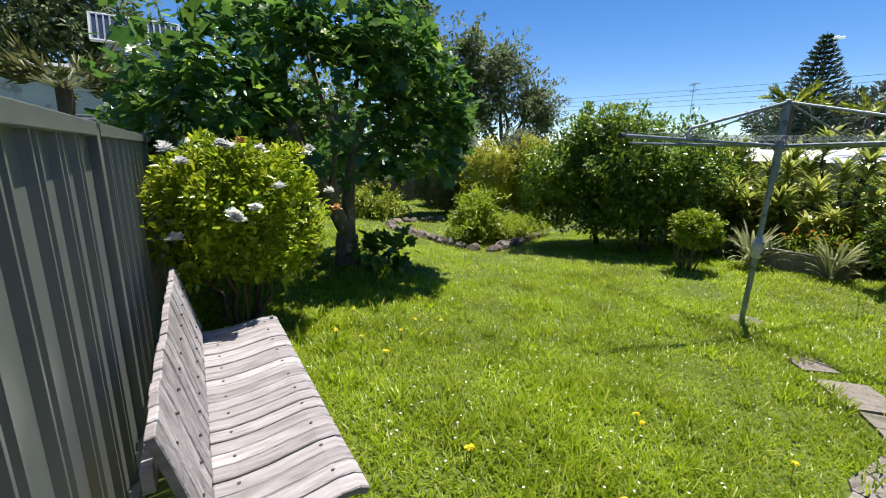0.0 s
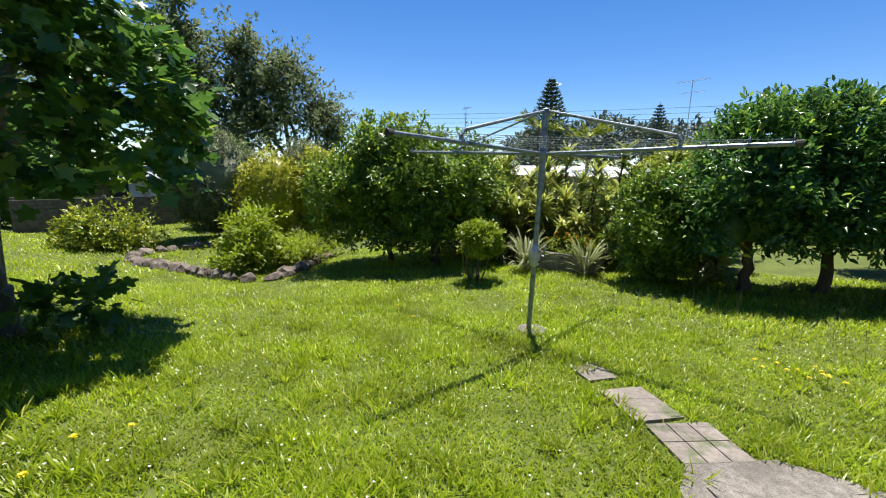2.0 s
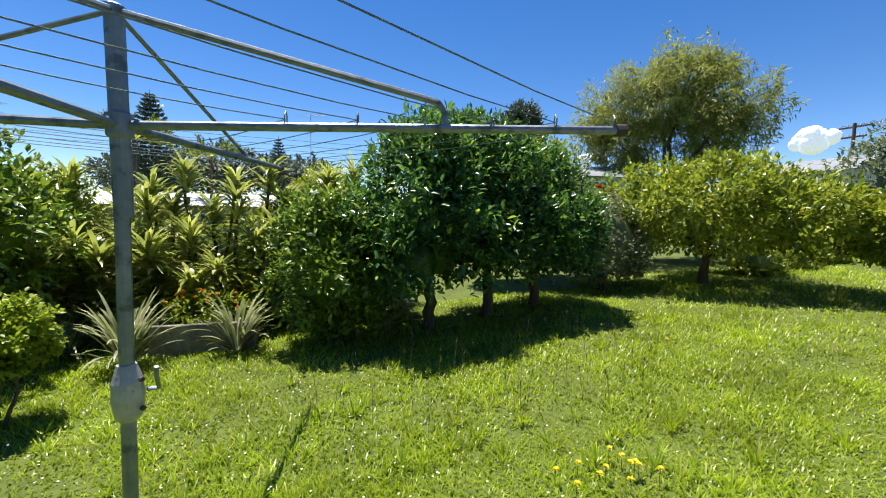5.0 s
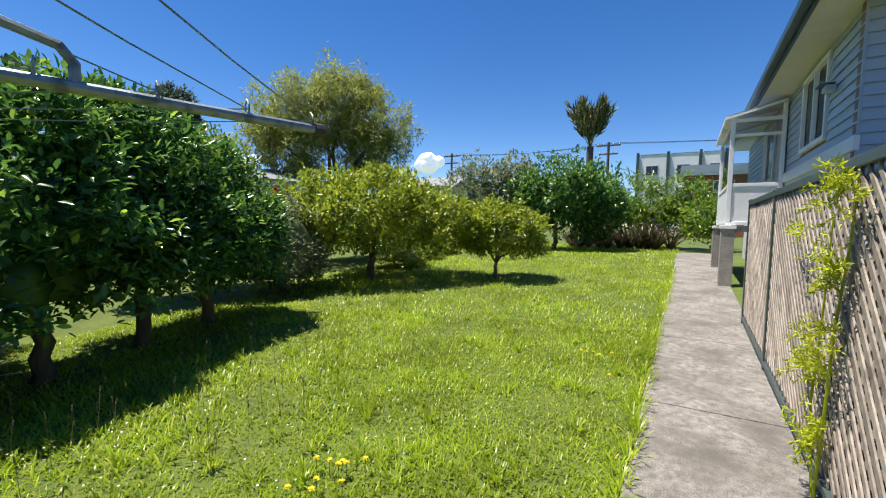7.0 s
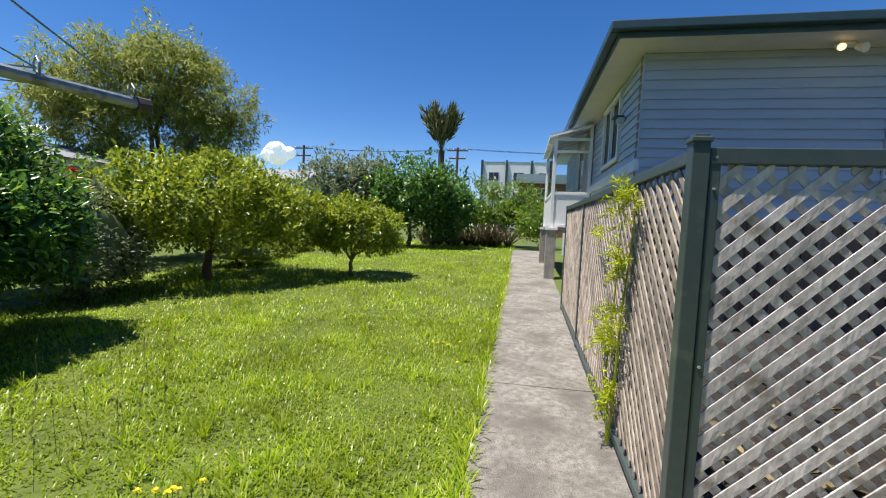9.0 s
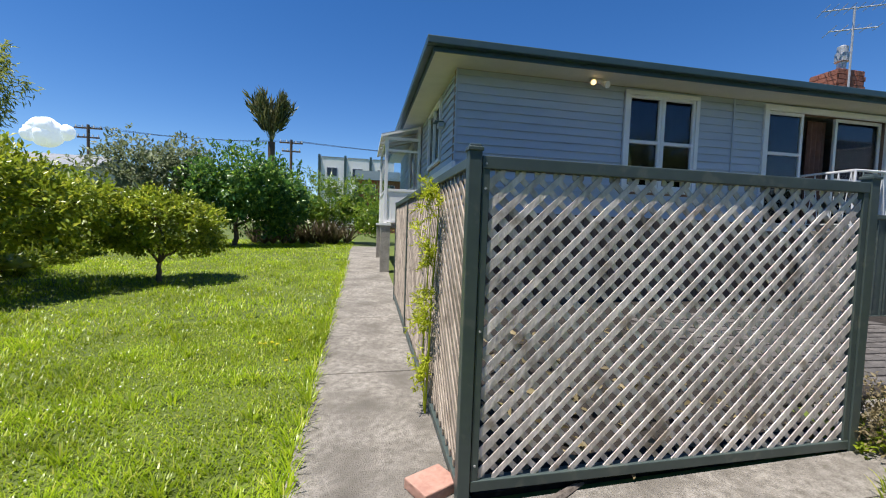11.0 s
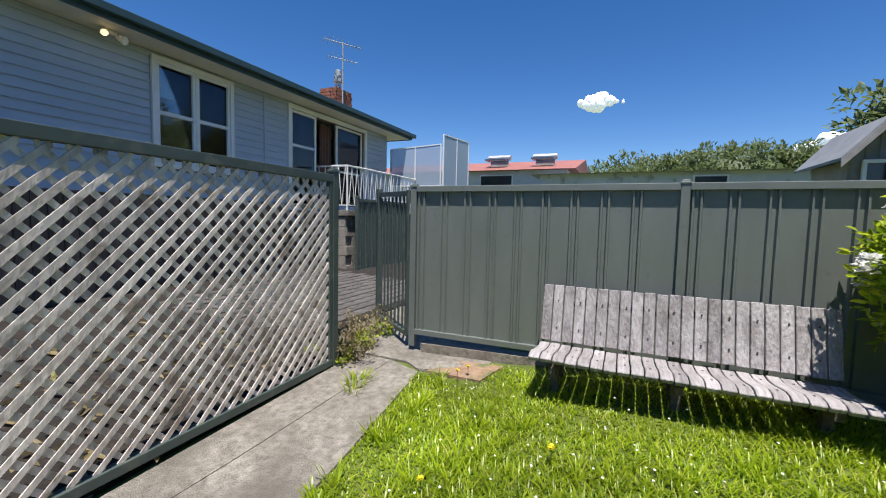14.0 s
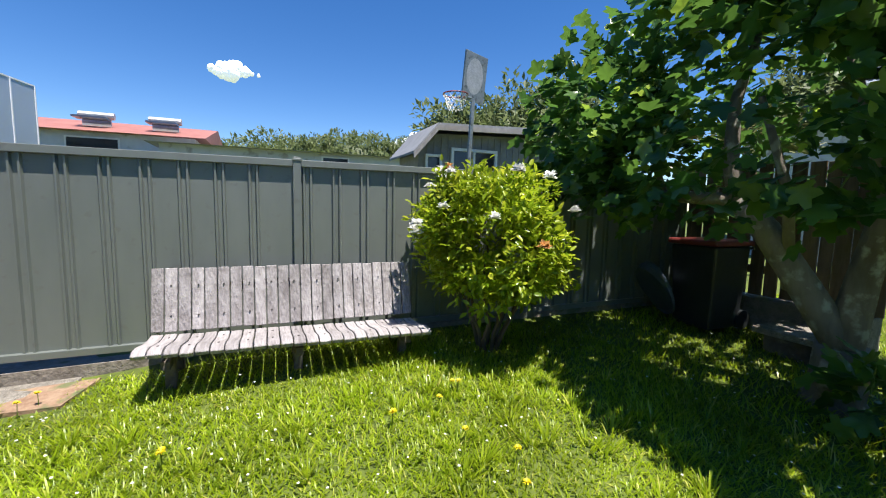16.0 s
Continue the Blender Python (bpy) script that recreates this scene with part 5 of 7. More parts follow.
# ---- deck with railing and wind screens ----
def deck():
    th = thing("raised_deck", "raised concrete deck on a grey block wall with white railing", "deck", -9.0, -3.0, 0.3)
    part("slab", box_bm(-13.5, -6.6, -3.74, -2.92, 1.44, 1.56, 0.008), M_CONC, th, "pale concrete deck slab")
    wall = part("block_wall", box_bm(-13.4, -6.66, -3.7, -3.0, 0.15, 1.438), M_BLOCK, th)
    for r in range(6):
        for k in range(2):
            y0 = -3.68 + k * 0.36 + (0.12 if r % 2 else 0)
            hang(part("block", box_bm(-6.66, -6.625, y0, min(y0 + 0.35, -2.99), 0.22 + r * 0.2, 0.41 + r * 0.2, 0.004), M_BLOCK), wall)
        for k in range(6):
            x1 = -6.64 - k * 0.4 - (0.2 if r % 2 else 0)
            hang(part("block", box_bm(x1 - 0.39, x1, -2.999, -2.965, 0.22 + r * 0.2, 0.41 + r * 0.2, 0.004), M_BLOCK), wall)
    rail = part("railing", tube_bm([(-6.66, -3.76, 2.47), (-6.66, -2.97, 2.47), (-13.3, -2.97, 2.47)], 0.02, 6), M_WHITE, th, "white painted steel railing")
    hang(part("bottom_rail", tube_bm([(-6.66, -3.76, 1.66), (-6.66, -2.97, 1.66), (-13.3, -2.97, 1.66)], 0.012, 6), M_WHITE), rail)
    pts = [(-6.66, y) for y in np.arange(-3.70, -2.98, 0.085)] + [(x, -2.97) for x in np.arange(-6.72, -10.5, -0.095)]
    for i, ((xa, ya), (xb, yb)) in enumerate(zip(pts, pts[1:])):
        za, zb = (1.66, 2.46) if i % 2 else (2.46, 1.66)
        hang(part("baluster", tube_bm([(xa, ya, za), (xb, yb, zb)], 0.007, 5), M_WHITE), rail)
    for x, y in ((-6.66, -2.97), (-8.4, -2.97), (-10.2, -2.97), (-12.0, -2.97)):
        hang(part("post", tube_bm([(x, y, 1.55), (x, y, 2.48)], 0.018, 6), M_WHITE), rail)


deck()


def wind_screen(a, b, z0, z1a, z1b, n, label):
    th = thing("wind_screen", label, "glass screen", (a[0] + b[0]) / 2, (a[1] + b[1]) / 2, z0, group="frosted wind screens on the deck")
    a, b = Vector((*a, 0)), Vector((*b, 0))
    for i in range(n + 1):
        p, zt = a.lerp(b, i / n), z1a + (z1b - z1a) * i / n
        part("post", tube_bm([(p.x, p.y, z0), (p.x, p.y, zt)], 0.024, 4), M_ALUM, th)
    part("top_rail", tube_bm([(a.x, a.y, z1a), (b.x, b.y, z1b)], 0.02, 4), M_ALUM, th)
    part("bottom_rail", tube_bm([(a.x, a.y, z0 + 0.75), (b.x, b.y, z0 + 0.75)], 0.02, 4), M_ALUM, th)
    for i in range(n):
        p, q = a.lerp(b, i / n), a.lerp(b, (i + 1) / n)
        za, zb = z1a + (z1b - z1a) * i / n, z1a + (z1b - z1a) * (i + 1) / n
        bm = bmesh.new()
        off = (b - a).normalized().cross(Vector((0, 0, 1))) * 0.004
        v = [bm.verts.new(c + o) for o in (off, -off) for c in (p + Vector((0, 0, z0 + 0.76)), q + Vector((0, 0, z0 + 0.76)), q + Vector((0, 0, zb)), p + Vector((0, 0, za)))]
        for f in ((0, 1, 2, 3), (7, 6, 5, 4), (0, 4, 5, 1), (1, 5, 6, 2), (2, 6, 7, 3), (3, 7, 4, 0)):
            bm.faces.new([v[k] for k in f])
        g = part("pane", bm, M_FROST, th)


wind_screen((-9.65, -3.72), (-9.75, -2.25), 1.56, 3.30, 3.40, 2, "frosted glass wind screen in a white frame")
wind_screen((-9.8, -2.2), (-11.3, -2.05), 1.56, 3.66, 3.70, 2, "tall frosted glass wind screen in a white frame")
plinth = part("deck_end", box_bm(-11.6, -9.5, -2.91, -2.0, 0.1, 1.55), M_BLOCK)
tagged(plinth, "grey block end of the raised deck under the wind screens", "wall", kind="structure")

brick_drive()


# ---- corner behind the fig ----
def paling_fence():
    th = thing("paling_fence", "dark brown timber paling fence with gaps on a concrete base", "fence", -2.2, 7.05, 0.1)
    part("concrete_base", box_bm(-3.0, -1.28, 6.95, 7.17, -0.1, 0.52, 0.012), M_CONC, th, "low concrete base wall")
    x = -2.98
    while x < -1.35:
        wd = rng.uniform(0.095, 0.125)
        part("paling", box_bm(x, x + wd, 7.06, 7.08, 0.53, 1.85 + rng.uniform(-0.03, 0.03), 0.002), M_PALING, th)
        x += wd + rng.uniform(0.006, 0.035)
    for z in (0.75, 1.5):
        part("rail", box_bm(-3.0, -1.3, 7.081, 7.125, z, z + 0.08, 0.003), M_PALING, th)
    for x in (-1.35, -3.0):
        part("post", box_bm(x - 0.05, x + 0.05, 7.085, 7.18, 0.5, 1.95, 0.004), M_PALING, th)


paling_fence()


def slab_seat():
    """A low stone slab on a block beside the bin."""
    g = ground_z(-1.55, 6.65)
    th = thing("stone_slab", "pale flat stone slab resting on a dark block", "stone slab", -1.55, 6.65, g)
    part("slab", box_bm(-1.86, -1.26, 6.42, 6.88, 0.31, 0.37, 0.012), M_CONC, th)
    part("block", box_bm(-1.80, -1.40, 6.50, 6.82, g - 0.08, 0.309, 0.01), M_STONE, th, "dark stone block")


slab_seat()


def bin_thing():
    x, y = -2.37, 6.53
    z = ground_z(x, y)
    th = thing("wheelie_bin", "dark plastic wheelie bin with a red lid in the shade", "bin", x, y, z)
    bm = box_bm(x - 0.24, x + 0.24, y - 0.26, y + 0.26, z + 0.03, z + 0.84, 0.02)
    for v in bm.verts:
        f = 0.82 + 0.18 * (v.co.z - z) / 0.92
        v.co.x, v.co.y = x + (v.co.x - x) * f, y + (v.co.y - y) * f
    part("body", bm, M_BIN_AND_SHADE, th)
    part("lid", box_bm(x - 0.26, x + 0.26, y - 0.29, y + 0.28, z + 0.845, z + 0.90, 0.02), M_REDLID, th, "red plastic lid")
    for s in (-0.2, 0.2):
        part("wheel", tube_bm([(x + s - 0.025, y + 0.25, z + 0.1), (x + s + 0.025, y + 0.25, z + 0.1)], 0.1, 14), M_BIN_AND_SHADE, th)
    part("handle", tube_bm([(x - 0.24, y + 0.30, z + 0.82), (x + 0.24, y + 0.30, z + 0.82)], 0.015, 6), M_BIN_AND_SHADE, th)


bin_thing()
disc = thing("round_tub_lid", "round blue-grey plastic lid leaning on the bin", "lid", -2.72, 6.24, ground_z(-2.72, 6.24))
dz = ground_z(-2.72, 6.24)
part("lid", tube_bm([(-2.74, 6.22, dz + 0.30), (-2.735, 6.235, dz + 0.31), (-2.72, 6.27, dz + 0.325), (-2.715, 6.28, dz + 0.33)], [0.27, 0.30, 0.30, 0.28], 24), M_BLUEGREY, disc)


# ---- trees and shrubs ----
def plant(name, label, category, x, y, blobs, stems, mat, leaf, twigs, per, shape=KITE, bark=None, low=None, group="", z=None, core=0.0, **kw):
    """A tree or shrub: tapered trunk, limbs and a crown of twigs. stems: (points, radius at foot, radius at tip); the first is the trunk."""
    z = ground_z(x, y) if z is None else z
    th = thing(name, label, category, x, y, z, group)
    bark = bark or M_DARKBARK
    for i, (pts, r0, r1) in enumerate(stems):
        n = len(pts)
        rr = [r0 + (r1 - r0) * k / (n - 1) for k in range(n)]
        if i == 0 and r0 > 0.05:
            rr[0] *= 1.35
        part("trunk" if i == 0 else "limb", tube_bm(pts, rr, 10 if r0 > 0.05 else 6), bark, th, smooth=True)
    me = crown_mesh("crown", blobs, twigs, per, leaf, mat, shape, low=(z + 0.1 if low is None else low), **kw)
    part("crown", me, mat, th)
    if core:
        part("inner_crown", core_mesh("inner_crown", blobs, mat, z + 0.1 if low is None else low, core), mat, th, smooth=True)
    return th


def limbs_to(foot, fork, blobs, r):
    """A trunk from foot to fork and limbs from there into the lumps of the crown."""
    s = [(bend(foot, fork, 5, 0.05), r, r * 0.75)]
    for b in blobs:
        s.append((bend(fork, (b[0], b[1], b[2] - 0.1 * b[5]), 5, 0.08), r * 0.55, r * 0.16))
        for _ in range(2):
            e = (b[0] + rng.uniform(-0.7, 0.7) * b[3], b[1] + rng.uniform(-0.7, 0.7) * b[4], b[2] + rng.uniform(-0.1, 0.7) * b[5])
            s.append((bend((b[0], b[1], b[2] - 0.1 * b[5]), e, 4, 0.08), r * 0.22, r * 0.07))
    return s


# fig tree
gx, gy = -1.04, 5.95
g0 = ground_z(gx, gy)
figb = [(-1.4, 6.2, 1.85, 1.75, 1.35, 1.75), (-2.5, 5.75, 1.65, 0.85, 0.95, 0.95), (-0.3, 5.75, 1.75, 0.85, 0.95, 1.05), (-0.15, 5.3, 1.9, 0.55, 0.55, 0.75), (-1.35, 5.3, 1.9, 0.9, 0.65, 1.05), (-0.6, 5.05, 2.6, 0.5, 0.42, 0.4),
        (-2.5, 5.1, 2.1, 0.55, 0.5, 0.6), (-1.0, 6.0, 3.2, 0.9, 0.9, 0.6)]
fork = (-1.02, 5.93, g0 + 0.42)
fig_stems = [(bend((gx, gy, g0 - 0.05), fork, 4, 0.03), 0.17, 0.145),
             ([fork, (-1.2, 5.82, 0.85), (-1.42, 5.7, 1.25), (-1.58, 5.62, 1.46)], 0.105, 0.085),
             ([(-1.58, 5.62, 1.46), (-2.1, 5.5, 1.5), (-2.6, 5.45, 1.55), (-2.9, 5.4, 1.58)], 0.055, 0.025),
             ([(-1.58, 5.62, 1.46), (-1.68, 5.65, 1.75), (-1.75, 5.75, 2.2), (-1.7, 5.9, 2.8)], 0.07, 0.03),
             ([fork, (-0.98, 5.98, 0.95), (-0.9, 6.0, 1.5), (-0.75, 5.9, 2.1), (-0.6, 5.8, 2.6)], 0.11, 0.03),
             ([(-0.9, 6.0, 1.5), (-0.6, 5.7, 1.9), (-0.35, 5.3, 2.3)], 0.05, 0.02),
             ([(-1.3, 5.8, 0.85), (-1.25, 5.6, 1.5), (-1.3, 5.3, 2.1)], 0.045, 0.02),
             ([(-2.1, 5.5, 1.5), (-2.2, 5.5, 1.75), (-2.4, 5.6, 2.2)], 0.03, 0.012),
             ([(-0.9, 6.0, 1.5), (-1.2, 6.2, 2.2), (-1.4, 6.2, 3.0)], 0.055, 0.02)]
fig = plant("fig_tree", "spreading fig tree with large lobed leaves and pale grey trunk", "tree", gx, gy, figb, fig_stems, L_FIG, 0.165, 1500, 4, LOBED, M_BARK, low=1.42, slim=0.95, lift=0.0, depth=0.35, spread=0.7)
me = crown_mesh("root_shoot", [(-0.55, 5.7, g0 + 0.22, 0.36, 0.28, 0.2)], 34, 4, 0.17, L_FIG, LOBED, slim=0.95, low=g0 + 0.04)
part("root_shoot", me, L_FIG, fig, "large leaves sprouting at the trunk foot")

# shrub with white flowers by the bench
sx, sy = -2.5, 4.08
s0 = ground_z(sx, sy)
gb = [(-2.44, 4.05, 1.1, 0.60, 0.50, 0.55), (-2.55, 3.9, 1.25, 0.40, 0.38, 0.38), (-2.3, 4.3, 0.92, 0.36, 0.28, 0.42)]
gst = []
for k in range(9):
    a = 0.7 * k
    gst.append((bend((sx + 0.06 * math.cos(a), sy + 0.06 * math.sin(a), s0 - 0.03), (sx + 0.05 + 0.38 * math.cos(a), sy + 0.38 * math.sin(a), s0 + 0.85 + 0.1 * math.sin(3 * a)), 5, 0.06), 0.018, 0.006))
shrub = plant("flowering_shrub", "glossy yellow-green shrub with white double flowers beside the bench", "shrub", sx, sy, gb, gst, L_GARD, 0.060, 2000, 6, OVAL, low=s0 + 0.45, slim=0.46, depth=0.5, lift=0.35)


def bloom(parent, p, r, mat):
    n = 34
    a, e = rng.uniform(0, 6.283, n), rng.uniform(0.0, 1.3, n)
    d = np.stack([np.cos(a) * np.cos(e), np.sin(a) * np.cos(e), np.sin(e)], 1)
    me = leaf_mesh("flower", np.tile(np.array(p, float), (n, 1)), d, np.tile([0.02, 0.01, 1.0], (n, 1)) + 0.2 * rng.normal(size=(n, 3)), np.full(n, r) * rng.uniform(0.7, 1.1, n), np.full(n, r * 0.75), mat, OVAL)
    part("flower", me, mat, parent)


for i in range(20):
    a, e = rng.uniform(0, 6.283), rng.uniform(-0.2, 0.95)
    r = 1.16
    p = (-2.44 + 0.62 * r * math.cos(a) * math.cos(e), 4.06 + 0.52 * r * math.sin(a) * math.cos(e), 1.14 + 0.58 * r * math.sin(e))
    bloom(shrub, p, rng.uniform(0.048, 0.072), L_PEACH if i % 7 == 5 else L_WHITE)
bloom(shrub, (-2.42, 3.42, 1.24), 0.06, L_WHITE)
bloom(shrub, (-2.25, 3.55, 1.36), 0.055, L_WHITE)

# citrus trees of the back hedge
cb = [(4.9, 6.2, 1.35, 1.15, 1.15, 1.05), (5.0, 6.1, 0.65, 1.15, 1.0, 0.75), (4.2, 7.0, 1.05, 0.9, 0.8, 0.95), (5.4, 5.6, 1.3, 1.0, 0.95, 1.0), (4.6, 6.5, 1.95, 0.75, 0.75, 0.62), (5.9, 5.3, 1.15, 0.65, 0.8, 0.9)]
plant("citrus_tree", "dense citrus tree with sunlit yellow-green top on the lawn", "tree", 5.28, 5.68, cb, limbs_to((5.28, 5.68, ground_z(5.28, 5.68) - 0.05), (5.25, 5.75, 0.4), cb, 0.085), L_CITRUS, 0.095, 4200, 6, OVAL, low=0.0, depth=0.45, core=0.6)
bx, by = 5.12, 6.75
bb = [(5.0, 7.0, 1.2, 0.8, 0.8, 0.9), (5.9, 6.6, 1.3, 0.9, 0.9, 1.0)]
plant("citrus_tree", "shaded citrus tree standing behind another", "tree", bx, by, bb, limbs_to((bx, by, ground_z(bx, by) - 0.05), (bx, by, 0.4), bb, 0.06), L_CITRUS, 0.1, 1500, 6, KITE, low=0.0, depth=0.45, core=0.6)
for i, (x, y, blobs, n) in enumerate((
        (5.68, 0.42, [(5.55, 0.55, 1.0, 1.0, 1.0, 1.45), (5.75, 0.35, 1.7, 0.75, 0.75, 1.0), (5.1, 0.75, 0.85, 0.55, 0.55, 0.75)], 2900),
        (5.97, -0.5, [(5.9, -0.55, 1.05, 0.95, 0.95, 1.55), (6.1, -0.4, 1.8, 0.7, 0.7, 0.95)], 2300),
        (6.3, -1.45, [(6.15, -1.45, 1.0, 0.9, 0.85, 1.35), (6.4, -1.3, 1.6, 0.65, 0.7, 0.9), (5.5, -1.55, 1.15, 0.42, 0.42, 0.6)], 2100))):
    z = ground_z(x, y)
    plant("hedge_tree", "dark glossy green hedge tree with a bare short trunk", "tree", x, y, blobs, limbs_to((x, y, z - 0.05), (x, y, z + 0.6), blobs, 0.085), L_DARK, 0.10, int(n * 0.75), 6, OVAL, low=z + 0.68, depth=0.5, group="dark hedge trees", slim=0.42, core=0.45, rough=0.12)
z = ground_z(5.5, 1.68)
bb = [(5.55, 1.68, 0.75, 0.68, 0.65, 0.78), (5.6, 1.75, 1.25, 0.45, 0.45, 0.4), (5.5, 1.3, 0.5, 0.45, 0.4, 0.5)]
bsh = plant("broadleaf_shrub", "green broadleaf shrub with a few white blossoms by the planter", "shrub", 5.5, 1.68, bb, [(bend((5.5 + 0.05 * k, 1.68, z - 0.02), (5.35 + 0.15 * k, 1.5 + 0.12 * k, 0.8), 4), 0.02, 0.008) for k in range(4)], L_CITRUS, 0.075, 1900, 5, OVAL, low=z + 0.06, depth=0.45, core=0.6)
for p in ((5.3, 1.85, 1.6), (5.1, 1.9, 1.15), (5.2, 1.55, 1.35)):
    bloom(bsh, p, 0.05, L_WHITE)

# clipped ball
z = ground_z(4.2, 4.18)
bb = [(4.26, 4.16, 0.42, 0.36, 0.36, 0.28), (4.26, 4.16, 0.54, 0.33, 0.33, 0.2), (4.36, 4.0, 0.34, 0.2, 0.2, 0.2)]
st = [(bend((4.2 + 0.1 * math.cos(k), 4.18 + 0.1 * math.sin(k), z - 0.02), (4.22 + 0.25 * math.cos(k), 4.2 + 0.25 * math.sin(k), 0.35), 4, 0.08), 0.016, 0.008) for k in range(6)]
plant("clipped_bush", "small rounded lime-green bush on bare twiggy stems", "shrub", 4.2, 4.18, bb, st, L_LIME, 0.045, 1500, 5, OVAL, low=0.17, depth=0.5, rough=0.16, slim=0.6, core=0.6)

# side yard trees
z = ground_z(6.5, -5.1)
bb = [(6.2, -4.9, 1.6, 1.35, 1.25, 0.72), (7.2, -5.9, 1.6, 1.2, 1.2, 0.75), (5.4, -5.7, 1.5, 0.95, 0.95, 0.6), (6.9, -4.2, 1.6, 0.9, 0.8, 0.7), (6.3, -5.2, 2.05, 1.0, 0.9, 0.45)]
plant("citrus_tree", "wide low citrus tree with yellowing leaves in the side yard", "tree", 6.5, -5.1, bb, limbs_to((6.5, -5.1, z - 0.05), (6.45, -5.1, z + 0.55), bb, 0.09), L_YELLOW, 0.115, 3400, 6, KITE, low=0.75, depth=0.5, rough=0.22)
z = ground_z(4.07, -6.2)
bb = [(4.0, -6.25, 1.3, 0.72, 0.72, 0.5), (4.5, -6.1, 1.2, 0.5, 0.5, 0.4), (3.5, -6.4, 1.2, 0.5, 0.5, 0.42), (4.1, -6.2, 1.55, 0.5, 0.5, 0.35)]
plant("lemon_tree", "small round lemon tree with yellow-green leaves on the lawn", "tree", 4.07, -6.2, bb, limbs_to((4.07, -6.2, z - 0.05), (4.05, -6.2, z + 0.35), bb, 0.05), L_YELLOW, 0.085, 2000, 6, KITE, low=0.6, depth=0.5, rough=0.22)
z = ground_z(6.8, -3.15)
bb = [(6.9, -3.2, 0.9, 0.65, 0.6, 0.85), (7.3, -2.7, 1.1, 0.7, 0.6, 0.9), (7.2, -3.8, 0.9, 0.6, 0.6, 0.7)]
cam_sh = plant("camellia_shrub", "dark glossy shrub with pale new leaves beneath the trees", "shrub", 6.8, -3.15, bb, [(bend((6.8 + 0.06 * k, -3.15, z - 0.02), (6.7 + 0.2 * k, -3.2, 1.0), 4), 0.02, 0.008) for k in range(4)], L_GREY, 0.085, 1700, 5, KITE, low=z + 0.05, depth=0.4, core=0.7)
for p in ((7.7, -3.75, 1.85), (7.65, -3.85, 1.7), (7.75, -3.65, 1.98), (7.7, -3.7, 1.75)):
    bloom(cam_sh, p, 0.09, L_RED)


def hedge(name, label, cat, x, y, blobs, mat, leaf, twigs, per, low=-9, depth=0.3, core=0.8, **kw):
    z = ground_z(x, y)
    st = [(bend((x + 0.1, y, z - 0.05), (blobs[0][0], blobs[0][1], blobs[0][2]), 4), 0.06, 0.02)]
    return plant(name, label, cat, x, y, blobs, st, mat, leaf * 1.2, int(twigs * 1.7), per, KITE, core=core, low=max(low, z + 0.02), depth=depth, **kw)


hedge("rounded_bush", "large rounded grey-green bush at the lawn end", "bush", 5.0, 13.3, [(5.0, 13.3, 1.1, 1.25, 1.2, 1.45)], L_GREY, 0.09, 1700, 6, rough=0.06)
hedge("yellow_hedge", "yellow-green clipped hedge in sun", "hedge", 5.6, 11.4, [(5.6, 11.4, 0.7, 0.95, 0.95, 1.3), (6.6, 10.6, 0.8, 0.9, 1.0, 1.3)], L_GOLD, 0.075, 2000, 5, rough=0.08)
hedge("grey_hedge", "silvery grey-green clipped garden hedge", "hedge", 6.7, 11.3, [(6.7, 11.4, 1.1, 0.8, 0.9, 1.25)], L_GREY, 0.08, 1000, 5, rough=0.08)
hedge("boundary_bush", "dark evergreen boundary bush in shade", "bush", 3.8, 17.5, [(2.7, 19.5, 0.6, 1.6, 0.8, 1.6), (6.9, 15.8, 0.8, 1.2, 1.2, 1.6), (-0.4, 18.6, 0.3, 1.3, 1.0, 1.4)], L_DARK, 0.12, 1700, 5)
hedge("pale_shrub", "leafy light green shrub in half shade beyond the fig", "shrub", 2.5, 13.6, [(2.5, 13.6, -0.3, 1.0, 0.8, 0.75), (2.0, 13.8, -0.1, 0.5, 0.5, 0.5)], L_YELLOW, 0.10, 420, 6, rough=0.4, depth=0.6, core=0.5)
hedge("bed_shrub", "leafy lime-green shrub in the stone-edged bed", "shrub", 3.0, 8.45, [(3.0, 8.5, 0.2, 0.52, 0.5, 0.5), (2.85, 8.3, -0.15, 0.6, 0.55, 0.3)], L_LIME, 0.09, 520, 6, rough=0.5, depth=0.7, core=0.4)
hedge("ground_cover", "low yellow-green ground cover in the stone bed", "shrub", 3.9, 8.3, [(3.7, 8.25, -0.28, 0.75, 0.5, 0.28), (4.6, 8.7, -0.3, 0.7, 0.6, 0.3)], L_LIME, 0.06, 700, 6, rough=0.3, depth=0.6, core=0.5)
hedge("yellow_bush", "pale yellow-green bush behind the hedge trees", "bush", 8.3, 1.7, [(8.3, 1.7, 1.3, 0.7, 0.7, 0.9), (8.4, -1.8, 1.7, 0.85, 0.9, 1.0), (8.6, -2.9, 1.9, 0.75, 0.8, 1.15)], L_YELLOW, 0.07, 2100, 5, rough=0.1)
hedge("boundary_bush", "mid-green boundary planting behind the dracaena canes", "bush", 8.7, 3.4, [(8.7, 1.2, 0.5, 0.6, 1.0, 1.0), (8.7, 2.8, 0.4, 0.6, 1.1, 1.0), (8.7, 4.6, 0.4, 0.6, 1.2, 1.0), (8.6, 6.3, 0.6, 0.7, 1.0, 1.2)], L_YELLOW, 0.10, 1500, 5)
hedge("yellow_bush", "pale yellow-green bush beyond the citrus tree", "bush", 7.4, 5.4, [(7.4, 5.5, 0.9, 0.7, 0.8, 1.1)], L_YELLOW, 0.07, 800, 5, rough=0.1)


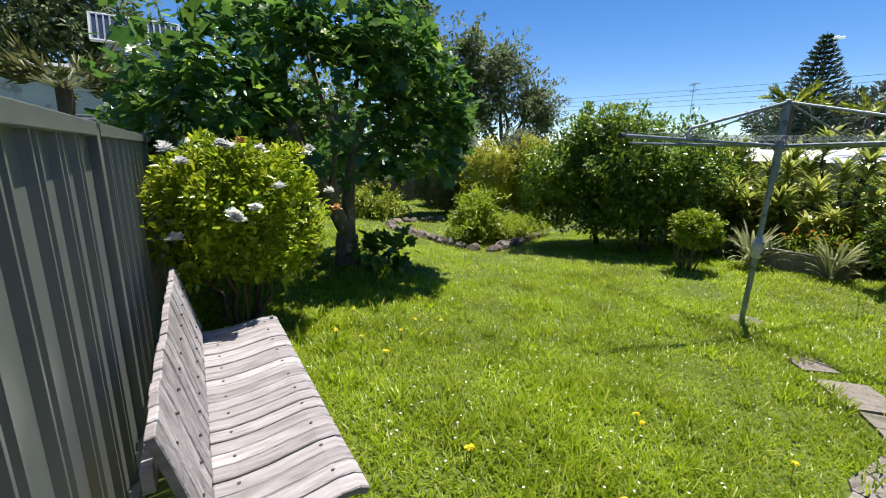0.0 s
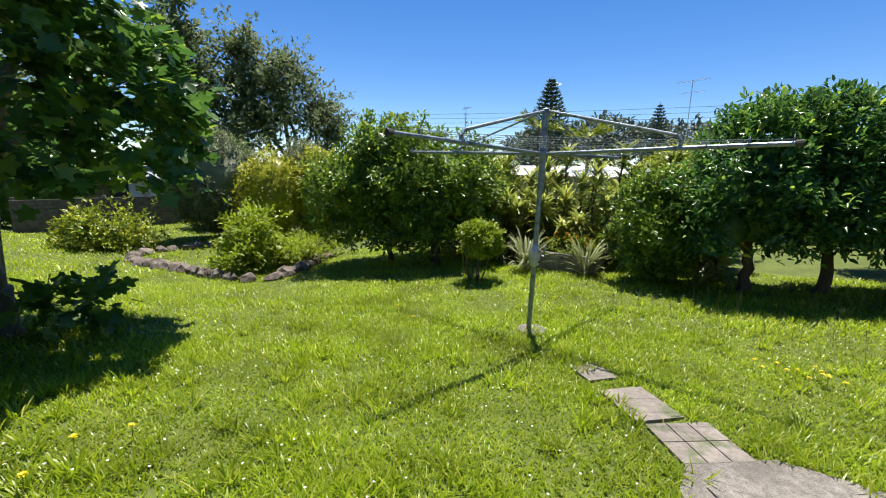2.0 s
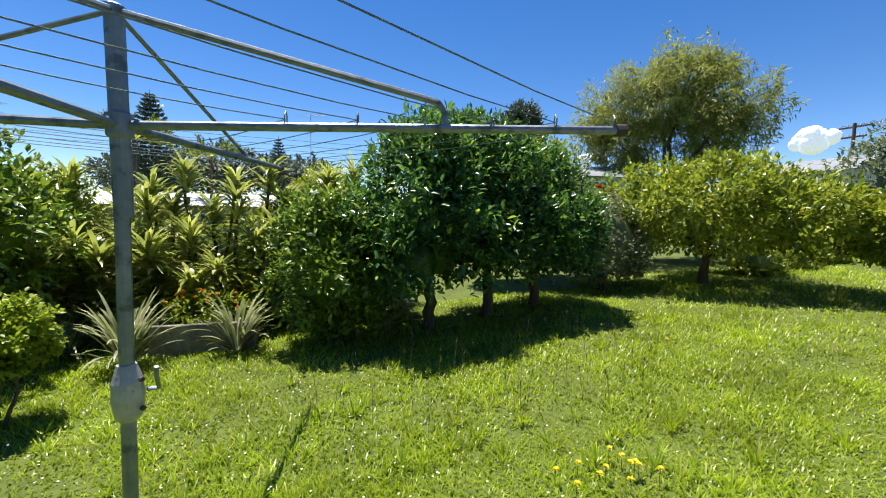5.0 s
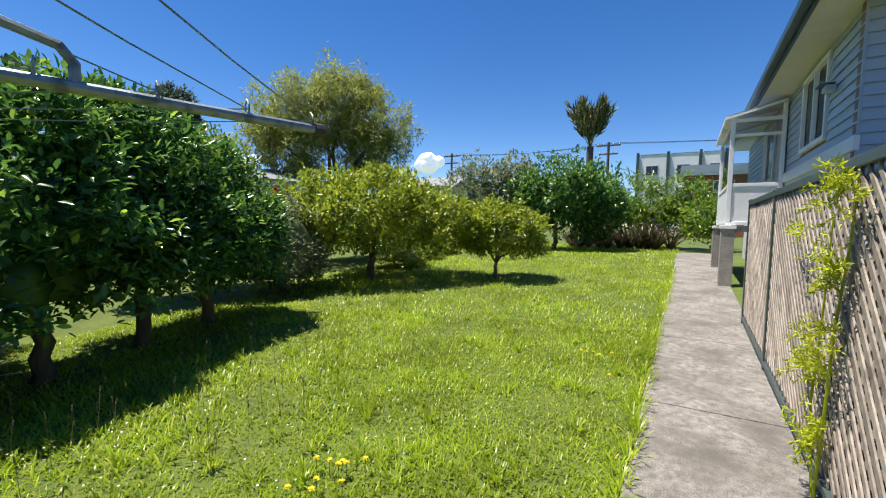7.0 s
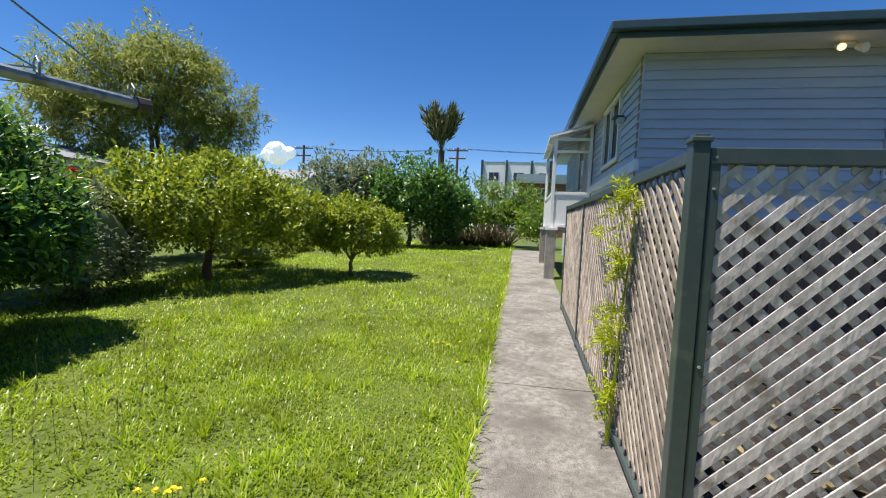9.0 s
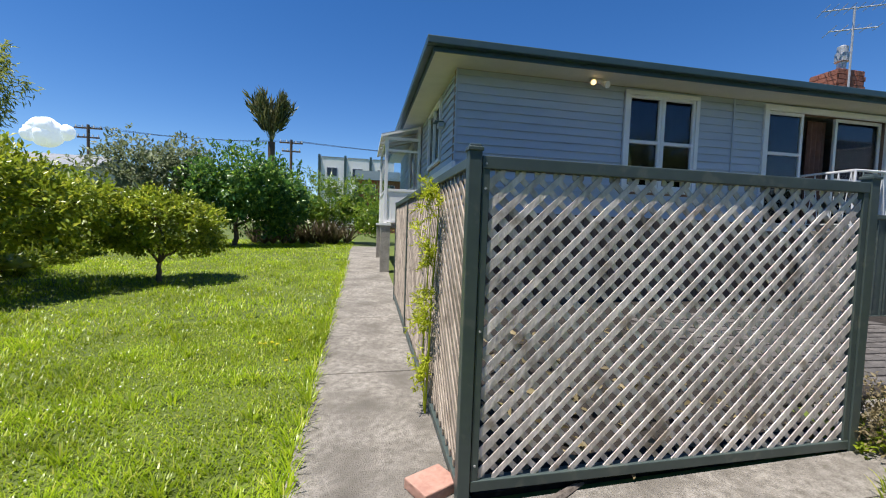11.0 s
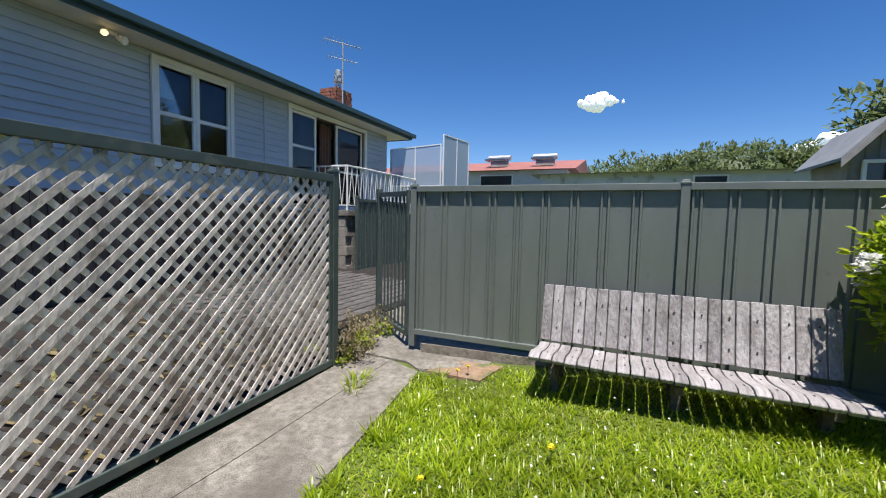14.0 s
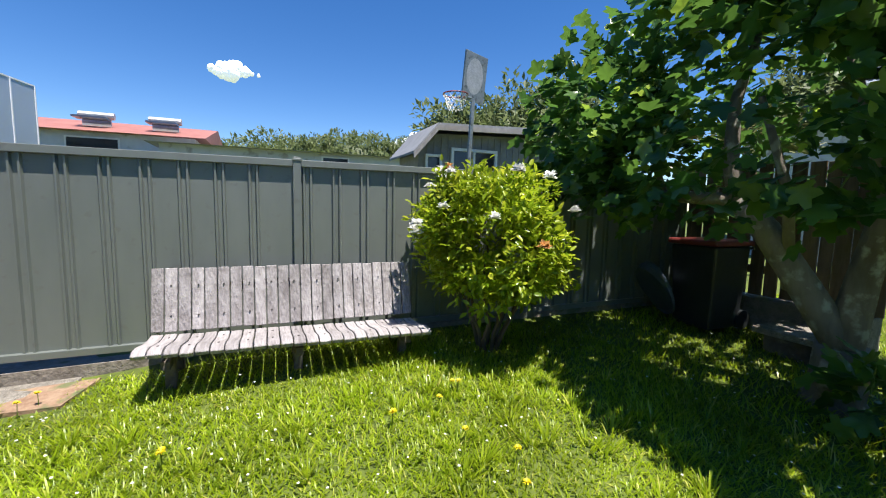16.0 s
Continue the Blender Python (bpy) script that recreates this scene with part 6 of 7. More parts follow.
# thicket of variegated dracaena canes
def cane(x, y, h, label):
    z = ground_z(x, y)
    th = thing("dracaena", label, "plant", x, y, z, group="dracaena thicket along the boundary")
    lean = rng.uniform(-0.18, 0.18, 2) * h
    part("cane", tube_bm(bend((x, y, z - 0.05), (x + lean[0], y + lean[1], z + h), 5, 0.04), [0.028, 0.026, 0.024, 0.022, 0.02, 0.015], 6), M_DARKBARK, th)
    b, d, L = [], [], []
    for f, n in ((1.0, 40), (0.9, 28), (0.78, 26), (0.62, 24), (0.48, 22), (0.34, 20), (0.2, 18)):
        a = rng.uniform(0, 6.283, n)
        b += [(x + lean[0] * f, y + lean[1] * f, z + h * f + rng.uniform(-0.08, 0.08)) for _ in range(n)]
        d += list(np.stack([np.cos(a), np.sin(a), rng.uniform(0.1, 1.6, n) * (1 if f > 0.85 else 0.4)], 1))
        L += list(rng.uniform(0.28, 0.52, n))
    b, d, L = np.array(b), np.array(d), np.array(L)
    part("leaves", strap_mesh("leaves", b, d, L, 0.05 * rng.uniform(0.7, 1.2, len(b)), L_STRAP, 1.3, 4), L_STRAP, th)


for i in range(60):
    y = 0.7 + 6.0 * (i % 20) / 19 + rng.uniform(-0.12, 0.12)
    x = 6.45 + 0.55 * (i // 20) + rng.uniform(-0.2, 0.35)
    cane(x, y, rng.uniform(0.7, 1.3) + 0.5 * (i // 20), "variegated dracaena cane with arching striped leaves")


def strap_plant(x, y, n, L, w, mat, name, label, cat, z=None, up=(0.15, 1.8), droop=1.3, group=""):
    z = ground_z(x, y) if z is None else z
    th = thing(name, label, cat, x, y, z, group)
    a = rng.uniform(0, 6.283, n)
    b = np.stack([x + 0.05 * np.cos(a), y + 0.05 * np.sin(a), np.full(n, z) + rng.uniform(0, 0.5 * L, n) * (0.9 if cat == "plant" else 0.05)], 1)
    d = np.stack([np.cos(a), np.sin(a), rng.uniform(*up, n)], 1)
    part("leaves", strap_mesh("leaves", b, d, L * rng.uniform(0.6, 1.15, n), w * rng.uniform(0.8, 1.2, n), mat, droop, 6), mat, th)
    part("crown_base", tube_bm([(x, y, z - 0.03), (x, y, z + 0.12)], [0.06, 0.03], 7), M_DARKBARK, th)


strap_plant(5.45, 3.75, 95, 0.62, 0.032, L_SPIDER, "striped_dracaena", "striped cream and green strap-leaved plant by the planter", "plant", up=(0.4, 3.4), droop=1.3)
strap_plant(5.62, 2.72, 90, 0.55, 0.030, L_SPIDER, "striped_dracaena", "striped cream and green strap-leaved plant by the planter", "plant", up=(0.4, 3.4), droop=1.3)
strap_plant(6.15, 4.6, 46, 0.5, 0.03, L_SPIDER, "striped_dracaena", "striped strap-leaved plant in shade", "plant")
strap_plant(5.75, 1.0, 30, 0.45, 0.03, L_SPIDER, "striped_dracaena", "striped strap-leaved plant under the hedge trees", "plant")


def planter():
    z = ground_z(5.85, 3.1)
    th = thing("garden_planter", "grey concrete trough planter with marigolds", "planter", 5.9, 3.1, z)
    for b in (box_bm(5.70, 5.76, 2.55, 3.65, z - 0.03, z + 0.34, 0.008), box_bm(6.24, 6.30, 2.55, 3.65, z - 0.03, z + 0.34, 0.008), box_bm(5.761, 6.239, 2.55, 2.61, z - 0.03, z + 0.34, 0.008), box_bm(5.761, 6.239, 3.59, 3.65, z - 0.03, z + 0.34, 0.008)):
        part("side", b, M_CONC, th)
    part("soil", box_bm(5.762, 6.238, 2.612, 3.588, z, z + 0.29), M_SOIL, th)
    mg = thing("marigolds", "orange marigolds growing in the planter", "flowers", 6.0, 3.1, z + 0.29)
    part("leaves", crown_mesh("leaves", [(6.0, 3.1, z + 0.45, 0.2, 0.45, 0.2)], 200, 5, 0.06, L_LIME, KITE, low=z + 0.29), L_LIME, mg)
    for k in range(16):
        bloom(mg, (5.9 + rng.uniform(-0.15, 0.15), 3.1 + rng.uniform(-0.42, 0.42), z + rng.uniform(0.5, 0.72)), 0.03, L_ORANGE)


planter()


# stone edging of the raised bed
def stones():
    line = [(4.2, 12.3), (3.0, 12.4), (2.3, 12.1), (2.08, 11.5), (2.1, 9.9), (2.1, 8.2), (2.2, 7.5), (2.6, 7.3), (3.1, 7.5), (3.7, 7.75), (4.3, 8.05), (4.9, 8.4)]
    th = thing("stone_edging", "rough lichen-spotted scoria stones edging the garden bed", "stone edging", 2.3, 8.2, ground_z(2.3, 8.2))
    i = 0
    for (xa, ya), (xb, yb) in zip(line, line[1:]):
        n = max(1, int(math.hypot(xb - xa, yb - ya) / 0.26))
        for k in range(n):
            x, y = xa + (xb - xa) * k / n + rng.uniform(-0.04, 0.04), ya + (yb - ya) * k / n + rng.uniform(-0.04, 0.04)
            bm = bmesh.new()
            bmesh.ops.create_icosphere(bm, subdivisions=2, radius=1.0)
            sx, sy, sz = rng.uniform(0.12, 0.23), rng.uniform(0.11, 0.20), rng.uniform(0.09, 0.16)
            o = rng.uniform(0, 50)
            for v in bm.verts:
                f = 1 + 0.35 * noise.noise(v.co * 1.3 + Vector((o, 0, 0))) + 0.12 * noise.noise(v.co * 4 + Vector((o, 3, 0)))
                v.co = Vector((v.co.x * sx * f + x, v.co.y * sy * f + y, v.co.z * sz * f + ground_z(x, y) + 0.04))
            part("stone", bm, M_STONE, th)
            i += 1


stones()

# dry weeds at the screen end
for k, (x, y) in enumerate(((-2.58, -0.06), (-2.75, -0.2), (-2.95, -0.05), (-3.15, -0.25), (-3.35, -0.1), (-2.62, 0.12))):
    z = ground_z(x, y)
    th = thing("weed_clump", "dry straggling weeds in the concrete joint", "weeds", x, y, z, group="weeds by the gate")
    st = bmesh.new()
    for j in range(16):
        a = rng.uniform(0, 6.283)
        tube_bm(bend((x, y, z), (x + 0.2 * math.cos(a), y + 0.2 * math.sin(a), z + rng.uniform(0.10, 0.34)), 3, 0.1), [0.003, 0.0025, 0.002, 0.001], 4, st)
    part("stems", st, L_DRY, th)
    part("leaves", crown_mesh("leaves", [(x, y, z + 0.14, 0.18, 0.18, 0.15)], 60, 4, 0.04, L_DRY, KITE, low=z + 0.02, depth=0.9, gaps=0), L_DRY, th)
    if k % 2 == 0:
        part("green_leaves", crown_mesh("green_leaves", [(x + 0.04, y + 0.05, z + 0.07, 0.14, 0.12, 0.07)], 24, 4, 0.06, L_LIME, OVAL, low=z + 0.01, depth=0.9, gaps=0), L_LIME, th, "fresh green weed leaves")


# ---- distance ----
def far_tree(name, label, x, y, z, blobs, mat, leaf, twigs, per=6, trunk=0.25, core=0.42, **kw):
    fork = (x, y, z + 0.35 * (blobs[0][2] - z))
    return plant(name, label, "tree", x, y, blobs, limbs_to((x, y, z - 0.3), fork, blobs, trunk), mat, leaf * 1.15, int(twigs * 1.5), per, KITE, z=z, low=z + 0.4, core=core, **kw)


far_tree("tall_tree", "tall dark evergreen tree behind the hedge", 9.5, 21.5, -0.6, [(9.2, 21.4, 5.2, 1.9, 1.8, 1.5), (8.4, 21.6, 9.0, 0.7, 0.7, 1.5), (8.3, 21.6, 7.2, 1.4, 1.4, 1.2), (7.4, 21.4, 5.6, 1.3, 1.2, 1.0), (10.9, 21, 6.9, 1.2, 1.2, 1.3), (11.2, 21, 5.2, 1.3, 1.2, 1.0), (9.3, 21, 2.6, 2.6, 2.0, 1.8)], L_FAR, 0.26, 1500, rough=0.55, depth=0.8, core=0.2)
far_tree("tall_tree", "tall open-crowned gum tree against the sky", 13.8, 20.8, -0.6, [(13.3, 21, 5.4, 1.9, 1.9, 1.6), (14.9, 20.2, 4.6, 1.6, 1.6, 1.3), (13.6, 21, 6.9, 1.5, 1.4, 1.0), (15.6, 19.6, 3.4, 1.4, 1.4, 1.2), (12.2, 21.6, 4.2, 1.5, 1.5, 1.6)], L_FAR, 0.22, 1400, rough=0.6, depth=0.85, core=0.1)
far_tree("tall_tree", "tall dark tree above the neighbouring roof", -5.2, 22.5, -0.4, [(-6.2, 22.3, 6.4, 2.4, 2.2, 2.0), (-8.8, 21.8, 5.6, 2.2, 2.2, 2.2), (-4.2, 23.5, 5.2, 1.6, 1.8, 1.8)], L_FAR, 0.3, 1200, rough=0.4, depth=0.7)
far_tree("tall_tree", "dark tree behind the shed", 3.8, 24.0, -0.6, [(3.5, 24, 3.0, 2.6, 2.2, 2.2), (0.2, 24.6, 2.6, 2.4, 2.0, 2.0)], L_FAR, 0.3, 1000, rough=0.3, depth=0.5)
far_tree("willow_tree", "feathery yellow-green willow against the sky", 18.0, -14.9, 0.0, [(18.0, -14.9, 7.4, 2.6, 2.6, 2.0), (15.8, -16.3, 6.3, 1.9, 1.9, 1.9), (19.9, -13.4, 6.2, 2.0, 2.0, 2.0), (17.2, -15.6, 8.6, 1.6, 1.6, 1.1), (16.6, -16.6, 4.9, 1.7, 1.7, 1.3), (19.0, -13.9, 4.9, 1.6, 1.6, 1.3)], L_WILLOW, 0.24, 4200, core=0.0, slim=0.2, lift=-0.3, rough=0.35, depth=0.7)
far_tree("round_tree", "round dark tree at the end of the side yard", 4.9, -13.7, 0.5, [(4.9, -13.7, 2.5, 1.6, 1.5, 1.5), (3.6, -14.2, 2.2, 1.1, 1.1, 1.3)], L_DARK, 0.15, 1500, rough=0.2, depth=0.5, trunk=0.1)
far_tree("grey_tree", "grey-green tree at the end of the side yard", 7.6, -13.6, 0.4, [(7.8, -13.4, 2.4, 1.4, 1.4, 1.6), (6.7, -14.2, 2.6, 1.0, 1.1, 1.5)], L_GREY, 0.14, 1100, rough=0.25, depth=0.6, trunk=0.1)
far_tree("boundary_hedge", "mixed green boundary hedge at the end of the lawn", 1.9, -17.6, 0.5, [(2.6, -17.8, 2.0, 1.3, 1.0, 1.5), (0.9, -17.4, 2.2, 1.3, 1.0, 1.2), (4.2, -17.0, 1.9, 1.2, 1.0, 1.4), (0.0, -15.6, 1.6, 0.8, 0.9, 1.2)], L_CITRUS, 0.13, 1600, rough=0.25, depth=0.5, trunk=0.08)
far_tree("boundary_hedge", "green hedge along the side boundary", 9.6, -9.0, 0.2, [(9.2, -7.2, 1.0, 1.0, 1.3, 1.1), (9.4, -9.8, 1.1, 1.0, 1.5, 1.1), (9.0, -12.0, 1.2, 1.1, 1.4, 1.3), (9.3, -4.9, 1.0, 0.9, 1.2, 1.2)], L_CITRUS, 0.12, 1700, rough=0.25, depth=0.5, trunk=0.08)
hedge("border_shrub", "low yellow-green border planting along the lawn edge", "shrub", 7.2, -7.4, [(7.0, -7.0, 0.4, 0.6, 0.7, 0.3), (7.3, -8.4, 0.45, 0.6, 0.8, 0.35), (7.6, -9.8, 0.55, 0.6, 0.8, 0.4)], L_YELLOW, 0.07, 700, 5)
for k in range(11):
    x, y = 1.2 + k * 0.36 + rng.uniform(-0.1, 0.1), -16.0 + rng.uniform(-0.3, 0.3)
    strap_plant(x, y, 46, 1.15, 0.06, L_FLAX, "flax_clump", "bronze flax clump with arching sword leaves", "flax", up=(0.6, 2.6), droop=0.9, group="flax along the far hedge")
far_tree("hill_trees", "dark wooded hillside far behind the houses", -59.0, 10.0, 0, [(-59, 4, 5.7, 6, 8, 4.0), (-58, 14, 6.5, 6, 9, 4.2), (-58, 24, 6.0, 6, 8, 4.2)], L_FAR, 0.5, 3200, rough=0.15, core=0.7)
far_tree("hill_trees", "dark wooded rise far behind the gardens", 68.0, 11.0, 0, [(68, 16, 7.0, 6, 6, 3.2), (68, 6, 6.6, 6, 6, 2.6), (69, 26, 6, 6, 6, 2.6)], L_PINE, 0.7, 900, rough=0.15)
far_tree("skyline_tree", "dark dense tree standing alone on the skyline", 53.7, -24.7, 0, [(53.6, -24.8, 13.6, 2.3, 2.3, 2.5), (54.2, -23.4, 12.6, 1.5, 1.5, 1.5), (53.2, -26.0, 12.4, 1.5, 1.5, 1.5)], L_PINE, 0.5, 900, rough=0.2, core=0.8)
far_tree("garden_tree", "leafy olive-green tree behind the garage", -16.9, 12.4, 0, [(-17.4, 10.4, 4.3, 1.8, 1.6, 1.6), (-16.6, 13.0, 4.5, 2.2, 2.2, 1.9), (-15.2, 15.2, 5.0, 2.2, 2.2, 1.9)], L_FAR, 0.3, 1500, rough=0.3, depth=0.6)


def conifer(x, y, z0, z1, wide, label):
    th = thing("norfolk_pine", label, "tree", x, y, z0)
    part("trunk", tube_bm([(x, y, z0), (x, y, z1)], [0.014 * (z1 - z0), 0.02], 7), M_DARKBARK, th)
    p, a, nn, L = [], [], [], []
    levels = 24
    for i in range(levels):
        f = i / levels
        z = z0 + (z1 - z0) * (0.12 + 0.86 * f)
        r = wide / 2 * (1 - f) ** 0.85 * rng.uniform(0.85, 1.1)
        k = 11
        for j in range(k):
            ang = 2 * math.pi * (j + rng.random() * 0.5) / k
            for s in np.linspace(0.15, 1, 9):
                for _ in range(2):
                    p.append((x + r * s * math.cos(ang), y + r * s * math.sin(ang), z + 0.22 * r * s * s))
                    a.append((math.cos(ang) + rng.normal() * 0.5, math.sin(ang) + rng.normal() * 0.5, 0.5 + rng.normal() * 0.3))
                    L.append(wide * 0.075 * (1.1 - 0.5 * f))
    p, a, L = np.array(p), np.array(a), np.array(L)
    part("foliage", leaf_mesh("foliage", p, a, unit(rng.normal(size=p.shape)), L, L * 0.35, L_PINE, KITE), L_PINE, th)


conifer(58.0, 21.2, 0, 15.2, 9.5, "dark norfolk pine with tiered branches on the skyline")
conifer(59.15, 7.24, 0, 11.0, 5.5, "small dark conifer on the skyline")


def palm(x, y, z0, z1, r, mat, name, label, n=40, up=(0.2, 2.2), trunk=0.14, droop=0.8, w=0.09):
    th = thing(name, label, "palm", x, y, z0)
    part("trunk", tube_bm(bend((x, y, z0), (x, y, z1), 6, 0.01), [trunk * 1.2] + [trunk] * 6, 9), M_DARKBARK, th)
    a = rng.uniform(0, 6.283, n)
    b = np.tile([x, y, z1 - 0.1], (n, 1)).astype(float)
    d = np.stack([np.cos(a), np.sin(a), rng.uniform(*up, n)], 1)
    part("frond_crown", strap_mesh("frond_crown", b, d, r * rng.uniform(0.8, 1.1, n), np.full(n, w), mat, droop, 6), mat, th)
    k = n * 26
    s = np.tile(np.linspace(0.3, 1, 26), n)
    ax = unit(np.repeat(unit(d), 26, 0))
    base = np.repeat(b, 26, 0) + ax * (s * np.repeat(r * rng.uniform(0.8, 1.05, n), 26))[:, None] - np.array([0, 0, 1.0]) * (s ** 2 * 0.16 * r * droop)[:, None]
    dirs = unit(ax * 1.2 + unit(rng.normal(size=base.shape)) * 0.6)
    part("frond_foliage", leaf_mesh("frond_foliage", base, dirs, unit(rng.normal(size=base.shape)), np.full(k, r * 0.24), np.full(k, r * 0.028), mat, KITE), mat, th)


palm(4.6, -17.9, 0.5, 4.95, 2.15, L_TREEFERN, "nikau_palm", "shuttlecock-shaped palm standing above the hedge", 34, (1.7, 4.5), 0.15, 0.5, 0.05)
palm(32.4, -10.2, 0, 7.2, 1.5, L_FAR, "palm_tree", "distant feathery palm on the skyline", 26, (-0.2, 1.6), 0.2)
palm(13.6, 6.6, -0.3, 3.3, 0.9, L_YELLOW, "palm_tree", "thin palm beyond the thicket", 16, (0.0, 1.6), 0.05)
palm(14.6, 5.0, -0.3, 3.0, 0.9, L_YELLOW, "palm_tree", "thin palm beyond the thicket", 16, (0.0, 1.6), 0.05)
palm(-4.3, 9.4, 0.0, 2.55, 1.3, L_TREEFERN, "tree_fern", "tree fern with arching pale fronds beyond the fence", 22, (-0.05, 0.6), 0.11, 0.5, 0.04)

tv_antenna(23.4, 15.3, -0.8, 5.8, 0.8, 7, 1.0, "distant television antenna on a mast")
tv_antenna(26.1, 2.4, -0.3, 6.9, 1.2, 7, 1.7, "distant television antenna on a roof mast")
tv_antenna(23.3, -5.9, 0.0, 7.3, 0.7, 6, 0.8, "distant television antenna above the trees")
tv_antenna(27.5, -9.0, 0.0, 8.0, 0.7, 3, 0.3, "thin distant aerial mast")


def gable_house(name, label, x0, x1, y0, y1, z0, eave, ridge, wall, roof, along="y", windows=(), over=0.35):
    th = thing(name, label, "house", (x0 + x1) / 2, (y0 + y1) / 2, z0)
    part("wall", box_bm(x0, x1, y0, y1, z0, eave), wall, th)
    bm = bmesh.new()
    a, b, c, d = x0 - over, x1 + over, y0 - over, y1 + over
    if along == "y":
        xm = (x0 + x1) / 2
        v = [bm.verts.new(p) for p in ((a, c, eave), (xm, c, ridge), (b, c, eave), (a, d, eave), (xm, d, ridge), (b, d, eave))]
    else:
        ym = (y0 + y1) / 2
        v = [bm.verts.new(p) for p in ((a, c, eave), (a, ym, ridge), (a, d, eave), (b, c, eave), (b, ym, ridge), (b, d, eave))]
    for f in ((0, 1, 4, 3), (1, 2, 5, 4), (0, 2, 1), (3, 4, 5), (0, 3, 5, 2)):
        bm.faces.new([v[i] for i in f])
    bmesh.ops.recalc_face_normals(bm, faces=bm.faces[:])
    part("roof", bm, roof, th)
    for (ax, p0, p1, q0, q1, zz0, zz1) in windows:
        f = bmesh.new()
        box_bm(p0, p1, q0, q1, zz0, zz1, 0, f)
        w = part("window", f, M_WHITE, th)
        g = 0.05
        if ax == "x":
            hang(part("pane", box_bm(p0 - 0.01, p1 + 0.01, q0 + g, q1 - g, zz0 + g, zz1 - g), M_DARKWIN), w)
        else:
            hang(part("pane", box_bm(p0 + g, p1 - g, q0 - 0.01, q1 + 0.01, zz0 + g, zz1 - g), M_DARKWIN), w)
    return th


# neighbours beyond the fence
red = gable_house("neighbour_house", "pale plaster house with a faded red metal roof", -24, -16.2, -9.0, 0.2, 0, 3.45, 4.35, M_PLASTER, M_REDROOF, "y", [("x", -16.21, -16.16, -3.3, -1.9, 2.5, 3.3)])
for y in (-2.9, -0.9):
    sp = thing("solar_water_heater", "silver solar water heater on the red roof", "water heater", -17.6, y, 3.95)
    part("tank", tube_bm([(-17.7, y - 0.5, 4.20), (-17.7, y + 0.5, 4.20)], 0.12, 10), M_ALLOY, sp)
    part("panel", box_bm(-17.5, -16.9, y - 0.45, y + 0.45, 4.0, 4.06), M_SOLAR, sp)
    part("stand", box_bm(-17.74, -17.66, y - 0.4, y + 0.4, 3.7, 4.1), M_ALLOY, sp)
gable_house("long_shed", "long low pale shed with a grey roof beyond the fence", -17.5, -13.9, -0.4, 7.6, 0, 3.0, 3.22, M_PLASTER, M_GREYROOF, "y", [("x", -13.91, -13.86, 4.1, 5.0, 2.5, 2.9)], 0.3)


def make_garage():
    """A board-clad outbuilding under a low roof that drops steeply at its near side."""
    th = thing("garage", "grey board-clad garage with a low weathered roof beyond the fence", "garage", -9.5, 7.2, 0)
    prof = [(5.02, 2.36), (5.52, 2.93), (7.75, 3.02), (9.2, 2.36)]
    wall = [(5.22, 0.0), (5.22, 2.40), (5.56, 2.82), (7.7, 2.9), (9.0, 2.36), (9.0, 0.0)]

    def extrude(outline, xa, xb):
        bm = bmesh.new()
        n = len(outline)
        f, g = [bm.verts.new((xa, y, z)) for y, z in outline], [bm.verts.new((xb, y, z)) for y, z in outline]
        bm.faces.new(f)
        bm.faces.new(g[::-1])
        for i in range(n):
            bm.faces.new((f[i], g[i], g[(i + 1) % n], f[(i + 1) % n]))
        bmesh.ops.recalc_face_normals(bm, faces=bm.faces[:])
        return bm

    part("wall", extrude(wall, -7.55, -8.8), M_GARAGE, th)
    part("roof", extrude(prof + [(y, z + 0.045) for y, z in prof[::-1]], -7.22, -8.95), M_GREYROOF, th, "weathered low roof sheet")
    for (ya, za), (yb, zb) in zip(prof, prof[1:]):
        part("barge_board", extrude([(ya, za - 0.10), (yb, zb - 0.10), (yb, zb - 0.004), (ya, za - 0.004)], -7.20, -7.235), M_GARAGE, th)
    for k in range(24):
        y = 5.26 + 0.155 * k
        top = 2.40 + (y - 5.22) * 1.23 if y < 5.56 else (2.80 + 0.035 * (y - 5.56) if y < 7.6 else 2.86 - 0.42 * (y - 7.6))
        part("batten", box_bm(-7.549, -7.53, y - 0.012, y + 0.012, 0.05, top - 0.03), M_GARAGE, th)
    w = part("window", frame_bm(5.92, 7.0, 1.75, 2.56, 0.06, -7.52, -7.47, "y", bars=((6.42, 6.47, 1.8, 2.5),)), M_WHITE, th)
    hang(part("pane", box_bm(-7.525, -7.515, 5.97, 6.95, 1.8, 2.51), M_DARKWIN), w)
    d = part("side_window", frame_bm(5.36, 5.72, 1.75, 2.40, 0.05, -7.52, -7.47, "y"), M_WHITE, th)
    hang(part("pane", box_bm(-7.525, -7.515, 5.4, 5.68, 1.79, 2.36), M_DARKWIN), d)


make_garage()


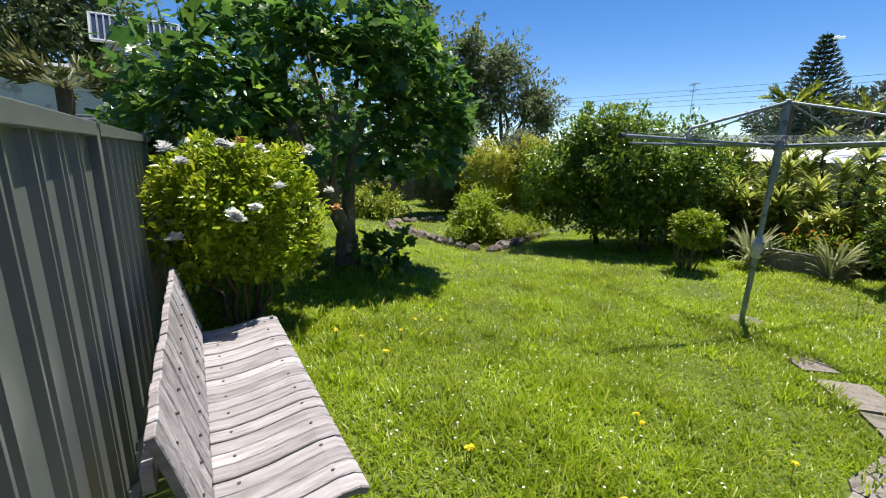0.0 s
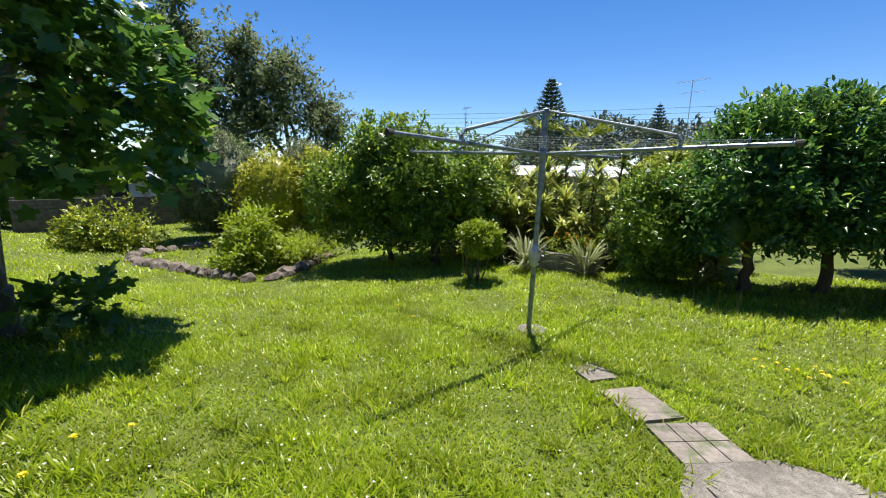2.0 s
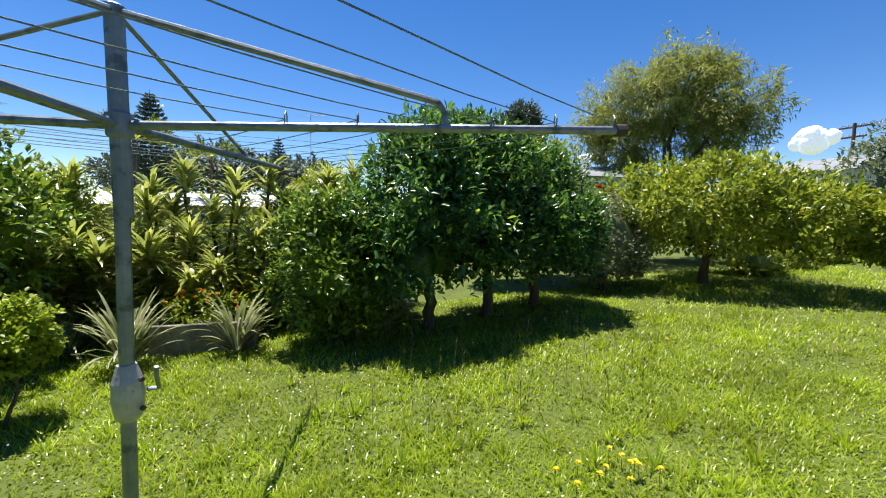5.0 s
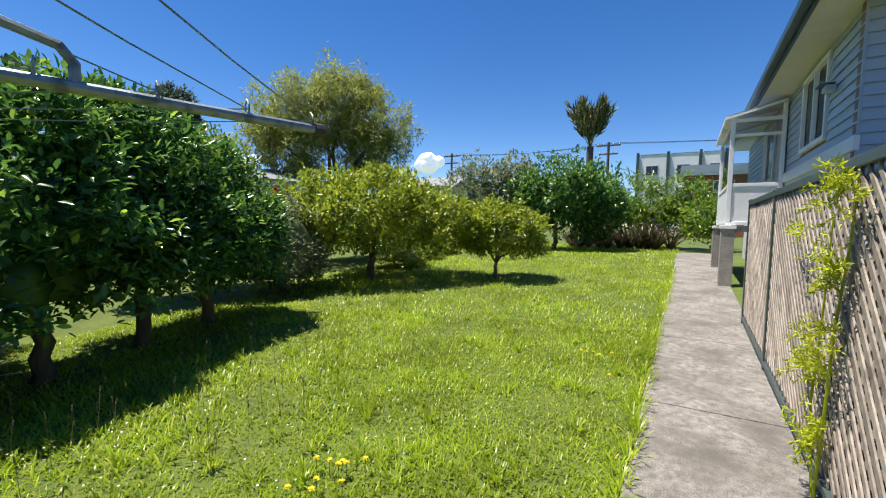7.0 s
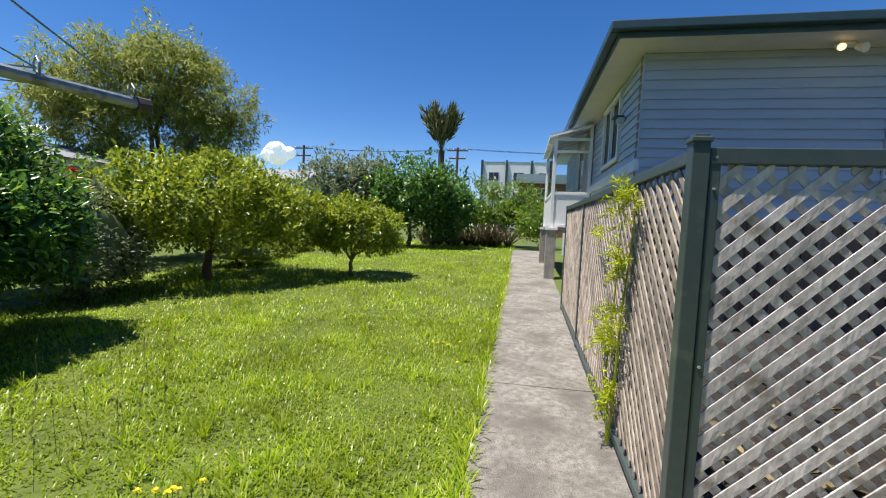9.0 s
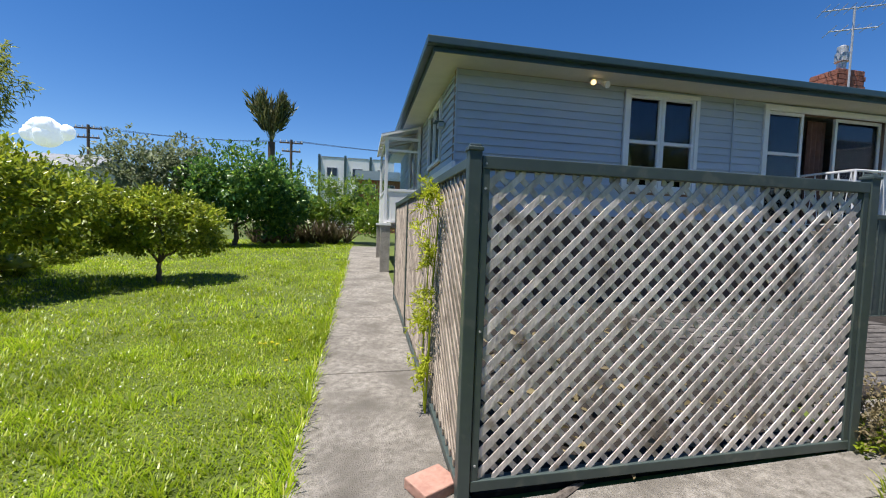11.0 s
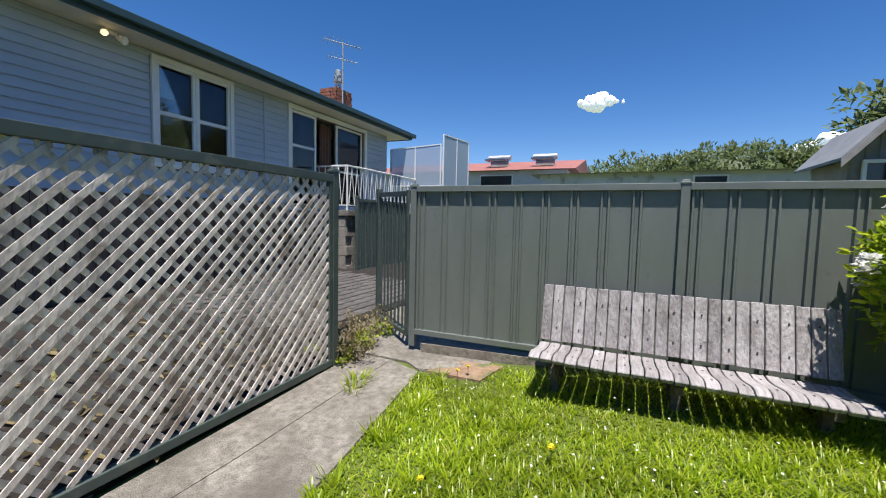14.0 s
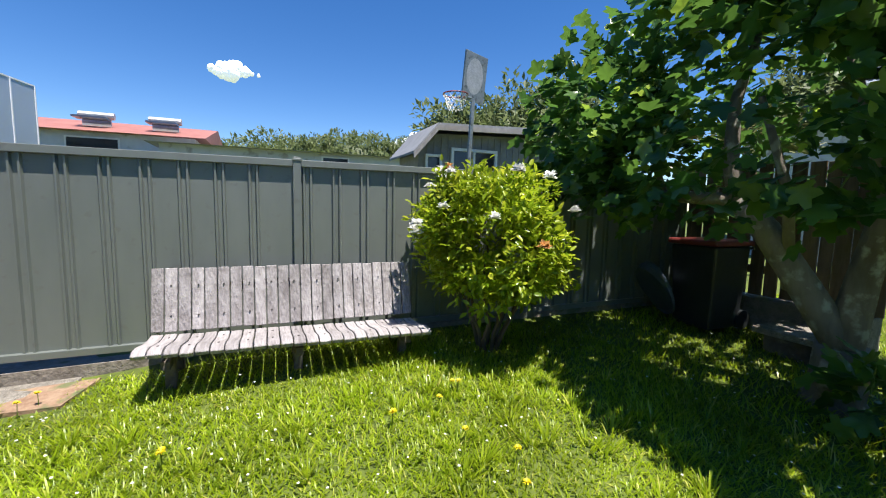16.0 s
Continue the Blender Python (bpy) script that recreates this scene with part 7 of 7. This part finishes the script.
def hoop():
    th = thing("basketball_hoop", "basketball hoop with a grey backboard on a steel pole", "basketball hoop", -6.73, 5.95, 0.0)
    part("pole", tube_bm([(-6.73, 5.95, 0.0), (-6.76, 5.97, 2.4), (-6.72, 6.0, 3.35)], 0.045, 8), M_GALV, th)
    bm = box_bm(-0.32, 0.32, -0.02, 0.02, -0.42, 0.42, 0.008)
    bmesh.ops.transform(bm, matrix=Matrix.Translation((-6.68, 6.0, 3.72)) @ Matrix.Rotation(radians(115), 4, "Z") @ Matrix.Rotation(radians(6), 4, "X"), verts=bm.verts[:])
    board = part("backboard", bm, M_GALV, th, "grey acrylic backboard")
    bm = bmesh.new()
    bmesh.ops.create_circle(bm, cap_ends=True, segments=28, radius=0.24)
    bmesh.ops.transform(bm, matrix=Matrix.Translation((-6.65, 5.99, 3.74)) @ Matrix.Rotation(radians(115), 4, "Z") @ Matrix.Rotation(radians(96), 4, "X") @ Matrix.Diagonal((1, 1.3, 1, 1)), verts=bm.verts[:])
    hang(part("board_mark", bm, M_ALLOY), board)
    ring = [(-6.47 + 0.22 * math.cos(a), 5.53 + 0.22 * math.sin(a), 3.33) for a in np.linspace(0, 6.283, 20)]
    part("rim", tube_bm(ring, 0.012, 6, cap=False), M_REDLID, th, "red steel rim")
    part("bracket", tube_bm([(-6.66, 5.93, 3.36), (-6.54, 5.75, 3.33)], 0.02, 6), M_GALV, th)
    net = bmesh.new()
    for k in range(12):
        a, b = 2 * math.pi * k / 12, 2 * math.pi * (k + 1) / 12
        for s0, s1 in ((a, b), (b, a)):
            tube_bm([(-6.47 + 0.22 * math.cos(s0), 5.53 + 0.22 * math.sin(s0), 3.32), (-6.47 + 0.17 * math.cos(s1), 5.53 + 0.17 * math.sin(s1), 3.2), (-6.47 + 0.13 * math.cos(s0), 5.53 + 0.13 * math.sin(s0), 3.06)], 0.006, 4, net)
    part("net", net, L_WHITE, th, "white and red cord net")


hoop()

# neighbours beyond the thicket and along the side
gable_house("neighbour_house", "white-roofed low house beyond the thicket", 13.2, 18, 3.0, 9.5, -0.5, 1.5, 1.9, M_GARAGE, M_PLASTER, "y", [("x", 13.16, 13.21, 4.0, 5.0, 0.6, 1.3)])
gable_house("neighbour_house", "grey-roofed low house beyond the thicket", 12.6, 17, -3.4, 2.6, -0.5, 1.5, 2.1, M_GARAGE, M_GREYROOF, "y")
gable_house("neighbour_house", "pale two-storey house behind the willow", 17, 24, -13.5, -8.5, 0, 3.2, 4.1, M_PLASTER, M_GREYROOF, "y", [("x", 16.96, 17.01, -11.5, -10.0, 2.3, 3.0)])
gable_house("neighbour_house", "far house with a brown roof", 19, 26, -36, -31, 0, 4.7, 5.8, M_PLASTER, M_GREYROOF, "x", [("y", 21, 22.5, -31.01, -30.96, 3.4, 4.4)])
gable_house("neighbour_house", "house with a roof-mounted solar panel beyond the fern", -6.5, -2.0, 13.6, 18.5, 0, 3.3, 3.75, M_PLASTER, M_GREYROOF, "x")
pan = thing("rooftop_collector", "framed blue solar panel tilted on the neighbour's roof", "solar panel", -3.3, 13.9, 3.8)
bm = box_bm(-1.0, 0.75, -0.03, 0.03, -0.32, 0.32)
bmesh.ops.transform(bm, matrix=Matrix.Translation((-3.4, 13.75, 4.3)) @ Matrix.Rotation(radians(-22), 4, "X"), verts=bm.verts[:])
part("panel", bm, M_SOLAR, pan)
for k in range(15):
    bm = box_bm(-1.0 + k * 0.122, -0.965 + k * 0.122, -0.045, -0.031, -0.32, 0.32)
    bmesh.ops.transform(bm, matrix=Matrix.Translation((-3.4, 13.75, 4.3)) @ Matrix.Rotation(radians(-22), 4, "X"), verts=bm.verts[:])
    part("tube", bm, M_ALLOY, pan)
bm = frame_bm(-1.03, 0.78, -0.35, 0.35, 0.04, -0.05, 0.04)
bmesh.ops.transform(bm, matrix=Matrix.Translation((-3.4, 13.75, 4.3)) @ Matrix.Rotation(radians(-22), 4, "X"), verts=bm.verts[:])
part("frame", bm, M_WHITE, pan)
part("stand", box_bm(-4.2, -2.8, 13.72, 13.8, 3.2, 4.1), M_ALLOY, pan)

# solid near-black walls stand in for the deep shade inside the open shed
shed = gable_house("garden_shed", "garden shed with its shaded open front coloured near-black and a pale panel", 4.4, 7.4, 19.0, 21.5, -0.9, 1.0, 1.5, M_BIN_AND_SHADE, M_GREYROOF, "x", [])


part("pale_panel", box_bm(4.98, 5.95, 18.94, 18.998, 0.18, 0.92, 0.01), M_PLASTER, shed, "pale panel in the shed front")
part("panel_post", box_bm(6.02, 6.16, 18.94, 18.998, 0.1, 0.92, 0.01), M_PLASTER, shed)
low_wall = thing("plank_wall", "low weathered plank wall in front of the dark shed", "garden wall", 4.0, 18.0, -0.8)
for k in range(4):
    part("plank", box_bm(1.6, 6.2, 17.95, 17.99, -0.72 + 0.29 * k, -0.445 + 0.29 * k, 0.006), M_DRIFT, low_wall)
for x in (1.7, 3.9, 6.1):
    part("post", box_bm(x - 0.05, x + 0.05, 17.992, 18.08, -0.9, 0.5, 0.006), M_DRIFT, low_wall)


def apartments():
    th = thing("apartment_building", "white terraced apartment block with dark dividing walls", "apartment building", 1.7, -60.0, 0)
    for k in range(3):
        x0 = -3.6 + k * 3.5
        part("wall", box_bm(x0 - 0.12, x0 + 3.04, -64, -58.2, 0, 10.6), M_WHITE, th)
        part("dividing_wall", box_bm(x0 + 3.05, x0 + 3.35, -64, -57.9, 0, 10.9), M_FASCIA, th)
        part("parapet", box_bm(x0 - 0.03, x0 + 2.88, -58.6, -58.15, 10.6, 10.68), M_GREYROOF, th)
        for z in (8.0, 5.2, 2.4):
            w = part("window", box_bm(x0 + 0.8, x0 + 2.2, -58.19, -58.12, z, z + 1.2), M_GREYROOF, th)
            hang(part("pane", box_bm(x0 + 0.87, x0 + 1.46, -58.119, -58.10, z + 0.08, z + 1.12), M_DARKWIN), w)
            hang(part("pane", box_bm(x0 + 1.54, x0 + 2.13, -58.119, -58.10, z + 0.08, z + 1.12), M_DARKWIN), w)


apartments()
gable_house("neighbour_house", "dark-roofed brick house beyond the end hedge", -4.5, 1.0, -43, -38, 0, 5.6, 6.8, M_REDBRICK, M_ROOF, "x", [("y", -2.4, -1.0, -38.01, -37.96, 4.2, 5.2), ("y", -0.6, 0.5, -38.01, -37.96, 4.2, 5.2)])


def power_pole(x, y, h, label):
    th = thing("power_pole", label, "power pole", x, y, 0)
    part("pole", tube_bm([(x, y, 0), (x, y, h)], [0.16, 0.11], 8), M_DARKBARK, th)
    for z, L in ((h - 0.35, 1.0), (h - 1.1, 0.8)):
        arm = part("crossarm", box_bm(x - L, x + L, y - 0.06, y + 0.06, z, z + 0.12), M_DARKBARK, th)
        for s in (-0.9, -0.4, 0.4, 0.9):
            hang(part("insulator", tube_bm([(x + s * L, y, z + 0.12), (x + s * L, y, z + 0.3)], 0.05, 6), M_WHITE), arm)


power_pole(22.8, -37.4, 8.8, "distant wooden power pole with crossarms")
power_pole(7.0, -37.7, 8.8, "distant wooden power pole with crossarms")
lines = thing("power_lines", "thin overhead power lines between the poles", "power line", 15, -37.5, 8.0)
for k, (dx, dz) in enumerate(((-0.9, -0.05), (0.0, -0.05), (0.9, -0.05))):
    pts = [(22.8 + dx + (7.0 - 22.8) * f, -37.4 - 0.3 * f, 8.75 + dz - 1.6 * f * (1 - f)) for f in np.linspace(0, 1, 9)]
    part("wire", tube_bm(pts, 0.014, 4), M_BOLT, lines)
    pts = [(7.0 + dx + (-25 - 7.0) * f, -37.7 - 1 * f, 8.75 + dz - 1.8 * f * (1 - f)) for f in np.linspace(0, 1, 9)]
    part("wire", tube_bm(pts, 0.014, 4), M_BOLT, lines)
power_pole(26.0, 33.0, 8.5, "distant wooden power pole beyond the gardens")
lines2 = thing("power_lines", "thin overhead power lines across the eastern sky", "power line", 30, 10, 7.0)
for k in range(4):
    pts = [(26 + 8 * f, 33 - 50 * f, 6.6 - 0.35 * k - 2.0 * f * (1 - f)) for f in np.linspace(0, 1, 9)]
    part("wire", tube_bm(pts, 0.012, 4), M_BOLT, lines2)


def cloud(x, y, z, w, h, n, label):
    bm = bmesh.new()
    own = np.random.default_rng(int(abs(x) + abs(y)))
    side = Vector((-y, x, 0)).normalized()
    for i in range(n * 2):
        f = float(np.clip(own.normal(scale=0.2), -0.5, 0.5))
        r = h * 0.36 * (1.0 - 1.5 * abs(f)) * own.uniform(0.45, 1.0)
        c = Vector((x, y, z)) + side * f * w + Vector((0, 0, own.uniform(-0.12, 0.3) * h * (1 - 1.6 * abs(f))))
        me = bmesh.new()
        bmesh.ops.create_icosphere(me, subdivisions=3, radius=r, matrix=Matrix.Translation(c))
        for v in me.verts:
            d = (v.co - c)
            v.co = c + d * (1 + 0.2 * noise.noise(v.co / (r * 0.8)) + 0.12 * noise.noise(v.co / (r * 0.2)))
        tmp = bpy.data.meshes.new("tmp")
        me.to_mesh(tmp)
        me.free()
        bm.from_mesh(tmp)
        bpy.data.meshes.remove(tmp)
    tagged(part("cloud", bm, M_CLOUD, smooth=True), label, "cloud", kind="structure")


cloud(-299, -17, 81.5, 32, 14, 22, "small white cumulus cloud in a blue sky")
cloud(-282, 105, 44, 40, 20, 12, "white cumulus cloud low over the trees")
cloud(162, -251, 42, 28, 18, 10, "white cumulus cloud low over the houses")
cloud(246, -171, 38, 26, 12, 8, "white cumulus cloud low over the houses")
cloud(290, 95, 62, 9, 3, 4, "faint wisp of white cloud")
